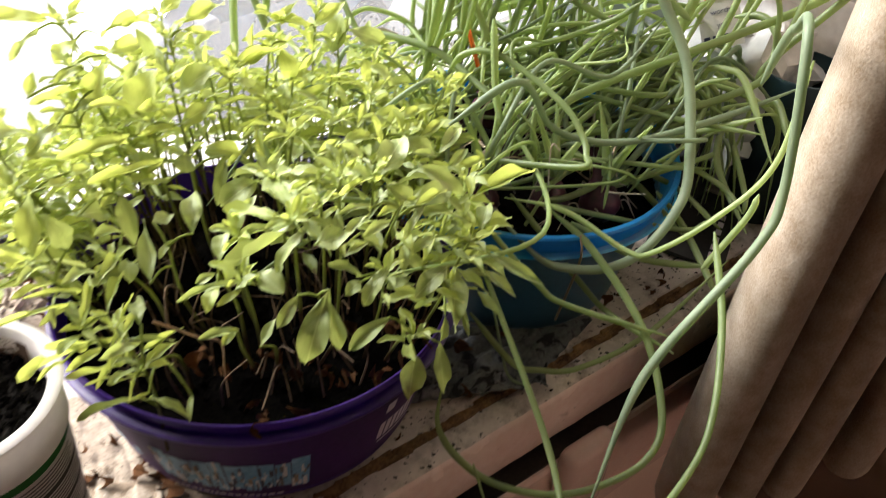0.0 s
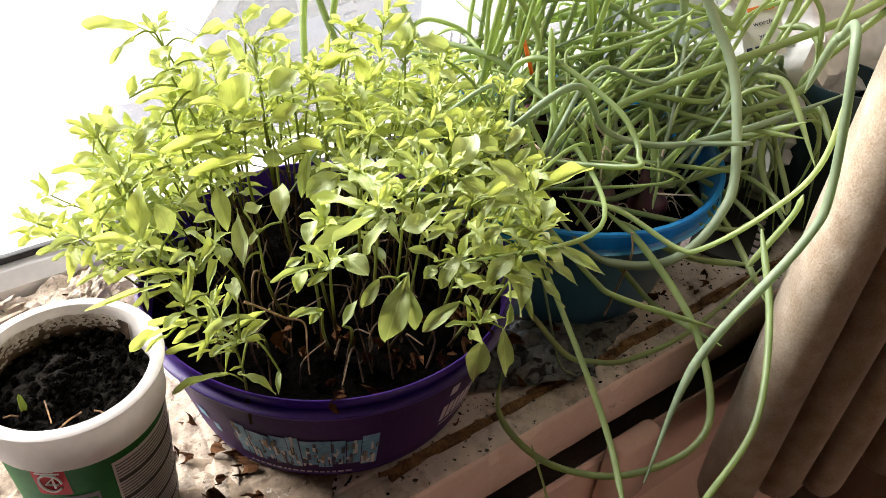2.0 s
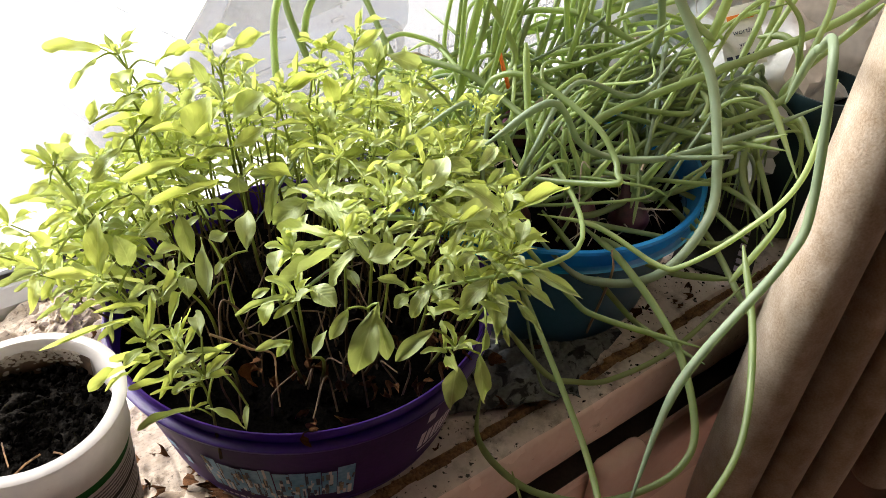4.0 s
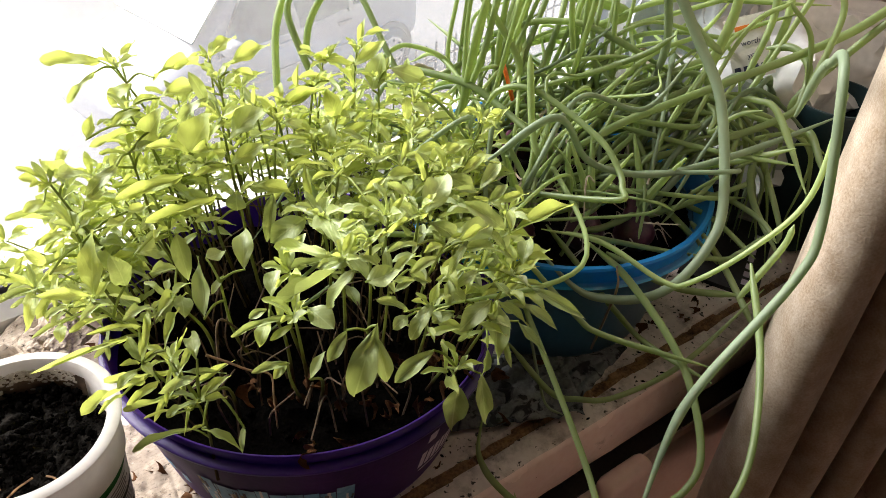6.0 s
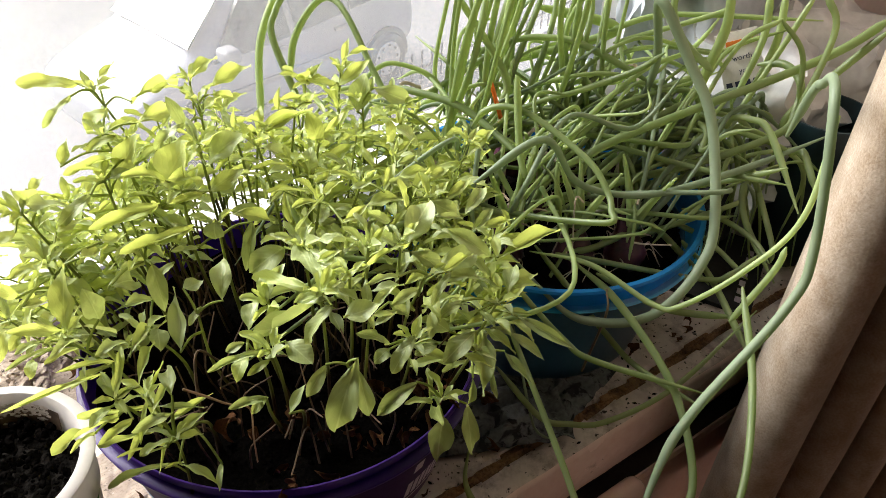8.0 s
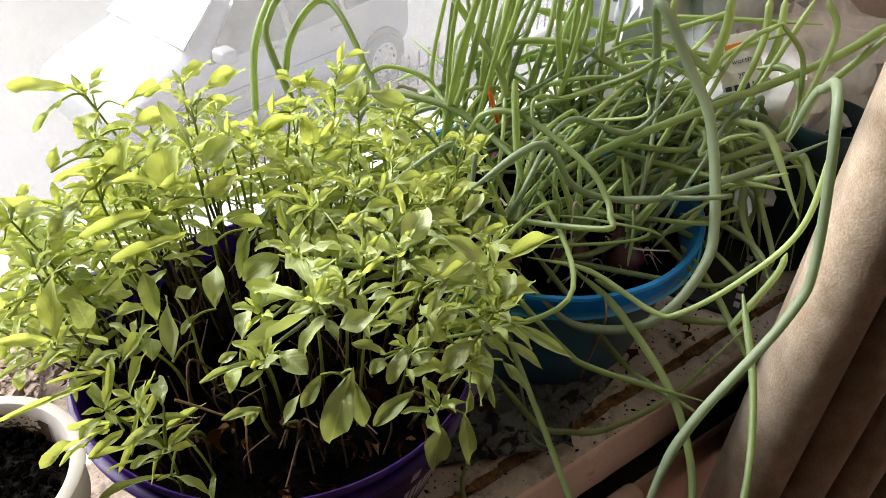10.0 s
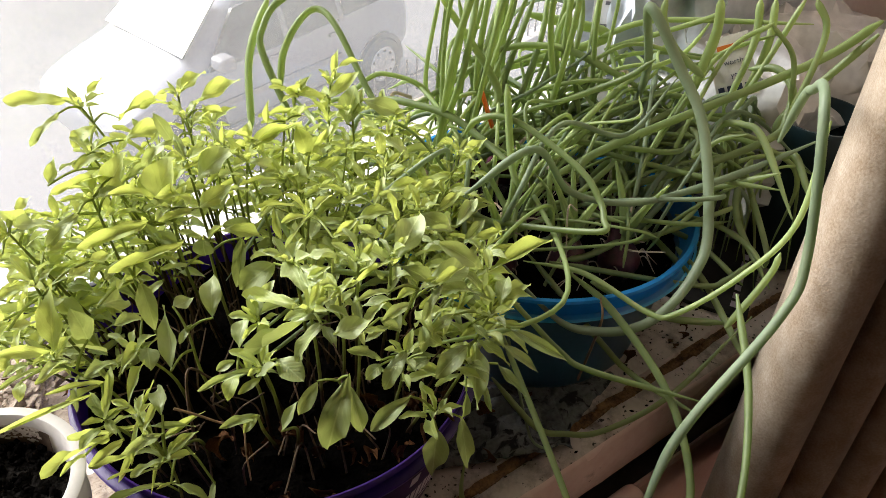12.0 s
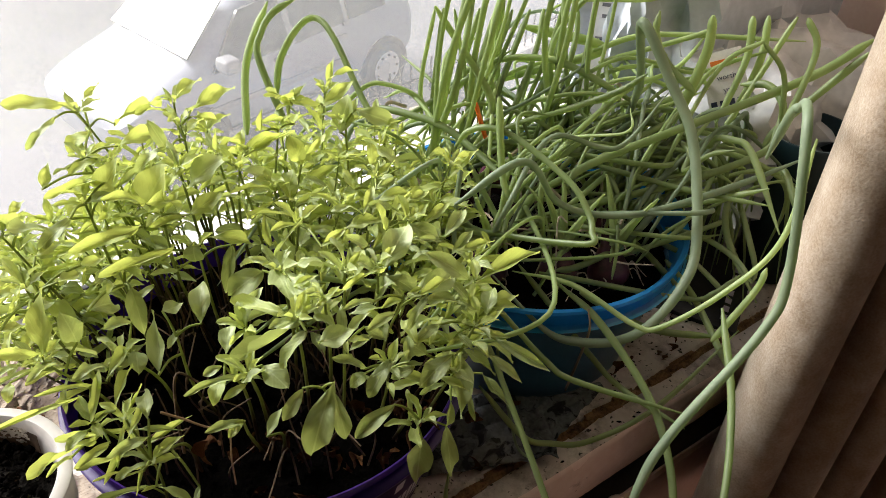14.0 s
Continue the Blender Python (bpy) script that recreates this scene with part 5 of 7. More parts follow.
herb_sprig((-0.151, 0.117), (-0.182, 0.077, 0.196), [
    (-0.181, 0.086, 0.202, -0.182, 0.081, 0.197, 0.0081, 1),
    (-0.186, 0.089, 0.200, -0.190, 0.083, 0.197, 0.0044, 0),
    (-0.185, 0.078, 0.196, -0.197, 0.076, 0.196, 0.0058, 0),
    (-0.173, 0.092, 0.200, -0.161, 0.097, 0.199, 0.0060, 0),
    (-0.169, 0.076, 0.194, -0.156, 0.084, 0.190, 0.0068, 0),
    (-0.157, 0.084, 0.193, -0.145, 0.090, 0.189, 0.0063, 0),
    (-0.184, 0.065, 0.192, -0.174, 0.071, 0.188, 0.0070, 1),
    (-0.198, 0.066, 0.186, -0.188, 0.067, 0.184, 0.0057, 0),
    (-0.198, 0.075, 0.185, -0.204, 0.077, 0.193, 0.0066, 0)])
herb_sprig((-0.058, 0.032), (-0.083, -0.018, 0.212), [
    (-0.088, -0.015, 0.210, -0.097, -0.013, 0.202, 0.0077, 1),
    (-0.083, -0.019, 0.210, -0.087, -0.010, 0.212, 0.0044, 0),
    (-0.078, -0.020, 0.215, -0.086, -0.018, 0.210, 0.0038, 0)])
herb_sprig((-0.041, 0.097), (-0.052, 0.074, 0.198), [
    (-0.051, 0.080, 0.195, -0.046, 0.082, 0.209, 0.0112, 1),
    (-0.063, 0.071, 0.203, -0.072, 0.077, 0.193, 0.0040, 0),
    (-0.045, 0.070, 0.196, -0.035, 0.067, 0.204, 0.0034, 1)])
herb_sprig((-0.029, 0.020), (-0.043, -0.019, 0.194), [
    (-0.031, -0.012, 0.188, -0.011, -0.013, 0.187, 0.0134, 1),
    (-0.037, -0.018, 0.188, -0.015, -0.015, 0.190, 0.0044, 0),
    (-0.062, -0.024, 0.205, -0.077, -0.024, 0.208, 0.0045, 1),
    (-0.031, -0.021, 0.192, -0.046, -0.028, 0.185, 0.0049, 1),
    (-0.052, -0.025, 0.194, -0.068, -0.029, 0.196, 0.0057, 1)])
herb_sprig((-0.066, 0.056), (-0.084, 0.023, 0.199), [
    (-0.087, 0.036, 0.192, -0.102, 0.041, 0.181, 0.0148, 1),
    (-0.083, 0.034, 0.194, -0.091, 0.051, 0.187, 0.0055, 1),
    (-0.082, 0.033, 0.194, -0.075, 0.030, 0.202, 0.0064, 1),
    (-0.086, 0.024, 0.201, -0.092, -0.004, 0.204, 0.0141, 1),
    (-0.086, 0.012, 0.205, -0.084, -0.014, 0.209, 0.0100, 1),
    (-0.080, 0.023, 0.201, -0.070, -0.000, 0.211, 0.0040, 1),
    (-0.087, 0.004, 0.205, -0.079, -0.003, 0.212, 0.0038, 0)])
herb_sprig((-0.021, -0.003), (-0.027, -0.039, 0.153), [
    (-0.039, -0.033, 0.167, -0.047, -0.027, 0.176, 0.0073, 1),
    (-0.031, -0.042, 0.170, -0.049, -0.044, 0.163, 0.0109, 1),
    (-0.039, -0.041, 0.160, -0.030, -0.053, 0.156, 0.0039, 0),
    (-0.011, -0.042, 0.146, -0.008, -0.059, 0.138, 0.0049, 1),
    (-0.016, -0.031, 0.154, -0.029, -0.050, 0.136, 0.0119, 1),
    (-0.029, -0.041, 0.137, -0.034, -0.045, 0.124, 0.0042, 1),
    (-0.020, -0.043, 0.141, -0.023, -0.053, 0.131, 0.0037, 1)])
herb_sprig((-0.002, 0.060), (-0.010, 0.026, 0.197), [
    (-0.024, 0.025, 0.198, -0.025, 0.031, 0.210, 0.0059, 0),
    (-0.015, 0.034, 0.203, -0.025, 0.039, 0.206, 0.0061, 1),
    (-0.017, 0.031, 0.197, -0.002, 0.039, 0.204, 0.0045, 0),
    (-0.002, 0.040, 0.199, 0.011, 0.040, 0.200, 0.0056, 0),
    (-0.004, 0.030, 0.194, 0.006, 0.032, 0.199, 0.0058, 0),
    (-0.014, 0.021, 0.200, 0.000, 0.013, 0.190, 0.0101, 1),
    (-0.019, 0.011, 0.199, -0.002, 0.010, 0.192, 0.0031, 1),
    (0.007, 0.017, 0.186, 0.025, 0.025, 0.191, 0.0080, 1),
    (0.000, 0.026, 0.192, 0.019, 0.031, 0.195, 0.0058, 0)])
herb_sprig((-0.119, 0.091), (-0.142, 0.072, 0.184), [
    (-0.141, 0.069, 0.193, -0.132, 0.072, 0.181, 0.0094, 1),
    (-0.162, 0.062, 0.184, -0.149, 0.070, 0.175, 0.0122, 1),
    (-0.141, 0.066, 0.185, -0.142, 0.056, 0.166, 0.0104, 1),
    (-0.142, 0.082, 0.189, -0.153, 0.075, 0.188, 0.0063, 1),
    (-0.129, 0.073, 0.176, -0.139, 0.069, 0.174, 0.0047, 1)])
herb_sprig((-0.140, 0.144), (-0.182, 0.114, 0.201), [
    (-0.177, 0.120, 0.206, -0.168, 0.128, 0.208, 0.0047, 0),
    (-0.176, 0.116, 0.198, -0.182, 0.113, 0.214, 0.0123, 0),
    (-0.188, 0.102, 0.200, -0.197, 0.102, 0.198, 0.0066, 0),
    (-0.186, 0.117, 0.200, -0.193, 0.116, 0.207, 0.0076, 0)])
herb_sprig((-0.109, 0.062), (-0.130, 0.046, 0.164), [
    (-0.119, 0.040, 0.171, -0.111, 0.054, 0.182, 0.0105, 1),
    (-0.131, 0.058, 0.171, -0.121, 0.060, 0.170, 0.0089, 1),
    (-0.145, 0.030, 0.160, -0.137, 0.052, 0.176, 0.0082, 1),
    (-0.127, 0.049, 0.164, -0.135, 0.044, 0.161, 0.0046, 1)])
herb_sprig((0.004, 0.138), (0.013, 0.128, 0.200), [
    (0.010, 0.131, 0.193, 0.017, 0.131, 0.214, 0.0148, 1),
    (0.018, 0.124, 0.209, 0.040, 0.113, 0.198, 0.0114, 1)])
herb_sprig((-0.095, 0.028), (-0.116, -0.006, 0.175), [
    (-0.110, -0.008, 0.179, -0.106, -0.022, 0.176, 0.0116, 1),
    (-0.120, -0.008, 0.174, -0.112, -0.013, 0.181, 0.0066, 1),
    (-0.121, -0.003, 0.173, -0.117, 0.008, 0.176, 0.0057, 0),
    (-0.117, -0.003, 0.173, -0.140, 0.004, 0.168, 0.0045, 1),
    (-0.118, -0.007, 0.171, -0.128, -0.007, 0.168, 0.0043, 0)])
herb_sprig((-0.037, -0.002), (-0.041, -0.033, 0.121), [
    (-0.056, -0.032, 0.142, -0.076, -0.031, 0.132, 0.0092, 1),
    (-0.040, -0.034, 0.107, -0.046, -0.039, 0.084, 0.0147, 1),
    (-0.028, -0.037, 0.113, -0.029, -0.046, 0.086, 0.0089, 1)])
herb_sprig((-0.029, 0.040), (-0.047, -0.003, 0.204), [
    (-0.043, -0.001, 0.198, -0.023, 0.010, 0.208, 0.0146, 1),
    (-0.050, -0.006, 0.203, -0.057, -0.002, 0.211, 0.0079, 1),
    (-0.049, -0.009, 0.204, -0.034, -0.018, 0.190, 0.0076, 1),
    (-0.048, -0.011, 0.208, -0.070, -0.014, 0.210, 0.0029, 0),
    (-0.043, 0.012, 0.204, -0.052, 0.015, 0.212, 0.0062, 1)])
herb_sprig((-0.007, 0.006), (-0.008, -0.030, 0.167), [
    (-0.008, -0.030, 0.176, -0.027, -0.018, 0.185, 0.0067, 1),
    (-0.001, -0.030, 0.170, 0.010, -0.021, 0.176, 0.0087, 1),
    (-0.005, -0.033, 0.168, 0.006, -0.033, 0.173, 0.0036, 0),
    (0.000, -0.037, 0.160, 0.011, -0.063, 0.155, 0.0065, 1),
    (-0.006, -0.038, 0.154, 0.000, -0.057, 0.148, 0.0049, 1),
    (-0.006, -0.031, 0.162, 0.004, -0.041, 0.162, 0.0035, 1),
    (-0.004, -0.019, 0.174, -0.009, -0.011, 0.182, 0.0060, 1),
    (-0.027, -0.026, 0.175, -0.043, -0.029, 0.175, 0.0058, 1),
    (-0.018, -0.029, 0.167, -0.017, -0.040, 0.164, 0.0042, 1)])



def wild_sprig(x, y, height, lean, rng, size=0.022, pairs=4, bare=0.5, slim=1.0):
    """A seedling grown by rule: pairs of leaves set crosswise up a leaning stem."""
    plant = thing("herb_seedling", (x, y, SOIL_TOP), HERB_LABEL, "herb plant", "herb seedlings in the purple tub")
    root, top = Vector((x, y, SOIL_TOP)), Vector((x + lean[0], y + lean[1], SOIL_TOP + height))
    turn = rng.uniform(0, math.pi)
    todo = []
    for i in range(pairs):
        s = bare + (1 - bare) * (i / max(1, pairs - 1)) ** 0.7
        node = root.lerp(top, s)
        for side in (0, math.pi):
            a = turn + side + rng.gauss(0, 0.3)
            k = size * rng.uniform(0.55, 1.1) * (1.0 if i < pairs - 1 else 0.7)
            out = Vector((math.cos(a), math.sin(a), rng.uniform(-0.25, 0.55)))
            base = node + out * k * 0.12
            todo.append((base, base + out.normalized() * k, k * rng.uniform(0.24, 0.38) * slim * rng.choice((0.55, 0.8, 1.0)), 0 if rng.random() < 0.45 + 0.4 * (s > 0.8) else 1))
        turn += math.pi / 2 + rng.gauss(0, 0.2)
    add_stem(plant, stem_mesh(root, top, [b for b, *_ in todo], rng, 0.0009))
    for b, t, w, tone in todo:
        put_leaf(plant, b, t, w, tone, rng, (-0.1, -0.2, 0.95))
    rosette(plant, top, rng, 5, 0.0125)
    return plant


GROW = random.Random(23)
made = 0
while made < 54:
    a, r = GROW.uniform(0, 2 * math.pi), 0.099 * math.sqrt(GROW.random())
    x, y = TUB[0] + r * math.cos(a), TUB[1] + r * math.sin(a)
    # the bare patch of soil near the front, left of the middle
    if y < 0.060 or (x < -0.050 and y < 0.130):
        continue
    out = Vector((x - TUB[0], y - TUB[1]))
    reach = 0.22 + 0.25 * GROW.random()
    tall = GROW.uniform(0.07, 0.115) if y > 0.06 else GROW.uniform(0.04, 0.075)
    wild_sprig(x, y, tall, (out.x * reach + GROW.gauss(0, 0.006), out.y * reach + GROW.gauss(0, 0.006)), GROW, GROW.uniform(0.019, 0.028), GROW.choice((4, 5, 5)))
    made += 1

# the dense far side, leafy only at the top
for i in range(12):
    a, r = GROW.uniform(0.3, 2.7), GROW.uniform(0.05, 0.1)
    x, y = TUB[0] + r * math.cos(a), TUB[1] + r * math.sin(a)
    wild_sprig(x, y, GROW.uniform(0.085, 0.12), (math.cos(a) * 0.02 + GROW.gauss(0, 0.008), math.sin(a) * 0.03 + GROW.gauss(0, 0.008)), GROW, GROW.uniform(0.018, 0.028), 5, 0.68)

# narrow-leaved tufts beside the bare patch
for x, y, lean, tall in ((-0.160, 0.008, (-0.004, 0.022), 0.066),):
    wild_sprig(x, y, tall, lean, GROW, 0.026, 6, 0.45, 0.55)

# low shoots that spill over the tub's left rim
for i in range(12):
    a = radians(GROW.uniform(100, 158))
    x, y = TUB[0] + 0.098 * math.cos(a), TUB[1] + 0.098 * math.sin(a)
    wild_sprig(x, y, GROW.uniform(0.035, 0.085), (math.cos(a) * GROW.uniform(0.03, 0.075), math.sin(a) * 0.03 + GROW.gauss(0, 0.015)), GROW, GROW.uniform(0.02, 0.03), 4)
# more of them at the near left, hiding the rim
for i in range(6):
    a = radians(GROW.uniform(148, 170))
    r = GROW.uniform(0.08, 0.1)
    x, y = TUB[0] + r * math.cos(a), TUB[1] + r * math.sin(a)
    wild_sprig(x, y, GROW.uniform(0.045, 0.09), (math.cos(a) * GROW.uniform(0.02, 0.05), math.sin(a) * 0.02 + GROW.gauss(0, 0.012)), GROW, GROW.uniform(0.022, 0.032), 5, 0.4, 0.85)
# and over its right rim
for i in range(20):
    a = radians(GROW.uniform(-58, 32))
    r = GROW.uniform(0.075, 0.1)
    x, y = TUB[0] + r * math.cos(a), TUB[1] + r * math.sin(a)
    wild_sprig(x, y, GROW.uniform(0.05, 0.1), (math.cos(a) * GROW.uniform(0.015, 0.05), math.sin(a) * 0.015 + GROW.gauss(0, 0.012)), GROW, GROW.uniform(0.018, 0.03), GROW.choice((4, 5)))

# dead stalks and withered leaves among the stems
STALK = random.Random(31)
for i in range(110):
    a, r = STALK.uniform(0, 2 * math.pi), 0.1 * math.sqrt(STALK.random())
    x, y = TUB[0] + r * math.cos(a), TUB[1] + r * math.sin(a) * 0.95
    h = STALK.uniform(0.02, 0.065)
    p = [(x, y, SOIL_TOP - 0.003), (x + STALK.gauss(0, 0.006), y + STALK.gauss(0, 0.006), SOIL_TOP + h * 0.6), (x + STALK.gauss(0, 0.014), y + STALK.gauss(0, 0.014), SOIL_TOP + h)]
    ob = link_mesh("dead_stalk", tube(bmesh.new(), smooth_line(p, 5), lambda s: 0.0007 - 0.0003 * s, 5), STALK_DRY)
    tagged(ob, "thin dry brown stalk standing in the soil", "dead stalk", "dead stalks in the tub")


DRY_SHAPES = []
for low, tip, arch, fold, twist, wave in ((1.0, 0.9, 0.9, 1.6, 4.2, 5.0), (1.2, 0.7, -0.8, 2.0, -4.6, 5.5), (0.8, 1.0, 1.1, 1.4, 5.0, 4.5)):
    me = leaf_shape("withered_leaf", low, tip, arch, fold, twist, wave)
    me.materials.append(DRY_LEAF)
    DRY_SHAPES.append(me)


def withered_leaf(at, size, turn, group="withered leaves"):
    """A dead leaf, curled and twisted upon itself."""
    ob = new("withered_leaf", DRY_SHAPES[int(turn * 7) % 3])
    ob.matrix_basis = Matrix.Translation(at) @ Euler((turn * 1.3, turn * 0.7, turn)).to_matrix().to_4x4() @ Matrix.Diagonal((size * 0.26, size * 0.6, size * 0.45, 1))
    return tagged(ob, "curled dry brown leaf", "dead leaf", group)


def hanging_leaf(x, y, z, size, rng):
    """A dead leaf, crumpled and drooping from a stalk."""
    ob = new("withered_leaf", DRY_SHAPES[rng.randrange(3)])
    droop = Euler((-1.35 + rng.gauss(0, 0.25), rng.gauss(0, 0.3), rng.uniform(0, 6.28))).to_matrix().to_4x4()
    ob.matrix_basis = Matrix.Translation((x, y, z)) @ droop @ Matrix.Diagonal((size * 0.3, size, size * 0.3, 1))
    return tagged(ob, "shrivelled brown leaf hanging from a dead stalk", "dead leaf", "withered leaves")


for i in range(30):
    x, y = STALK.uniform(-0.125, -0.018), STALK.uniform(-0.022, 0.03)
    hanging_leaf(x, y, SOIL_TOP + STALK.uniform(0.010, 0.034), STALK.uniform(0.010, 0.018), STALK)


# ---- the sprouting onions in the blue pot ----
ONION_TONES = {"g": ONION, "p": ONION_PALE, "b": ONION_BLUE}
BULB_AT = [(0.079, 0.137), (0.117, 0.147), (0.165, 0.156), (0.195, 0.123), (0.088, 0.07), (0.127, 0.041), (0.158, 0.022), (0.194, 0.07), (0.141, 0.099)]
POT_SOIL = POT_H - 0.024
ONIONS = []
SPUD = random.Random(41)


def onion_plant(x, y):
    plant = thing("onion_plant", (x, y, POT_SOIL), "sprouting purple onion with long tubular green leaves", "onion plant", "onions in the blue pot")
    tilt = Euler((SPUD.uniform(-0.4, 0.4), SPUD.uniform(-0.4, 0.4), SPUD.uniform(0, 6))).to_matrix().to_4x4()
    bm = lathe([(0.0, -0.012), (0.009, -0.010), (0.0165, -0.001), (0.017, 0.006), (0.012, 0.017), (0.007, 0.026), (0.0055, 0.036), (0.005, 0.042)], 20, closed=False)
    rumple(bm, 0.0012, 120, SPUD.random())
    bmesh.ops.transform(bm, matrix=Matrix.Translation((x, y, POT_SOIL + 0.002)) @ tilt @ Matrix.Scale(0.85, 4), verts=bm.verts)
    part("bulb", bm, BULB, plant, "dark purple papery bulb")
    for i in range(9):
        bm = bmesh.new()
        a = SPUD.uniform(0, 2 * math.pi)
        r = SPUD.uniform(0.012, 0.028)
        p = [(x + 0.01 * math.cos(a), y + 0.01 * math.sin(a), POT_SOIL + 0.008), (x + 0.7 * r * math.cos(a + 0.4), y + 0.7 * r * math.sin(a + 0.4), POT_SOIL + SPUD.uniform(0.006, 0.014)),
             (x + r * math.cos(a), y + r * math.sin(a), POT_SOIL + 0.001)]
        tube(bm, smooth_line(p, 5), lambda s: 0.0006 - 0.0003 * s, 5)
        part("root", bm, ROOT, plant, "pale wiry root")
    for i in range(3):
        neck = bmesh.new()
        a = SPUD.uniform(0, 2 * math.pi)
        p = [Vector((x, y, POT_SOIL + 0.03)), Vector((x + 0.008 * math.cos(a), y + 0.008 * math.sin(a), POT_SOIL + 0.05)), Vector((x + 0.02 * math.cos(a), y + 0.02 * math.sin(a), POT_SOIL + 0.075))]
        tube(neck, smooth_line(p, 5), lambda s: 0.0042 - 0.0034 * s, 8)
        part("leaf_sheath", neck, ONION_PALE, plant, "pale green leaf sheath")
    return plant


for x, y in BULB_AT:
    ONIONS.append(onion_plant(x, y))


SLIM = 0.88


def onion_leaf(k, radius, tone, *points, tip=5.0):
    """One hollow leaf of onion k, rounded through a few points; it narrows to both ends."""
    line = smooth_line(points, 9)
    rng = SPUD.uniform(0, 9)

    def r(s):
        return radius * SLIM * (0.96 + 0.07 * math.sin(5 * s + rng)) * min(1.0, 0.2 + tip * (1 - s)) * min(1.0, 0.35 + 9 * s)
    bm = tube(bmesh.new(), line, r, 10, 0.9)
    return part("leaf", bm, ONION_TONES[tone], ONIONS[k])


onion_leaf(5, 0.0038, 'b', (0.219, 0.084, 0.155), (0.215, 0.075, 0.200), (0.198, 0.070, 0.247), (0.202, 0.040, 0.216), (0.199, 0.011, 0.187), (0.176, -0.025, 0.139), (0.157, -0.035, 0.119), (0.133, -0.036, 0.101), (0.112, -0.030, 0.093), (0.092, -0.017, 0.092), (0.076, -0.001, 0.098), (0.058, 0.032, 0.127))
onion_leaf(6, 0.0028, 'b', (0.034, 0.044, 0.181), (0.074, 0.034, 0.202), (0.103, 0.031, 0.166), (0.128, 0.019, 0.154), (0.159, 0.005, 0.152), (0.216, -0.013, 0.161), (0.272, -0.032, 0.178))
onion_leaf(4, 0.0025, 'g', (0.077, 0.101, 0.177), (0.083, 0.096, 0.189), (0.091, 0.084, 0.195), (0.100, 0.066, 0.192), (0.108, 0.027, 0.180), (0.107, 0.008, 0.169), (0.101, -0.002, 0.164), (0.093, -0.006, 0.161), (0.077, 0.045, 0.142), (0.064, 0.077, 0.139), (0.024, 0.174, 0.164), (0.009, 0.223, 0.184))
onion_leaf(4, 0.0021, 'g', (-0.058, 0.093, 0.174), (-0.053, 0.069, 0.157), (-0.040, 0.055, 0.152), (-0.012, 0.031, 0.154))
onion_leaf(5, 0.0033, 'b', (0.199, -0.039, 0.202), (0.189, -0.049, 0.237), (0.182, -0.056, 0.247), (0.122, -0.091, 0.273), (0.110, -0.114, 0.206), (0.097, -0.118, 0.178), (0.058, -0.112, 0.126), (0.036, -0.115, 0.100), (-0.000, -0.132, 0.062))
onion_leaf(5, 0.0023, 'p', (0.193, -0.066, 0.230), (0.175, -0.076, 0.175), (0.149, -0.066, 0.140), (0.123, -0.050, 0.115), (0.114, -0.037, 0.111), (0.099, 0.003, 0.121), (0.076, 0.034, 0.121))
onion_leaf(6, 0.0021, 'g', (0.041, 0.014, 0.129), (0.057, -0.022, 0.100), (0.068, -0.040, 0.091), (0.111, -0.090, 0.082))
onion_leaf(6, 0.0023, 'g', (0.039, 0.013, 0.057), (0.050, -0.020, 0.034), (0.064, -0.033, 0.030), (0.084, -0.047, 0.033), (0.128, -0.060, 0.050), (0.188, -0.065, 0.090))
onion_leaf(5, 0.0021, 'g', (0.021, -0.006, 0.128), (-0.003, -0.097, 0.084), (-0.026, -0.143, 0.067))
onion_leaf(5, 0.0027, 'g', (0.095, 0.012, 0.118), (0.103, -0.021, 0.105), (0.100, -0.073, 0.081), (0.080, -0.113, 0.056), (0.059, -0.123, 0.042), (0.031, -0.115, 0.030), (0.007, -0.101, 0.026), (-0.015, -0.079, 0.029), (-0.026, -0.058, 0.039), (-0.028, -0.043, 0.052), (-0.020, -0.034, 0.069))
onion_leaf(5, 0.0023, 'g', (0.100, 0.053, 0.103), (0.106, -0.016, 0.072), (0.108, -0.044, 0.065), (0.115, -0.089, 0.066))
onion_leaf(6, 0.0031, 'g', (0.263, 0.007, 0.145), (0.245, 0.001, 0.131), (0.230, -0.015, 0.116), (0.211, -0.059, 0.098))
onion_leaf(6, 0.0024, 'g', (0.257, 0.002, 0.131), (0.235, -0.036, 0.108), (0.222, -0.047, 0.102))
onion_leaf(6, 0.0028, 'g', (0.239, 0.024, 0.165), (0.237, 0.020, 0.175), (0.236, 0.007, 0.181), (0.235, -0.010, 0.179), (0.218, -0.054, 0.148))
onion_leaf(6, 0.0031, 'g', (0.257, -0.015, 0.160), (0.255, -0.026, 0.166), (0.242, -0.049, 0.152))
onion_leaf(5, 0.0024, 'g', (0.139, -0.074, 0.140), (0.109, -0.113, 0.111), (0.067, -0.146, 0.083), (0.019, -0.158, 0.067), (0.003, -0.161, 0.068))
onion_leaf(4, 0.0033, 'g', (0.289, 0.044, 0.192), (0.291, 0.025, 0.199), (0.287, 0.008, 0.193), (0.275, -0.001, 0.180), (0.260, -0.003, 0.168), (0.215, 0.019, 0.149), (0.154, 0.053, 0.131), (0.103, 0.070, 0.126))
onion_leaf(5, 0.0035, 'g', (0.340, -0.011, 0.235), (0.291, 0.004, 0.210), (0.163, 0.051, 0.167), (0.132, 0.053, 0.157))
onion_leaf(7, 0.0036, 'g', (0.330, -0.016, 0.230), (0.297, 0.010, 0.172), (0.289, 0.011, 0.153))
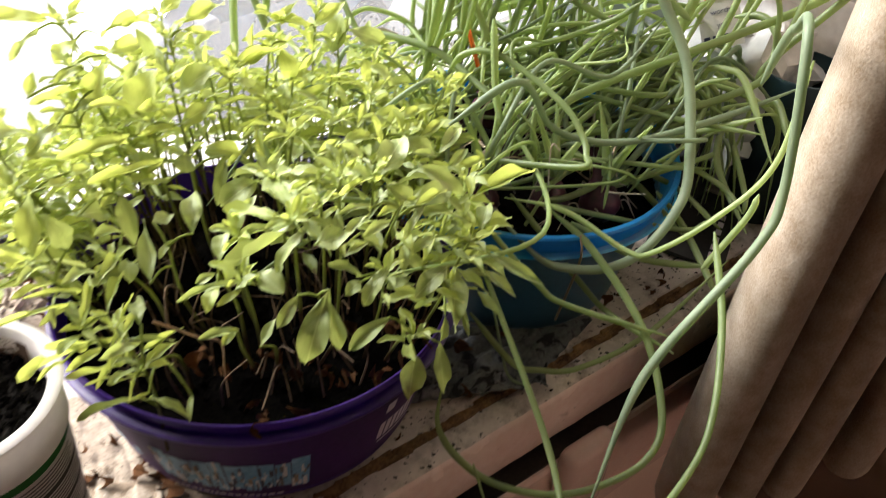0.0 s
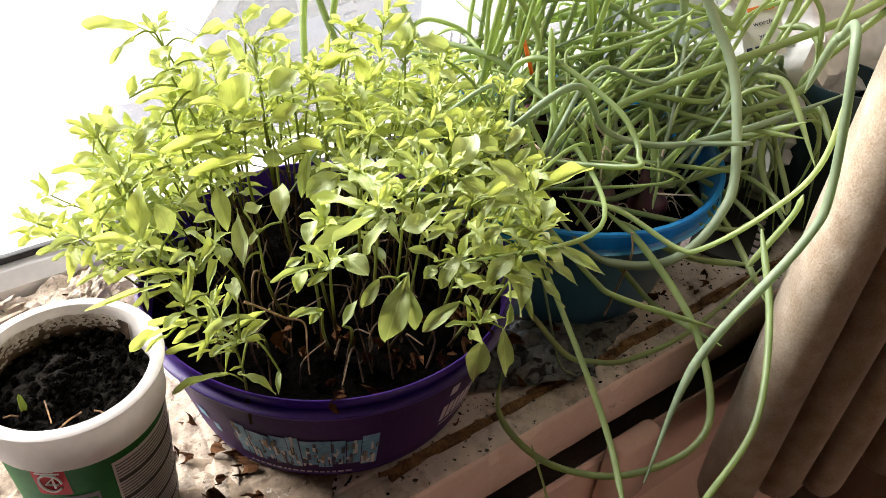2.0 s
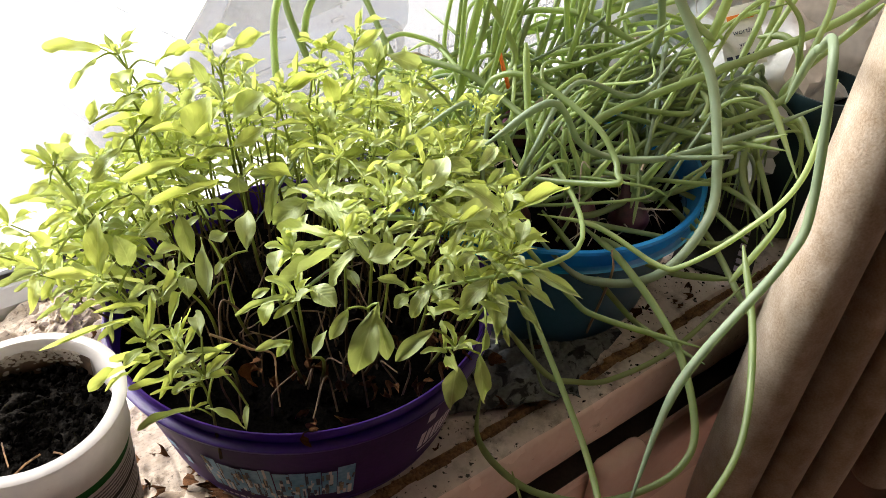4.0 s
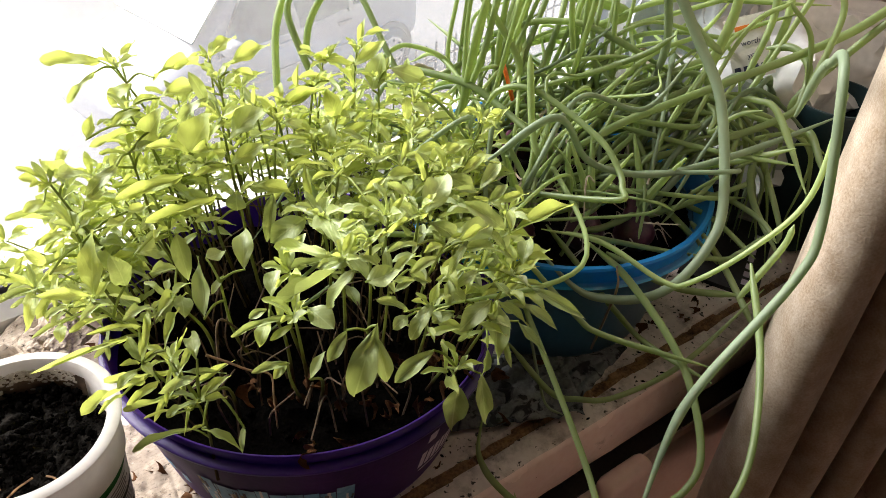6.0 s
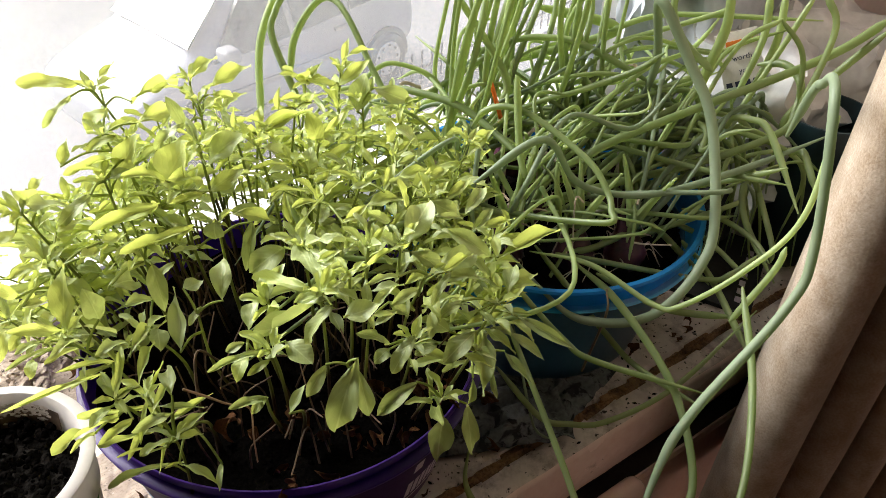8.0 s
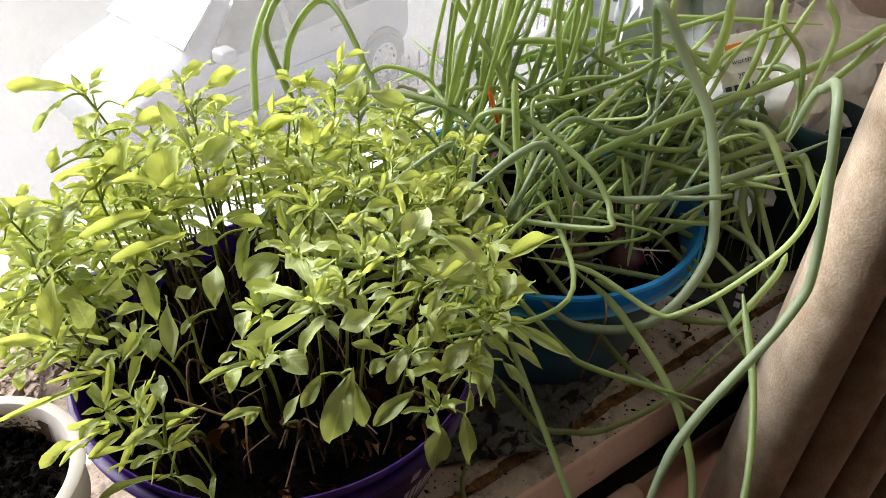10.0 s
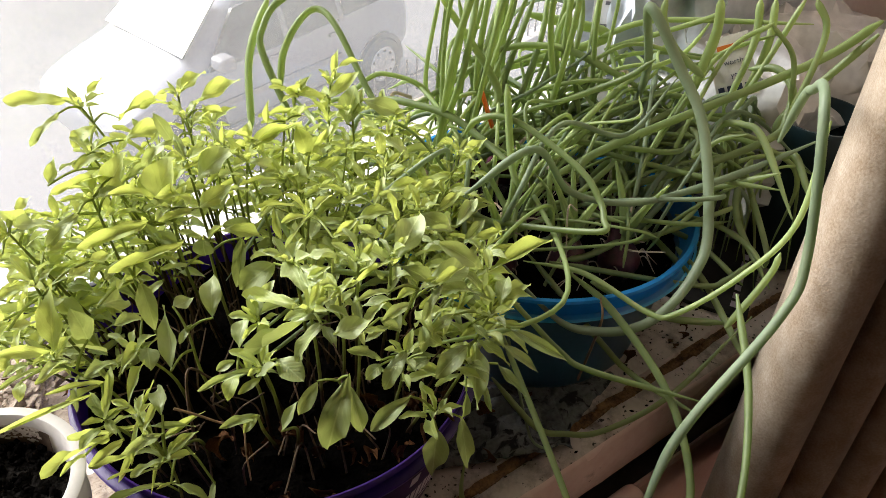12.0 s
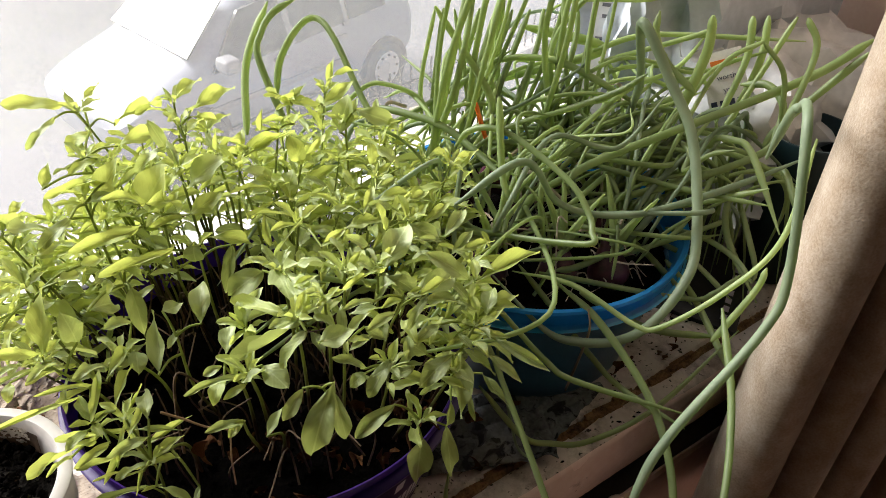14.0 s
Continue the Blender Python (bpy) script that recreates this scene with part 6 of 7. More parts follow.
onion_leaf(0, 0.0029, 'g', (0.272, 0.067, 0.184), (0.162, 0.099, 0.149), (0.101, 0.099, 0.140))
onion_leaf(7, 0.0030, 'g', (0.136, 0.179, 0.181), (0.161, 0.163, 0.193), (0.179, 0.148, 0.197), (0.198, 0.125, 0.195), (0.229, 0.066, 0.174))
onion_leaf(2, 0.0045, 'g', (0.197, 0.181, 0.206), (0.256, 0.149, 0.186), (0.176, 0.180, 0.167), (0.150, 0.184, 0.160))
onion_leaf(7, 0.0042, 'p', (0.237, 0.046, 0.252), (0.237, 0.044, 0.226), (0.228, 0.049, 0.174))
onion_leaf(6, 0.0019, 'p', (0.268, 0.024, 0.237), (0.244, 0.038, 0.213), (0.189, 0.030, 0.133))
onion_leaf(7, 0.0022, 'g', (0.267, 0.024, 0.236), (0.276, 0.008, 0.217), (0.274, -0.002, 0.184))
onion_leaf(6, 0.0030, 'g', (0.290, 0.012, 0.252), (0.288, -0.002, 0.231), (0.258, -0.009, 0.170))
onion_leaf(7, 0.0034, 'g', (0.306, 0.060, 0.234), (0.298, 0.051, 0.206), (0.275, 0.046, 0.164))
onion_leaf(7, 0.0034, 'g', (0.319, 0.056, 0.233), (0.308, 0.046, 0.202), (0.276, 0.039, 0.158))
onion_leaf(3, 0.0026, 'g', (0.241, 0.144, 0.190), (0.265, 0.128, 0.202), (0.289, 0.106, 0.207), (0.346, 0.037, 0.215))
onion_leaf(3, 0.0026, 'g', (0.243, 0.139, 0.182), (0.292, 0.098, 0.207), (0.307, 0.087, 0.215))
onion_leaf(0, 0.0036, 'g', (-0.014, 0.218, 0.156), (0.003, 0.246, 0.195), (0.030, 0.262, 0.228))
onion_leaf(0, 0.0032, 'g', (0.010, 0.201, 0.160), (0.008, 0.236, 0.200), (0.016, 0.246, 0.214), (0.029, 0.253, 0.223), (0.048, 0.255, 0.229))
onion_leaf(0, 0.0031, 'g', (0.018, 0.235, 0.168), (0.027, 0.243, 0.192), (0.043, 0.246, 0.211), (0.057, 0.244, 0.217), (0.060, 0.223, 0.209), (0.060, 0.173, 0.171), (0.066, 0.123, 0.157))
onion_leaf(1, 0.0021, 'p', (0.050, 0.200, 0.168), (0.069, 0.194, 0.183), (0.081, 0.186, 0.184), (0.095, 0.173, 0.178), (0.100, 0.163, 0.167), (0.099, 0.142, 0.139))
onion_leaf(0, 0.0026, 'g', (0.038, 0.191, 0.140), (0.101, 0.178, 0.162), (0.171, 0.160, 0.200))
onion_leaf(4, 0.0028, 'g', (0.059, 0.166, 0.182), (0.078, 0.126, 0.183), (0.086, 0.100, 0.177), (0.088, 0.058, 0.169))
onion_leaf(1, 0.0024, 'g', (0.130, 0.190, 0.229), (0.115, 0.178, 0.174), (0.106, 0.168, 0.145))
onion_leaf(1, 0.0024, 'g', (0.142, 0.193, 0.225), (0.137, 0.166, 0.173), (0.132, 0.153, 0.149))
onion_leaf(1, 0.0033, 'g', (0.109, 0.172, 0.240), (0.135, 0.139, 0.183), (0.129, 0.134, 0.162))
onion_leaf(1, 0.0028, 'g', (0.162, 0.189, 0.223), (0.133, 0.173, 0.172), (0.120, 0.158, 0.143))
onion_leaf(1, 0.0028, 'g', (0.172, 0.182, 0.223), (0.143, 0.167, 0.175), (0.128, 0.155, 0.148))
onion_leaf(2, 0.0029, 'g', (0.187, 0.181, 0.220), (0.152, 0.164, 0.175), (0.136, 0.150, 0.151))
onion_leaf(1, 0.0032, 'g', (0.197, 0.173, 0.221), (0.153, 0.152, 0.170), (0.130, 0.134, 0.140))
onion_leaf(2, 0.0029, 'g', (0.211, 0.173, 0.219), (0.194, 0.159, 0.193), (0.152, 0.137, 0.151))
onion_leaf(2, 0.0033, 'g', (0.221, 0.163, 0.220), (0.208, 0.151, 0.193), (0.168, 0.136, 0.151))
onion_leaf(3, 0.0029, 'g', (0.236, 0.162, 0.218), (0.225, 0.150, 0.194), (0.185, 0.128, 0.140))
onion_leaf(3, 0.0026, 'g', (0.251, 0.159, 0.216), (0.225, 0.138, 0.172), (0.209, 0.125, 0.149))
onion_leaf(1, 0.0022, 'g', (0.125, 0.193, 0.229), (0.109, 0.185, 0.181), (0.104, 0.175, 0.155))
onion_leaf(4, 0.0030, 'g', (0.097, 0.086, 0.214), (0.087, 0.065, 0.174), (0.085, 0.053, 0.159))
onion_leaf(4, 0.0021, 'b', (0.065, 0.078, 0.190), (0.046, 0.058, 0.157), (0.039, 0.047, 0.144))
onion_leaf(4, 0.0016, 'p', (0.096, 0.071, 0.156), (0.085, 0.061, 0.140), (0.073, 0.047, 0.124))
onion_leaf(6, 0.0026, 'g', (0.194, 0.005, 0.099), (0.190, -0.027, 0.089), (0.169, -0.082, 0.070))
onion_leaf(6, 0.0024, 'g', (0.108, 0.041, 0.101), (0.178, -0.025, 0.093), (0.195, -0.037, 0.098), (0.212, -0.042, 0.110))
onion_leaf(6, 0.0026, 'g', (0.123, 0.016, 0.094), (0.150, -0.023, 0.079), (0.183, -0.057, 0.080))
onion_leaf(6, 0.0028, 'g', (0.158, -0.065, 0.096), (0.179, -0.070, 0.131), (0.185, -0.069, 0.146))
onion_leaf(4, 0.0012, 'b', (0.066, 0.034, 0.075), (0.049, -0.011, 0.035), (0.046, -0.024, 0.026), (0.051, -0.034, 0.024))
onion_leaf(4, 0.0009, 'g', (-0.022, -0.069, 0.041), (-0.029, -0.094, 0.025), (-0.037, -0.102, 0.018))
onion_leaf(7, 0.0029, 'g', (0.225, 0.037, 0.205), (0.220, 0.060, 0.218), (0.219, 0.073, 0.234), (0.224, 0.078, 0.247))
onion_leaf(7, 0.0027, 'g', (0.312, 0.031, 0.242), (0.284, 0.035, 0.186), (0.268, 0.036, 0.163))
onion_leaf(7, 0.0025, 'g', (0.181, 0.059, 0.111), (0.207, 0.008, 0.139), (0.223, -0.035, 0.170))
onion_leaf(7, 0.0022, 'g', (0.173, 0.067, 0.151), (0.201, 0.008, 0.153), (0.220, -0.040, 0.161))
onion_leaf(5, 0.0026, 'g', (0.216, 0.058, 0.164), (0.149, 0.060, 0.130), (0.111, 0.062, 0.125))
onion_leaf(6, 0.0023, 'g', (0.231, 0.046, 0.152), (0.209, 0.043, 0.133), (0.173, 0.036, 0.116))
onion_leaf(2, 0.0025, 'g', (0.143, 0.149, 0.136), (0.165, 0.098, 0.156), (0.179, 0.042, 0.172))
onion_leaf(4, 0.0022, 'p', (0.149, 0.084, 0.136), (0.104, 0.070, 0.119), (0.090, 0.057, 0.115))
onion_leaf(5, 0.0022, 'p', (0.122, 0.060, 0.117), (0.133, 0.048, 0.128), (0.144, 0.015, 0.134))
onion_leaf(4, 0.0024, 'g', (0.099, 0.111, 0.152), (0.100, 0.082, 0.128), (0.100, 0.066, 0.117))
onion_leaf(6, 0.0023, 'g', (0.222, 0.035, 0.170), (0.218, 0.024, 0.167), (0.208, 0.018, 0.160), (0.214, 0.007, 0.176), (0.218, -0.008, 0.186))
onion_leaf(8, 0.0023, 'g', (0.208, 0.080, 0.178), (0.153, 0.076, 0.161), (0.126, 0.070, 0.151))
onion_leaf(8, 0.0027, 'g', (0.245, 0.059, 0.171), (0.145, 0.079, 0.136), (0.117, 0.076, 0.129))
onion_leaf(2, 0.0025, 'g', (0.175, 0.122, 0.162), (0.200, 0.082, 0.192), (0.209, 0.065, 0.211))
onion_leaf(0, 0.0021, 'b', (0.095, 0.099, 0.096), (0.098, 0.103, 0.116), (0.110, 0.096, 0.147))
onion_leaf(8, 0.0022, 'p', (0.127, 0.092, 0.121), (0.129, 0.086, 0.141), (0.137, 0.058, 0.173))
onion_leaf(5, 0.0026, 'g', (0.182, 0.020, 0.114), (0.136, 0.030, 0.102), (0.116, 0.035, 0.103))
onion_leaf(6, 0.0025, 'g', (0.187, 0.041, 0.102), (0.188, 0.016, 0.099), (0.181, -0.032, 0.091))
onion_leaf(6, 0.0023, 'g', (0.203, 0.019, 0.102), (0.207, -0.007, 0.101), (0.203, -0.045, 0.095))
onion_leaf(6, 0.0023, 'g', (0.215, 0.025, 0.106), (0.221, -0.003, 0.112), (0.221, -0.031, 0.111), (0.214, -0.050, 0.107))
onion_leaf(4, 0.0022, 'g', (0.095, 0.085, 0.084), (0.117, 0.055, 0.107), (0.128, 0.041, 0.120))
onion_leaf(4, 0.0018, 'p', (0.098, 0.039, 0.074), (0.118, 0.039, 0.104), (0.129, 0.037, 0.120))

# the finer tangle: thinner leaves that arch out of the bulbs at random
TANGLE = random.Random(57)
for i in range(18):
    k = TANGLE.randrange(len(BULB_AT))
    x, y = BULB_AT[k]
    a = TANGLE.uniform(-1.2, 2.6)
    reach, high = TANGLE.uniform(0.05, 0.16), TANGLE.uniform(0.03, 0.09)
    p0 = (x + TANGLE.gauss(0, 0.006), y + TANGLE.gauss(0, 0.006), POT_SOIL + 0.02)
    p1 = (x + 0.3 * reach * math.cos(a), y + 0.3 * reach * math.sin(a), POT_SOIL + high * 0.8)
    p2 = (x + 0.7 * reach * math.cos(a + 0.3), y + 0.7 * reach * math.sin(a + 0.3), POT_SOIL + high)
    p3 = (min(0.3, x + reach * math.cos(a + 0.5)), min(0.235, max(0.03, y + reach * math.sin(a + 0.5))), max(0.06, POT_SOIL + high * TANGLE.uniform(0.2, 0.8)))
    onion_leaf(k, TANGLE.uniform(0.0014, 0.0026), TANGLE.choice("gggpb"), p0, p1, p2, p3, tip=4.5)
# long thin leaves that sweep over the pot towards the curtain
for i in range(34):
    k = TANGLE.randrange(len(BULB_AT))
    x, y = BULB_AT[k]
    x, y = x + TANGLE.gauss(0, 0.012), y + TANGLE.gauss(0, 0.012)
    run, cross, top = TANGLE.uniform(0.08, 0.2), TANGLE.gauss(-0.01, 0.05), TANGLE.uniform(0.035, 0.105)
    back = -1 if TANGLE.random() < 0.2 else 1
    p = [(x, y, POT_SOIL + 0.02), (x + back * run * 0.12, y + cross * 0.2, POT_SOIL + top * 0.75), (x + back * run * 0.5, y + cross * 0.7 + TANGLE.gauss(0, 0.022), POT_SOIL + top * TANGLE.uniform(0.75, 1.2)),
         (min(0.37, x + back * run), min(0.235, max(0.0, y + cross)), POT_SOIL + top * TANGLE.uniform(0.1, 0.8))]
    onion_leaf(k, TANGLE.uniform(0.0011, 0.0021), TANGLE.choice("gggpb"), *p, tip=4.5)
# more of them, low and nearly level, heaped over one another behind the pot's rim
for i in range(22):
    k = TANGLE.randrange(len(BULB_AT))
    x, y = BULB_AT[k]
    x, y = x + TANGLE.gauss(0, 0.015), max(0.05, y + TANGLE.gauss(0, 0.015))
    run, cross, top = TANGLE.uniform(0.12, 0.26), TANGLE.gauss(0.02, 0.06), TANGLE.uniform(0.05, 0.12)
    ends = (min(0.36, x + run), min(0.235, max(0.04, y + cross)))
    p = [(x, y, POT_SOIL + 0.02), (x + run * 0.06, y + cross * 0.1 + TANGLE.gauss(0, 0.01), POT_SOIL + top * 0.7), (x + (ends[0] - x) * 0.4, y + (ends[1] - y) * 0.35 + TANGLE.gauss(0, 0.025), POT_SOIL + top),
         (x + (ends[0] - x) * 0.75, y + (ends[1] - y) * 0.8 + TANGLE.gauss(0, 0.02), POT_SOIL + top * TANGLE.uniform(0.8, 1.15)), (*ends, POT_SOIL + top * TANGLE.uniform(0.75, 1.25))]
    onion_leaf(k, TANGLE.uniform(0.0014, 0.0027), TANGLE.choice("ggpb"), *p, tip=4.5)
# leaves that spill over the rim towards the curtain and hang down beside the pot
for i in range(20):
    k = TANGLE.choice((2, 3, 7, 7, 8, 6))
    x, y = BULB_AT[k]
    far = (TANGLE.uniform(0.25, 0.35), TANGLE.uniform(0.0, 0.16))
    top, low = TANGLE.uniform(0.12, 0.185), TANGLE.uniform(0.012, 0.06)
    p = [(x, y, POT_SOIL + 0.02), (x + 0.2 * (far[0] - x), y + 0.2 * (far[1] - y), top * 0.85), (x + 0.65 * (far[0] - x), y + 0.6 * (far[1] - y) + TANGLE.gauss(0, 0.012), top),
         (far[0], far[1], 0.55 * top + 0.45 * low + 0.015), (far[0] + TANGLE.uniform(-0.02, 0.01), far[1] - TANGLE.uniform(0.0, 0.03), low)]
    onion_leaf(k, TANGLE.uniform(0.0015, 0.0027), TANGLE.choice("ggpb"), *p, tip=4.5)
# thin leaves that cross one another over the near half of the pot
for i in range(30):
    k = TANGLE.choice((0, 1, 4, 4, 5, 8))
    x, y = BULB_AT[k]
    a = TANGLE.uniform(-0.9, 2.4)
    run, top = TANGLE.uniform(0.06, 0.16), TANGLE.uniform(0.03, 0.11)
    ends = (min(0.33, x + run * math.cos(a)), min(0.22, max(0.0, y + run * math.sin(a))))
    p = [(x + TANGLE.gauss(0, 0.01), y + TANGLE.gauss(0, 0.01), POT_SOIL + 0.02), (x + 0.25 * (ends[0] - x) + TANGLE.gauss(0, 0.012), y + 0.25 * (ends[1] - y), POT_SOIL + 0.75 * top),
         (x + 0.65 * (ends[0] - x), y + 0.65 * (ends[1] - y) + TANGLE.gauss(0, 0.018), POT_SOIL + top), (*ends, POT_SOIL + top * TANGLE.uniform(0.5, 1.1))]
    onion_leaf(k, TANGLE.uniform(0.0011, 0.0022), TANGLE.choice("gggppb"), *p, tip=4.5)
# pale dry threads and old roots lying over the bulbs
for i in range(48):
    k = TANGLE.randrange(len(BULB_AT))
    x, y = BULB_AT[k]
    a, n = TANGLE.uniform(0, 6.28), TANGLE.uniform(0.015, 0.04)
    p = [(x, y, POT_SOIL + TANGLE.uniform(0.012, 0.05)), (x + n * 0.5 * math.cos(a), y + n * 0.5 * math.sin(a), POT_SOIL + TANGLE.uniform(0.015, 0.06)), (x + n * math.cos(a + 0.5), y + n * math.sin(a + 0.5), POT_SOIL + TANGLE.uniform(0.004, 0.03))]
    part("dry_thread", tube(bmesh.new(), smooth_line(p, 5), lambda s: 0.0009 - 0.0005 * s, 5, 0.6), TANGLE.choice((ROOT, ROOT, PALE_WOOD)), ONIONS[k], "pale dry thread")
# leaves that loop over the pot's far rim and droop to the sill beside the curtain
for i in range(22):
    k = TANGLE.choice((3, 7, 7, 6, 2))
    x, y = BULB_AT[k]
    e, f = TANGLE.uniform(0.245, 0.325), TANGLE.uniform(-0.012, 0.085)
    top = TANGLE.uniform(0.13, 0.172)
    bow = TANGLE.gauss(0, 0.018)
    p = [(x, y, POT_SOIL + 0.02), (x + 0.25 * (e - x), y + 0.2 * (f - y) + bow, 0.6 * POT_SOIL + 0.5 * top), (x + 0.7 * (e - x), y + 0.6 * (f - y) + bow, top),
         (e, f, top - TANGLE.uniform(0.005, 0.03)), (e + TANGLE.gauss(0.004, 0.008), f - TANGLE.uniform(0.0, 0.012), TANGLE.uniform(0.02, 0.09))]
    onion_leaf(k, TANGLE.uniform(0.0016, 0.0028), TANGLE.choice("ggbp"), *p, tip=3.5)
# tall upright leaves at the back
for i in range(20):
    k = TANGLE.choice((0, 1, 2, 3))
    x, y = BULB_AT[k]
    lean = (TANGLE.uniform(-0.015, 0.16), TANGLE.uniform(-0.04, 0.07))
    tall = TANGLE.uniform(0.24, 0.36)
    onion_leaf(k, TANGLE.uniform(0.0018, 0.003), TANGLE.choice("gggp"), (x + TANGLE.gauss(0, 0.01), y + TANGLE.gauss(0, 0.01), POT_SOIL + 0.03),
               (x + lean[0] * 0.2 + TANGLE.gauss(0, 0.026), y + lean[1] * 0.2 + TANGLE.gauss(0, 0.018), POT_SOIL + tall * 0.5), (x + lean[0] * 0.5 + TANGLE.gauss(0, 0.012), y + lean[1] * 0.5, POT_SOIL + tall * 0.8), (min(0.33, x + lean[0] * 1.3), min(0.235, y + lean[1]), POT_SOIL + tall * TANGLE.uniform(0.8, 1.1)), tip=4.5)
# dry papery leaf ends caught in the tangle
for i, (x, y, z) in enumerate(((0.215, 0.085, 0.155), (0.235, 0.10, 0.165), (0.17, 0.10, 0.14), (0.10, 0.19, 0.16), (0.15, 0.11, 0.13), (0.11, 0.2, 0.15))):
    a = 1.1 * i
    p = [(x, y, z), (x + 0.02 * math.cos(a), y + 0.02 * math.sin(a), z + 0.008), (x + 0.045 * math.cos(a + 0.5), y + 0.045 * math.sin(a + 0.5), z - 0.012), (x + 0.05 * math.cos(a + 0.7), y + 0.05 * math.sin(a + 0.7), z - 0.04)]
    part("dry_leaf", tube(bmesh.new(), smooth_line(p, 6), lambda s: 0.0016 - 0.0008 * s, 6, 0.35), ROOT, ONIONS[i % len(ONIONS)], "dry straw-coloured leaf end")

bm = tube(bmesh.new(), smooth_line([(POT[0] - 0.043, POT[1] - 0.1040, POT_H + 0.001), (POT[0] - 0.044, POT[1] - 0.1090, POT_H - 0.012), (POT[0] - 0.041, POT[1] - 0.104, POT_H - 0.04), (POT[0] - 0.04, POT[1] - 0.097, 0.03)], 6), lambda s: 0.0016, 6, 0.5)
tagged(link_mesh("dry_strand", bm, BAND), "tan dry leaf strand hanging over the blue rim", "dry strand")
bm = box(bmesh.new(), -0.0024, 0.0024, -0.0008, 0.0008, -0.016, 0.010, 0.0006)
bmesh.ops.transform(bm, matrix=pose(0.122, 0.132, 0.172, -22, 2, 30), verts=bm.verts)
tagged(link_mesh("plant_tag", bm, ORANGE_TAG), "small bright orange plastic plant tag among the onions", "plant tag")


twig = thing("dry_twig", (-0.129, -0.003, 0.105), "bent tan dry twig with a hanging dead leaf", "twig")
part("main_stalk", tube(bmesh.new(), smooth_line([(-0.129, -0.003, 0.103), (-0.128, -0.000, 0.119), (-0.125, 0.008, 0.129), (-0.134, 0.011, 0.135), (-0.142, 0.017, 0.140), (-0.150, 0.022, 0.145)], 6), lambda s: 0.0004 + 0.0003 * s, 7), BAND, twig)
part("side_stalk", tube(bmesh.new(), smooth_line([(-0.142, 0.031, 0.100), (-0.139, 0.040, 0.124), (-0.134, 0.045, 0.141), (-0.124, 0.046, 0.128)], 6), lambda s: 0.0009 - 0.0003 * s, 6), STALK_DRY, twig)
dead = leaf_shape("dead_leaf", 0.9, 0.9, 0.8, 0.8, 2.4, 2.5)
dead.materials.append(DRY_LEAF)
hung = new("dead_leaf", dead)
hung.parent = twig
hung.matrix_basis = Matrix.Translation(Vector((-0.133, 0.007, 0.132)) - Vector(twig.location)) @ Euler((-1.5, 0.3, 0.5)).to_matrix().to_4x4() @ Matrix.Diagonal((0.008, 0.017, 0.008, 1))

# ---- beside and behind the pots ----
def crumpled_bag(name, at, size, seed, material, label):
    bm = bmesh.new()
    bmesh.ops.create_icosphere(bm, subdivisions=5, radius=1)
    for v in bm.verts:
        d = v.co.normalized()
        k = 1 / max(abs(d.x), abs(d.y), abs(d.z)) ** 0.55
        fold = abs(noise.noise(d * 2.3 + Vector((seed, 0, 0)))) * 0.34 + abs(noise.noise(d * 5.5 + Vector((0, seed, 0)))) * 0.14 + abs(noise.noise(d * 11 + Vector((0, 0, seed)))) * 0.08 + noise.noise(d * 24) * 0.02
        v.co = Vector((d.x * size[0], d.y * size[1], d.z * size[2])) * k * (1.0 - fold) + Vector(at)
        if v.co.z < 0.002:
            v.co.z = 0.002
    ob = thing(name, (at[0], at[1], 0.002), label, "plastic bag")
    part("sheet", bm, material, ob)
    return ob


def on_plane(centre, right, up, w, h):
    """A thin card at a place, its edges along right and up."""
    centre, right, up = Vector(centre), Vector(right).normalized(), Vector(up).normalized()
    out = right.cross(up).normalized()
    up = out.cross(right)
    m = Matrix((right, up, out)).transposed().to_4x4()
    m.translation = centre
    return m, out


def words(text, m, size, material, parent, label=""):
    """Lettering in the built-in font as flat mesh."""
    c = bpy.data.curves.new("lettering", "FONT")
    c.body, c.size, c.align_x, c.align_y, c.extrude = text, size, "CENTER", "CENTER", 0.0001
    ob = bpy.data.objects.new("lettering", c)
    scene.collection.objects.link(ob)
    me = bpy.data.meshes.new_from_object(ob.evaluated_get(bpy.context.evaluated_depsgraph_get()))
    bpy.data.objects.remove(ob)
    me.transform(m)
    me.materials.clear()
    me.materials.append(material)
    ob = new("lettering", me)
    ob.parent = parent
    ob.matrix_parent_inverse = Matrix.Translation(-Vector(parent.location))
    return tagged(ob, label)


def card(bm, m, x0, x1, y0, y1, z0, z1):
    box(bm, x0, x1, y0, y1, z0, z1)
    bmesh.ops.transform(bm, matrix=m, verts=bm.verts)
    return bm


bag = crumpled_bag("plastic_bag", (0.434, 0.134, 0.085), (0.13, 0.13, 0.115), 3.0, BAG, "crumpled white plastic bag with printing, slumped on the sill")
grey = crumpled_bag("printed_bag", (0.445, 0.192, 0.190), (0.15, 0.085, 0.19), 9.0, BAG_GREY, "upright grey printed plastic sack behind the onions")

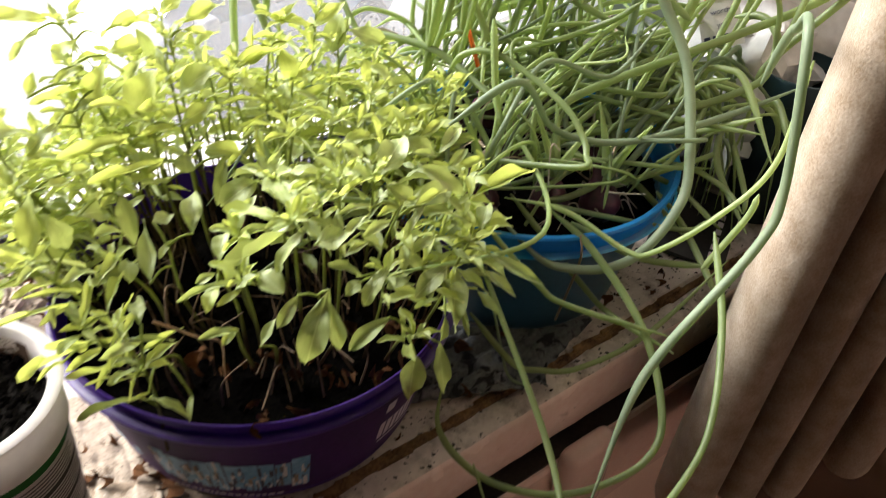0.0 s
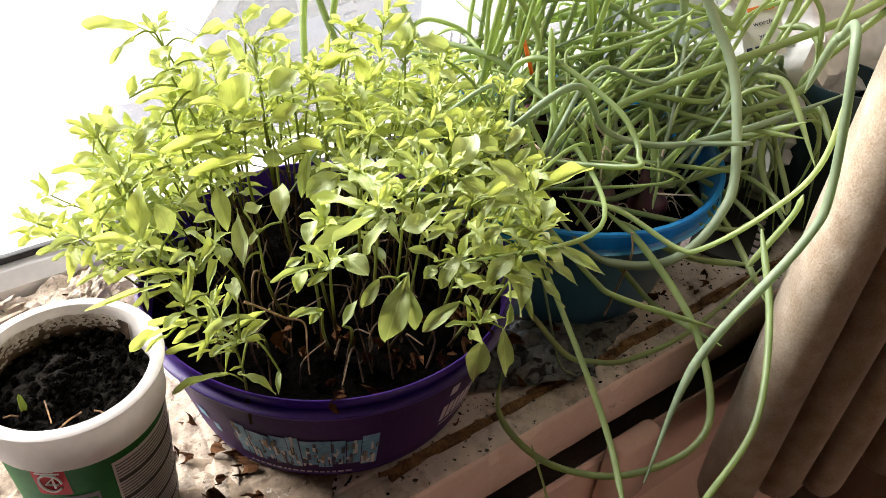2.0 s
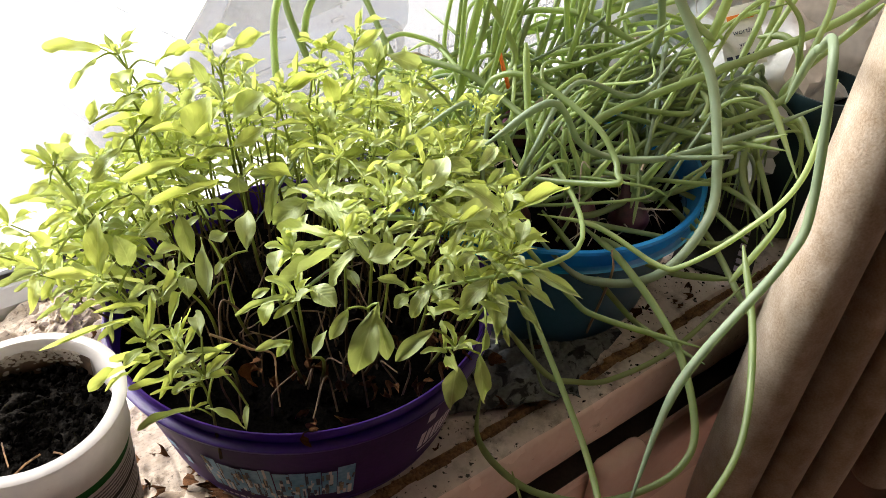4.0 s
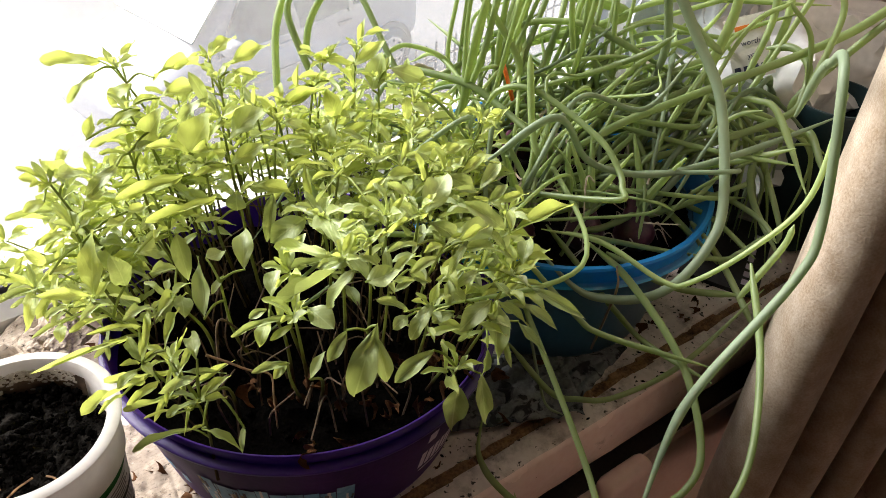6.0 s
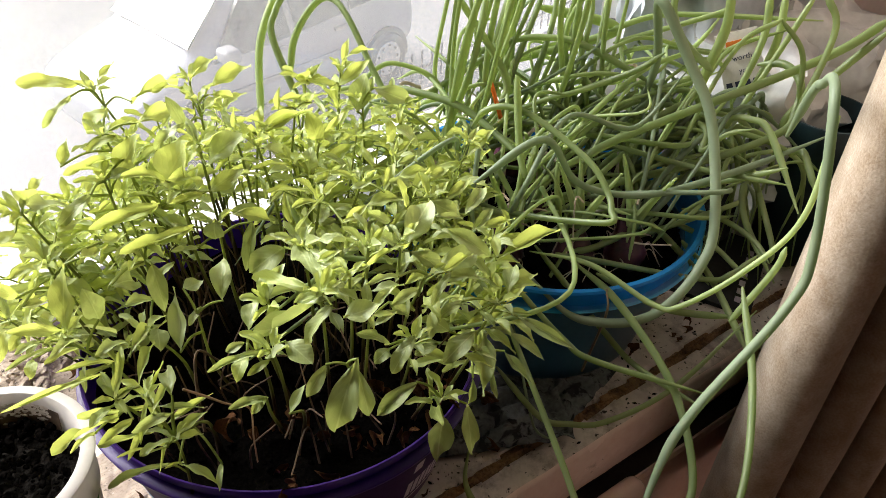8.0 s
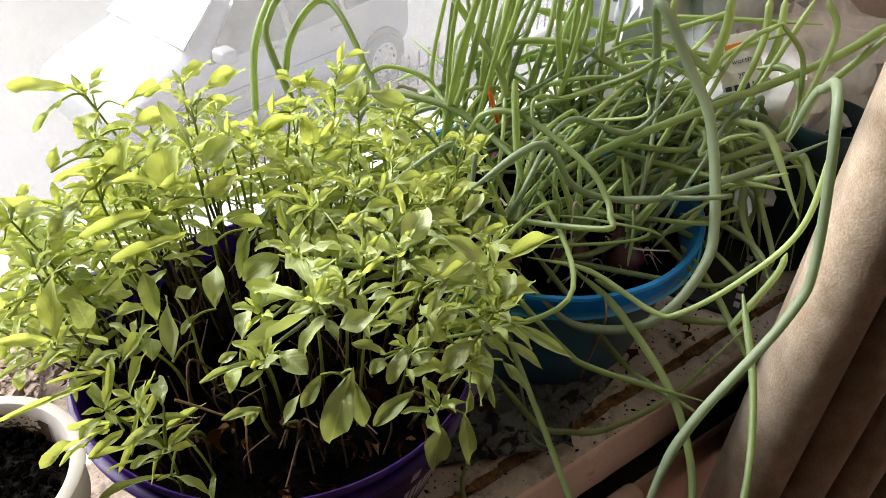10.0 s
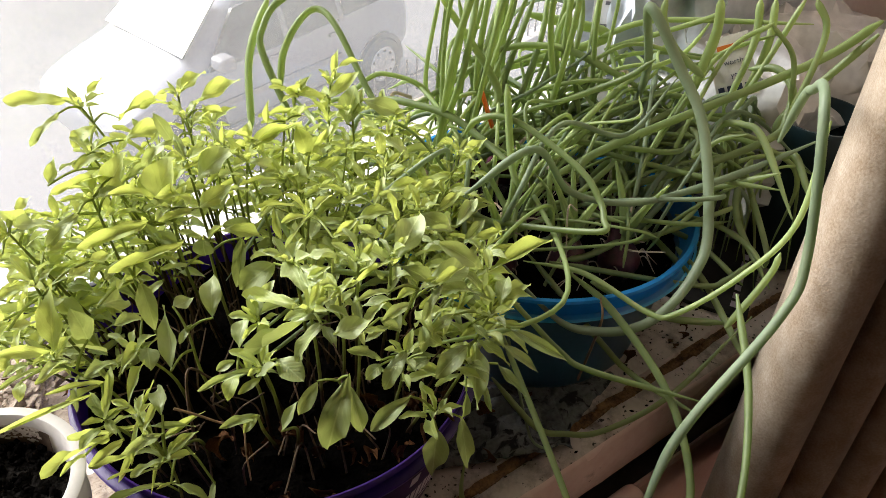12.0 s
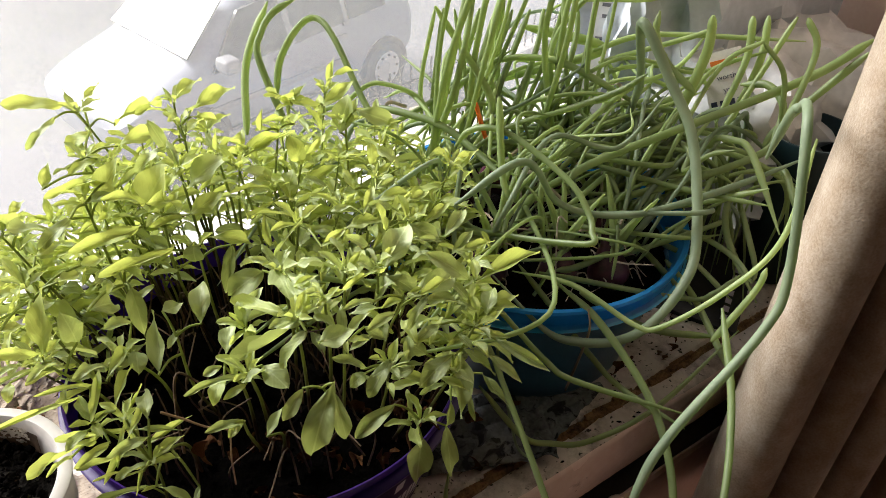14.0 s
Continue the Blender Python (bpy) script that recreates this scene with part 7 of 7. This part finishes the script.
sheet = thing("printed_leaflet", (0.331, 0.193, 0.02), "white printed leaflet standing against the sack, upside down", "leaflet")
m, out = on_plane((0.326, 0.192, 0.172), (0.68, -0.70, 0.0), (0.22, 0.2, 0.95), 0.06, 0.12)
part("paper", card(bmesh.new(), m, -0.028, 0.030, -0.17, 0.085, -0.0008, 0), PRINT_WHITE, sheet, smooth=False)
turned = m @ Matrix.Rotation(math.pi, 4, "Z")
words("CUSTOMER", turned @ Matrix.Translation((0.002, 0.011, 0.0006)), 0.0085, PRINT_NAVY, sheet, "dark printed capitals")
LINES = random.Random(8)
for i in range(9):
    y = -0.01 + 0.0095 * i
    a = LINES.uniform(-0.024, -0.012)
    while a < 0.022:
        w = LINES.uniform(0.004, 0.011)
        part("print_bar", card(bmesh.new(), m, a, min(0.026, a + w), y, y + 0.003, 0.0002, 0.0006), PRINT_GREY, sheet, smooth=False)
        a += w + 0.002

sticker = thing("bag_sticker", (0.312, 0.088, 0.17), "white rounded sticker with small navy lettering on the bag", "sticker")
m, out = on_plane((0.320, 0.076, 0.173), (0.62, -0.70, 0.42), (0.10, 0.34, 0.92), 0.04, 0.05)
part("paper", card(bmesh.new(), m, -0.015, 0.016, -0.024, 0.024, -0.0010, 0), PRINT_WHITE, sticker, smooth=False)
words("worth", m @ Matrix.Translation((0.002, 0.004, 0.0004)), 0.0058, PRINT_NAVY, sticker)
words("you!", m @ Matrix.Translation((0.003, -0.006, 0.0004)), 0.0058, PRINT_NAVY, sticker)
for i in range(4):
    part("print_bar", card(bmesh.new(), m, -0.013 + 0.0066 * i, -0.0085 + 0.0066 * i, -0.02, -0.0135, 0.0002, 0.0006), PRINT_NAVY, sticker, smooth=False)
part("print_bar", card(bmesh.new(), m, -0.008, 0.012, 0.013, 0.0175, 0.0002, 0.0006), PRINT_ORANGE, sticker, smooth=False)



def wrapped(tree, m, x0, x1, y0, y1, lift, nx=1, ny=1):
    """A thin print that follows a crumpled sheet, cast on it along the print's own normal."""
    bm = bmesh.new()
    out = (m.to_3x3() @ Vector((0, 0, 1))).normalized()
    grid = []
    for i in range(nx + 1):
        row = []
        for j in range(ny + 1):
            p = m @ Vector((x0 + (x1 - x0) * i / nx, y0 + (y1 - y0) * j / ny, 0.1))
            hit = tree.ray_cast(p, -out)[0]
            row.append(bm.verts.new(hit + out * lift) if hit else None)
        grid.append(row)
    for i in range(nx):
        for j in range(ny):
            q = (grid[i][j], grid[i + 1][j], grid[i + 1][j + 1], grid[i][j + 1])
            if all(q):
                bm.faces.new(q)
    bmesh.ops.delete(bm, geom=[v for v in bm.verts if not v.link_faces], context="VERTS")
    return bm


# dark printing on the crumpled sacks
SCRAP = random.Random(12)
for host, c, right, up, n in ((bag, (0.335, 0.120, 0.145), (0.66, -0.72, 0.1), (0.3, 0.28, 0.9), 26), (grey, (0.370, 0.106, 0.205), (0.66, -0.72, 0.1), (0.3, 0.28, 0.9), 34)):
    m, out = on_plane(c, right, up, 1, 1)
    cloth_ = host.children[0].data
    tree = BVHTree.FromPolygons([v.co + host.location for v in cloth_.vertices], [tuple(f.vertices) for f in cloth_.polygons])
    part("print_panel", wrapped(tree, m, -0.045, 0.045, -0.035, 0.045, 0.0006, 22, 20), BAG_GREY, host, "grey printed panel")
    for i in range(n):
        x, y = SCRAP.uniform(-0.042, 0.036), SCRAP.uniform(-0.032, 0.042)
        w, h = SCRAP.uniform(0.003, 0.011), SCRAP.uniform(0.0012, 0.0035)
        turned = m @ Matrix.Translation((x, y, 0)) @ Matrix.Rotation(SCRAP.choice((0.0, 0.2, -0.5, 0.9)), 4, "Z")
        bm = wrapped(tree, turned, -w / 2, w / 2, -h / 2, h / 2, 0.0012, 3, 1)
        if bm.faces:
            part("print_bar", bm, SCRAP.choice((PRINT_NAVY, PRINT_GREY, PRINT_GREY, PRINT_BLUE)), host, smooth=False)

pot = thing("teal_pot", (0.375, 0.022, 0), "dark teal plastic plant pot partly hidden by onion leaves", "pot")
part("wall", lathe([(0.024, 0.002), (0.033, 0.1195), (0.0318, 0.1195), (0.03, 0.11), (0, 0.11)], 48, (0.375, 0.022, 0), closed=False), TEAL, pot)
part("rim", lathe([(0.0331, 0.1196), (0.036, 0.121), (0.037, 0.139), (0.0362, 0.141), (0.0345, 0.141), (0.032, 0.1198), (0.0331, 0.1196)], 48, (0.375, 0.022, 0), closed=False), TEAL, pot)
crumpled_bag("black_sack", (0.315, 0.100, 0.03), (0.06, 0.055, 0.05), 15.0, GASKET, "crumpled black plastic sack behind the blue pot")
packet = thing("seed_packet", (0.312, 0.032, 0.0), "flat black plastic packet with pale small print, lying on the sill", "packet")
m = pose(0.312, 0.030, 0.0035, 3, -2, 28)
part("sleeve", card(bmesh.new(), m, -0.05, 0.05, -0.03, 0.035, -0.002, 0.002), GASKET, packet, smooth=False)
for i in range(7):
    part("print_bar", card(bmesh.new(), m, -0.04 + 0.011 * i, -0.033 + 0.011 * i, -0.02, -0.015, 0.0022, 0.0026), PRINT_LILAC, packet, smooth=False)


# ---- litter on the sill ----
def crumpled_sheet(name, at, w, d, turn, rise, material, label, category, seed, cuts=26, fine=1.0):
    bm = bmesh.new()
    bmesh.ops.create_grid(bm, x_segments=cuts, y_segments=cuts, size=0.5)
    for v in bm.verts:
        p = Vector((v.co.x * 5 * fine, v.co.y * 5 * fine, seed))
        edge = noise.noise(p * 1.7) * 0.08
        v.co = Vector((v.co.x * w * (1 + edge), v.co.y * d * (1 - edge), rise * (0.2 + abs(noise.noise(p)) * 1.2 + 0.4 * abs(noise.noise(p * 2.6)) + 0.12 * abs(noise.noise(p * 7)))))
    bmesh.ops.transform(bm, matrix=pose(*at, 0, 0, turn), verts=bm.verts)
    ob = tagged(link_mesh(name, bm, material), label, category)
    ob.modifiers.new("thickness", "SOLIDIFY").thickness = 0.0006
    return ob


def printed_paper(name, low, high, dark):
    m = surface(name, low, high, rough=0.9, scale=30, grain=350, bump=0.3)
    n, k = m.node_tree.nodes, m.node_tree.links
    p = n["Principled BSDF"]
    old = p.inputs["Base Color"].links[0].from_socket
    where, curl, cut, mix = n.new("ShaderNodeTexCoord"), n.new("ShaderNodeTexNoise"), n.new("ShaderNodeMapRange"), n.new("ShaderNodeMix")
    curl.inputs["Scale"].default_value, curl.inputs["Detail"].default_value, curl.inputs["Distortion"].default_value = 75, 4, 1.5
    cut.inputs["From Min"].default_value, cut.inputs["From Max"].default_value = 0.5, 0.6
    k.new(where.outputs["Object"], curl.inputs["Vector"])
    k.new(curl.outputs["Fac"], cut.inputs["Value"])
    mix.data_type = "RGBA"
    k.new(cut.outputs[0], mix.inputs["Factor"])
    k.new(old, mix.inputs["A"])
    mix.inputs["B"].default_value = (*dark, 1)
    k.new(mix.outputs["Result"], p.inputs["Base Color"])
    return m


SCROLL = printed_paper("scroll_printed_paper", (0.07, 0.078, 0.085), (0.2, 0.205, 0.21), (0.02, 0.021, 0.025))
crumpled_sheet("printed_paper", (0.045, 0.018, 0.001), 0.10, 0.065, -25, 0.010, SCROLL, "crumpled grey paper with dark scroll printing under the tubs", "paper", 4.0)
crumpled_sheet("printed_paper", (0.110, 0.008, 0.001), 0.07, 0.04, 15, 0.006, SCROLL, "crumpled grey paper with dark scroll printing beside the blue pot", "paper", 7.0)
crumpled_sheet("newspaper", (-0.225, 0.205, 0.001), 0.13, 0.10, 12, 0.014, NEWSPRINT, "torn damp newspaper lying by the window", "newspaper", 2.0)
crumpled_sheet("newspaper", (-0.30, 0.14, 0.001), 0.12, 0.12, -30, 0.012, NEWSPRINT, "torn damp newspaper beside the yoghurt pot", "newspaper", 11.0)
MOTTLED = printed_paper("mottled_printed_paper", (0.45, 0.42, 0.4), (0.66, 0.63, 0.6), (0.03, 0.03, 0.035))
crumpled_sheet("printed_paper", (-0.285, 0.01, 0.001), 0.12, 0.11, 40, 0.004, MOTTLED, "crumpled grey printed paper under the yoghurt pot", "paper", 14.0)



def paper_wad(at, size, turn, seed, label):
    """A crumpled wad of newspaper with sharp creases."""
    bm = bmesh.new()
    bmesh.ops.create_icosphere(bm, subdivisions=5, radius=1)
    for v in bm.verts:
        d = v.co.copy()
        k = 0.75 + 0.55 * abs(noise.noise(d * 1.9 + Vector((seed, 0, 0)))) + 0.35 * abs(noise.noise(Vector((d.x * 2, d.y * 5, d.z * 5)) + Vector((0, seed, 0)))) + 0.1 * abs(noise.noise(d * 13))
        v.co = Vector((d.x * size[0], d.y * size[1], max(-0.4 * size[2], d.z * size[2]))) * k
    low = min(v.co.z for v in bm.verts)
    for v in bm.verts:
        v.co.z -= low
    bmesh.ops.transform(bm, matrix=pose(*at, 0, 0, turn), verts=bm.verts)
    return tagged(link_mesh("newspaper_wad", bm, NEWSPRINT, None, "", False), label, "newspaper", "crumpled newspaper on the sill")


crumpled_sheet("newspaper", (-0.170, 0.008, 0.001), 0.10, 0.066, -34, 0.0022, NEWSPRINT_BROWN, "flat brown water-stained newspaper lying before the tub", "newspaper", 3.3, 70, 1.3)
crumpled_sheet("newspaper", (-0.180, 0.075, 0.001), 0.05, 0.11, -14, 0.0025, NEWSPRINT, "thin damp newspaper stuck to the sill between the pots", "newspaper", 6.1, 44)
paper_wad((-0.285, 0.215, 0.0005), (0.05, 0.03, 0.022), 20, 5.0, "crumpled yellowed newspaper wad by the window")
paper_wad((-0.195, 0.225, 0.0005), (0.03, 0.02, 0.014), 60, 8.0, "crumpled yellowed newspaper wad by the window")

CHIPS = random.Random(66)
for i in range(70):
    if i < 30:
        x, y = CHIPS.uniform(-0.31, -0.17), CHIPS.uniform(0.14, 0.255)
    elif i < 52:
        x, y = CHIPS.uniform(-0.205, -0.16), CHIPS.uniform(0.0, 0.09)
    else:
        x, y = CHIPS.uniform(-0.1, 0.25), CHIPS.uniform(-0.01, 0.03)
    withered_leaf((x, y, 0.004 + (0.008 if i < 30 else 0)), CHIPS.uniform(0.007, 0.018), CHIPS.uniform(0, 6), "dry scraps on the sill")

# spilt crumbs of soil
bm = bmesh.new()
CRUMB = random.Random(5)
for i in range(900):
    if i % 3 == 0:
        x, y = CRUMB.gauss(-0.14, 0.05), CRUMB.gauss(-0.012, 0.012)
    else:
        x, y = CRUMB.uniform(-0.3, 0.3), CRUMB.gauss(0.015, 0.022)
    if -0.028 < y < -0.009 or y < -0.038 or (x - TUB[0]) ** 2 + (y - TUB[1]) ** 2 < TUB_BASE ** 2 or (x - POT[0]) ** 2 + (y - POT[1]) ** 2 < POT_BASE ** 2 or (x - CUP[0]) ** 2 + (y - CUP[1]) ** 2 < CUP_BASE ** 2:
        continue
    bmesh.ops.create_icosphere(bm, subdivisions=1, radius=CRUMB.choice((0.0003, 0.0004, 0.0006, 0.0009)), matrix=Matrix.Translation((x, y, 0.0004)) @ Matrix.Rotation(CRUMB.uniform(0, 3), 4, "Z") @ Matrix.Diagonal((1, CRUMB.uniform(1, 2.6), 0.6, 1)))
tagged(link_mesh("soil_crumbs", bm, SOIL, None, "", False), "dark crumbs of spilt soil on the sill", "soil", "", "stuff")
